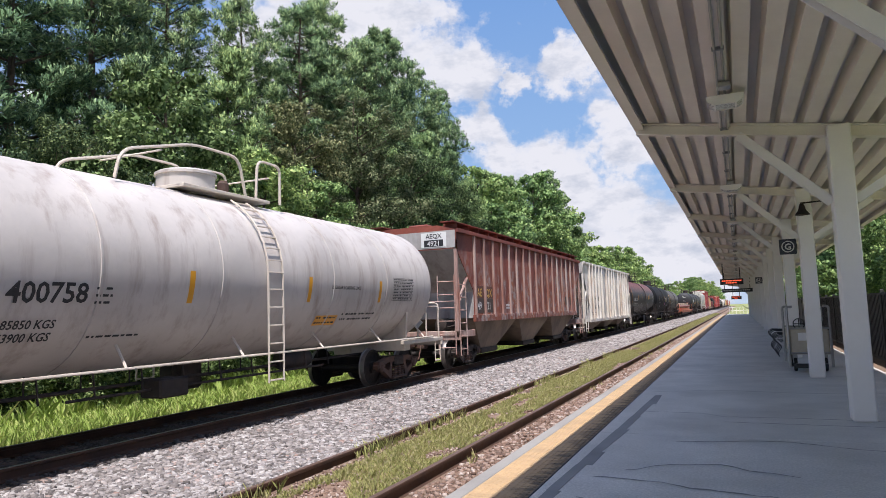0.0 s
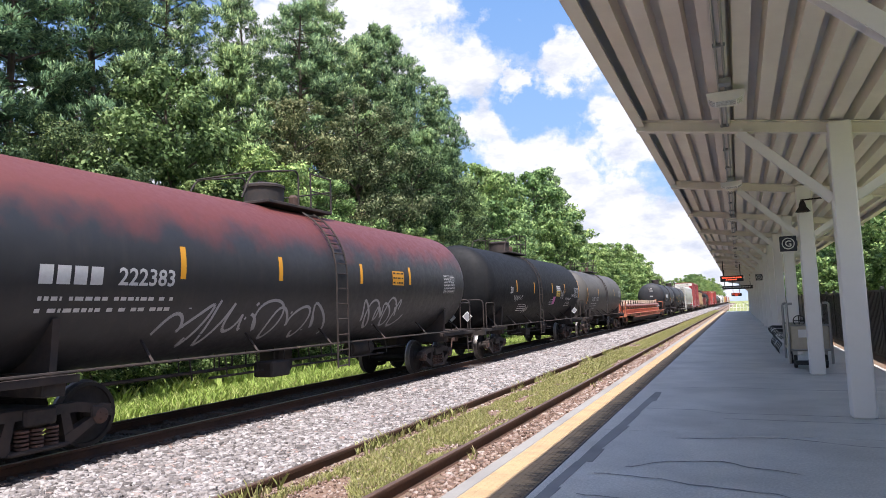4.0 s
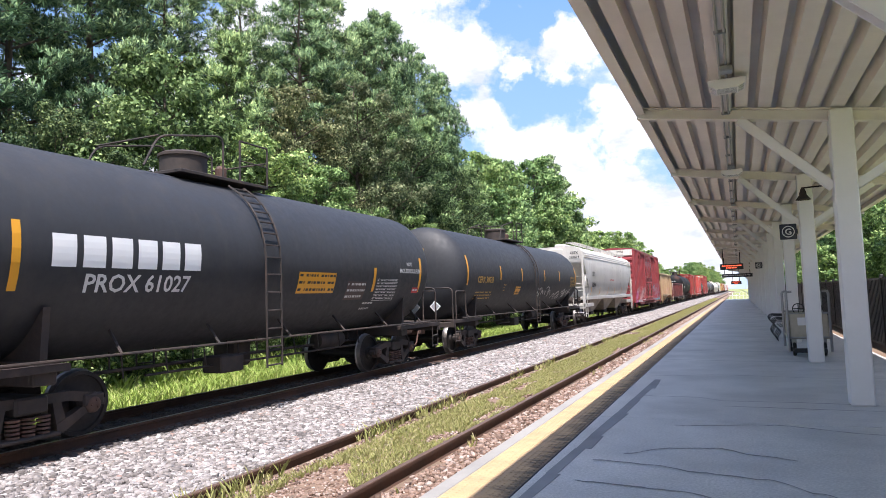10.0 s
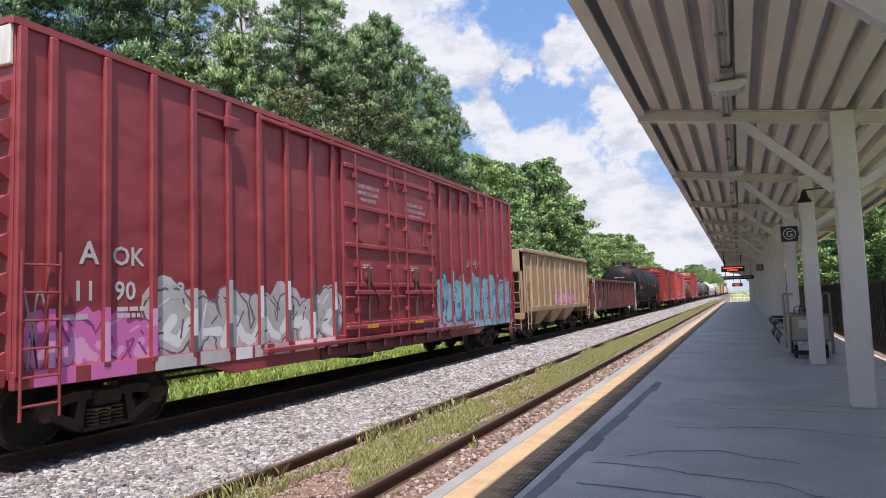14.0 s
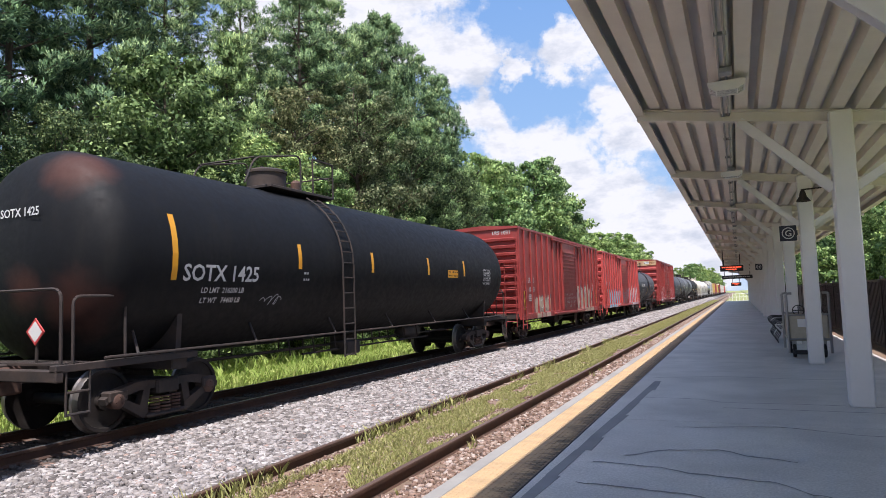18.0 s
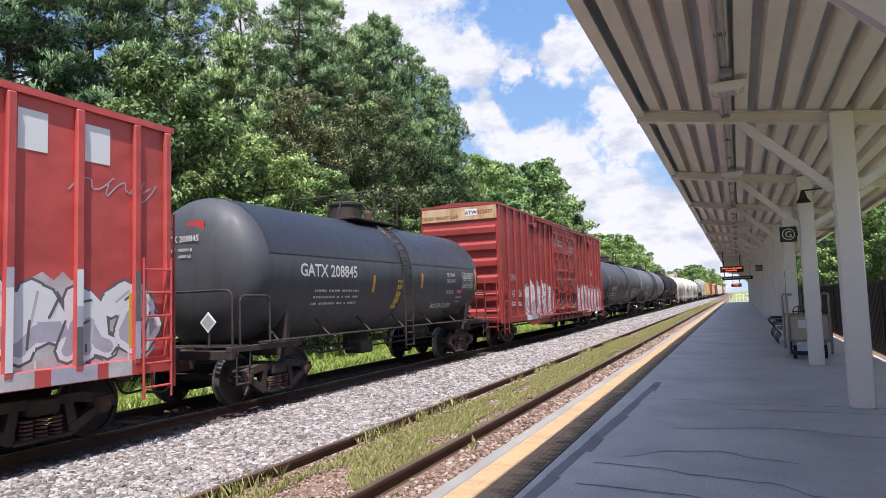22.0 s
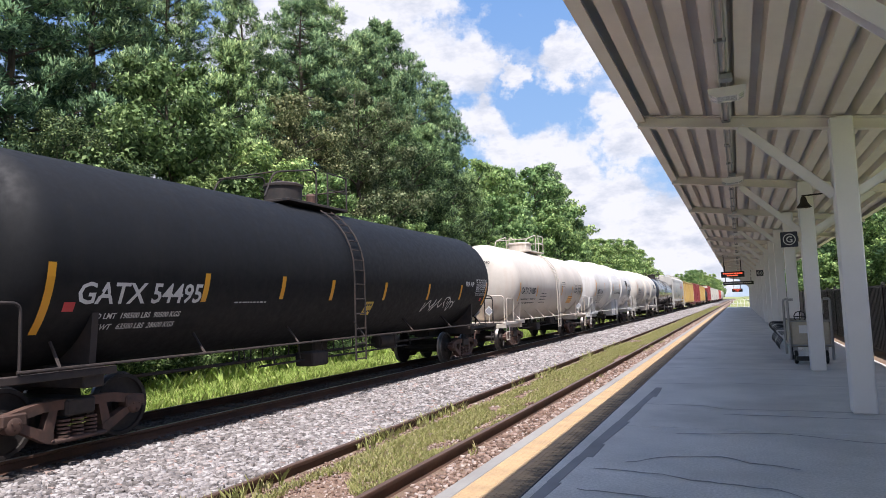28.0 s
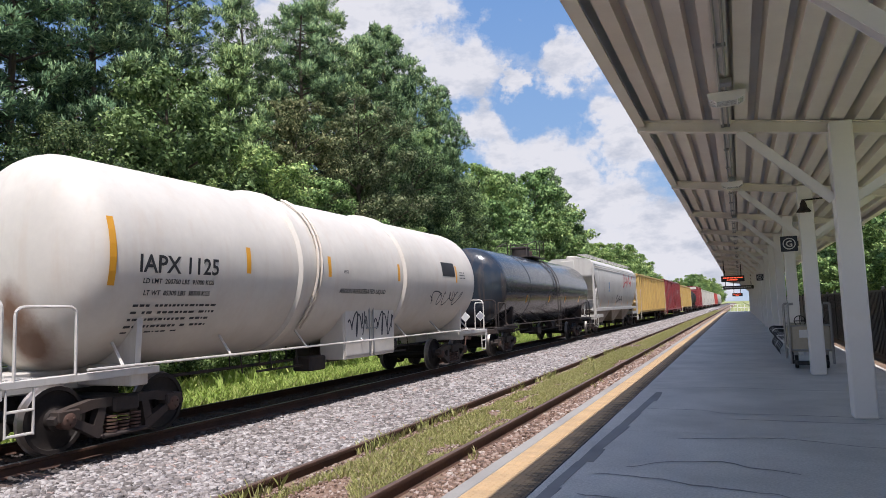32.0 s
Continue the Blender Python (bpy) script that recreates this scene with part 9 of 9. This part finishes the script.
def conduit():
    t = thing("conduit", "grey cable channel with conduits under the canopy", "conduit")
    part("channel", Shape().extrude([(-0.085, 4.22), (0.06, 4.22), (0.06, 4.26), (0.05, 4.26), (0.05, 4.235), (-0.075, 4.235), (-0.075, 4.26), (-0.085, 4.26)], -18, PLAT_END - 5), M["deck"], t, "painted channel")
    for x in (-0.05, 0.02):
        part("pipe", Shape().rod((x, -18, 4.20), (x, PLAT_END - 5, 4.20), 0.014, 8), M["galv"], t, "grey conduit")
    y = 2.0
    while y < 60:
        part("clamp", Shape().box(-0.075, 0.045, y, y + 0.03, 4.18, 4.222, 0.004), M["galv"], t)
        y += 1.7


conduit()


def fence():
    t = thing("fence", "tall black metal privacy fence with posts beside the platform", "fence")
    y = -6.0
    k = 0
    while y < 118:
        if y > -6.5:
            part("post", Shape().box(3.37, 3.45, y - 0.04, y + 0.04, -0.08, 1.86, 0.006), M["black_steel"], t)
            part("panel", Shape().box(3.40, 3.418, y + 0.05, y + 2.35, 0.02, 1.74), M["black_steel"], t, "black screening panel")
            part("rail", Shape().box(3.385, 3.435, y, y + 2.4, 1.72, 1.78), M["black_steel"], t)
            part("rail", Shape().box(3.385, 3.435, y, y + 2.4, 0.0, 0.06), M["black_steel"], t)
            for j in range(1, 12):
                part("picket", Shape().box(3.39, 3.399, y + j * 0.2 - 0.01, y + j * 0.2 + 0.01, 0.06, 1.72), M["black_steel"], t) if y < 40 else None
        y += 2.4
        k += 1


fence()
strip("fence_margin", [(2.86, -0.02), (3.1, -0.03), (3.4, -0.02), (3.9, -0.03)], -20.0, 118.0, M["dirt"], "brown soil margin along the fence")


def baggage_cart():
    t = thing("baggage_cart", "beige four-wheeled baggage cart with upright pipe ends", "cart")
    x0, x1, y0, y1 = 1.0, 1.86, 17.4, 19.2
    part("bed", Shape().box(x0, x1, y0 + 0.1, y1 - 0.1, 0.40, 0.46, 0.01), M["cart_beige"], t)
    for y in (y0 + 0.06, y1 - 0.1):
        part("end_panel", Shape().box(x0 + 0.05, x1 - 0.05, y, y + 0.03, 0.46, 1.0, 0.008), M["cart_beige"], t, "beige end panel")
        fr = Shape().arc_pipe([(x0, y, 0.12), (x0, y, 1.5), (x0 + 0.12, y, 1.5)], 0.03, 0.05).arc_pipe([(x1, y, 0.12), (x1, y, 1.5), (x1 - 0.12, y, 1.5)], 0.03, 0.05)
        fr.rod((x0, y, 1.0), (x1, y, 1.0), 0.022, 8).rod((x0, y, 0.44), (x1, y, 0.44), 0.022, 8)
        part("end_frame", fr, M["galv"], t, "grey upright pipe frame")
    for x in (x0 + 0.04, x1 - 0.04):
        part("side_panel", Shape().box(x - 0.012, x + 0.012, y0 + 0.1, y1 - 0.1, 0.46, 0.95, 0.006), M["cart_beige"], t, "beige side panel")
    for x in (x0 + 0.12, x1 - 0.12):
        for y in (y0 + 0.3, y1 - 0.3):
            part("wheel", Shape().lathe([(0.05, x - 0.03), (0.15, x - 0.035), (0.16, x), (0.15, x + 0.035), (0.05, x + 0.03)], 20, "x", Matrix.Translation((0, y, 0.16))), M["tyre"], t, "black rubber wheel", smooth=True)
            part("fork", Shape().box(x - 0.05, x + 0.05, y - 0.03, y + 0.03, 0.2, 0.41), M["galv"], t)
    part("tow_bar", Shape().box(x0 + 0.1, x1 - 0.1, y0 - 0.05, y0 + 0.05, 0.10, 0.2, 0.01), M["black_steel"], t, "dark bumper bar")
    part("notice", Shape().box(x0 + 0.2, x0 + 0.48, y0 + 0.052, y0 + 0.058, 0.72, 0.9), M["gate_white"], t, "white notice")
    for x, c in ((x0 + 0.25, "black_steel"), (x0 + 0.62, "black_steel")):
        s = Shape().lathe([(0.11, -0.012), (0.13, -0.012), (0.13, 0.012), (0.11, 0.012)], 20, "y", Matrix.Translation((x, y0 + 0.25, 1.1)), close=False)
        s.rod((x - 0.11, y0 + 0.25, 1.1), (x + 0.11, y0 + 0.25, 1.1), 0.012, 6).rod((x, y0 + 0.25, 0.95), (x, y0 + 0.25, 1.21), 0.012, 6)
        part("hand_wheel", s, M["black_steel"], t, "small dark wheel on the cart")


M["cart_beige"] = surface("cart_beige_paint", (0.5, 0.45, 0.35), (0.42, 0.37, 0.28), 0.6, fine=12, bumps=0.08)
M["tyre"] = plain("rubber", (0.02, 0.02, 0.02), 0.8)
baggage_cart()


def bench(y):
    t = thing("bench", "black metal bench with curled armrests", "bench", "platform benches")
    x0, x1 = 1.0, 1.62
    for yy in (y, y + 0.62, y + 1.24, y + 1.86):
        s = Shape()
        pts = [(x0, yy, 0.0), (x0 - 0.02, yy, 0.12), (x0 + 0.1, yy, 0.3), (x0 - 0.03, yy, 0.42), (x0 - 0.1, yy, 0.56), (x0 + 0.02, yy, 0.66), (x0 + 0.2, yy, 0.65), (x1 - 0.05, yy, 0.64)]
        s.arc_pipe(pts, 0.014, 0.06)
        s.arc_pipe([(x1 - 0.1, yy, 0.0), (x1 - 0.12, yy, 0.4), (x1, yy, 0.92)], 0.022, 0.08)
        part("armrest", s, M["black_steel"], t, "curled black armrest")
    for k in range(6):
        x = x0 + 0.06 + k * 0.075
        part("slat", Shape().box(x, x + 0.05, y - 0.02, y + 1.88, 0.42, 0.445, 0.006), M["black_steel"], t)
    for k in range(5):
        z = 0.52 + k * 0.08
        part("slat", Shape().box(x1 - 0.1 + k * 0.02, x1 - 0.08 + k * 0.02, y - 0.02, y + 1.88, z, z + 0.05, 0.006), M["black_steel"], t)


bench(22.4)
bench(25.4)


def horn_speaker():
    t = thing("horn_speaker", "dark horn loudspeaker on a bracket by a column", "loudspeaker")
    part("horn", Shape().lathe([(0.04, 3.68), (0.06, 3.62), (0.075, 3.55), (0.14, 3.46), (0.15, 3.45), (0.1, 3.47)], 18, "z", Matrix.Translation((1.37, 15.9, 0))), M["steel_dark"], t, "dark metal horn", smooth=True)
    part("arm", Shape().rod((1.37, 15.9, 3.66), (1.37, 16.06, 3.72), 0.02, 8).rod((1.37, 15.9, 3.70), (1.95, 15.9, 3.72), 0.016, 8), M["steel_dark"], t)


horn_speaker()


def cracks():
    rnd = random.Random(31)
    lines = [[(-1.6, 10.85), (-0.7, 10.83), (-0.25, 10.55), (0.7, 10.58), (2.8, 10.4)], [(-0.3, 10.08), (1.2, 10.05), (2.2, 10.0)], [(-1.4, 6.62), (-0.85, 6.56), (-0.43, 6.4), (0.13, 6.32), (0.5, 6.0), (0.95, 5.4)],
             [(-1.15, 6.95), (-0.75, 7.3), (-0.29, 7.42), (0.05, 7.2), (0.5, 7.05)], [(-1.4, 5.85), (-0.6, 5.78), (0.1, 5.5)], [(-1.65, 13.4), (-0.4, 13.7), (1.1, 13.45), (2.7, 13.6)], [(-1.6, 16.6), (0.2, 16.3), (2.6, 16.5)],
             [(-0.8, 8.55), (0.3, 8.8), (1.3, 8.5), (2.6, 8.7)], [(-1.5, 19.1), (0.6, 18.8), (2.5, 19.0)]]
    for k, line in enumerate(lines):
        s = Shape()
        pts = []
        for (xa, ya), (xb, yb) in zip(line, line[1:]):
            n = max(int(math.hypot(xb - xa, yb - ya) / 0.08), 2)
            for i in range(n):
                t = i / n
                e = t * t * (3 - 2 * t)
                pts.append((xa + (xb - xa) * t, ya + (yb - ya) * e + 0.03 * noise.noise(Vector((xa + t * 9, k * 3.7, 0))), rnd.uniform(0.008, 0.02)))
        for (xa, ya, wa), (xb, yb, wb) in zip(pts, pts[1:]):
            s.add([(xa, ya - wa, 0.004), (xb, yb - wb, 0.004), (xb, yb + wb, 0.004), (xa, ya + wa, 0.004)], [(0, 1, 2, 3)])
        tagged(part("platform_crack", s, M["crack"]), "dark winding crack sealed in the platform", "crack", "platform cracks")
    y = 4.6
    while y < 12.5:
        b = y + rnd.uniform(0.5, 1.6)
        xa = -1.74 + (y - 4.6) * 0.028
        edge = [(xa + rnd.uniform(-0.01, 0.01), y), (xa + 0.15 + rnd.uniform(-0.05, 0.03), y), (xa + 0.15 + (b - y) * 0.028 + rnd.uniform(-0.05, 0.03), b), (xa + (b - y) * 0.028, b)]
        tagged(part("platform_patch", Shape().add([(x, q, 0.0035) for x, q in edge] + [(x, q, 0.0005) for x, q in edge], [(0, 1, 2, 3), (0, 4, 5, 1), (1, 5, 6, 2), (2, 6, 7, 3), (3, 7, 4, 0)]), M["crack_patch"]), "dark worn patch strip on the platform", "patch", "platform cracks")
        y = b


M["crack"] = surface("crack_filler", (0.2, 0.2, 0.2), (0.3, 0.3, 0.3), 0.8, fine=20, bumps=0)
M["crack_patch"] = surface("dark_patch_strip", (0.2, 0.2, 0.205), (0.3, 0.3, 0.305), 0.8, fine=12, bumps=0.05)
cracks()


def litter():
    s = Shape()
    rnd = random.Random(4)
    s.lathe([(0.02, 0), (0.09, 0.015), (0.11, 0.05), (0.07, 0.075), (0.01, 0.08)], 9, "z")
    me = s.mesh("paper_litter")
    for v in me.vertices:
        v.co += Vector((rnd.uniform(-0.02, 0.02), rnd.uniform(-0.02, 0.02), rnd.uniform(-0.01, 0.01)))
    ob = part("paper_litter", me, M["gate_white"], m=pose(-4.5, 5.15, -0.34))
    tagged(ob, "crumpled white paper lying between the rails", "litter")


litter()


def end_railing():
    t = thing("end_railing", "white railing across the far platform end", "railing")
    y = PLAT_END - 0.4
    for k in range(9):
        x = -1.4 + k * 0.5
        part("post", Shape().rod((x, y, 0), (x, y, 1.05), 0.025, 8), M["white_paint"], t)
    for z in (0.55, 1.05):
        part("bar", Shape().rod((-1.4, y, z), (2.6, y, z), 0.025, 8), M["white_paint"], t)


end_railing()


motions()
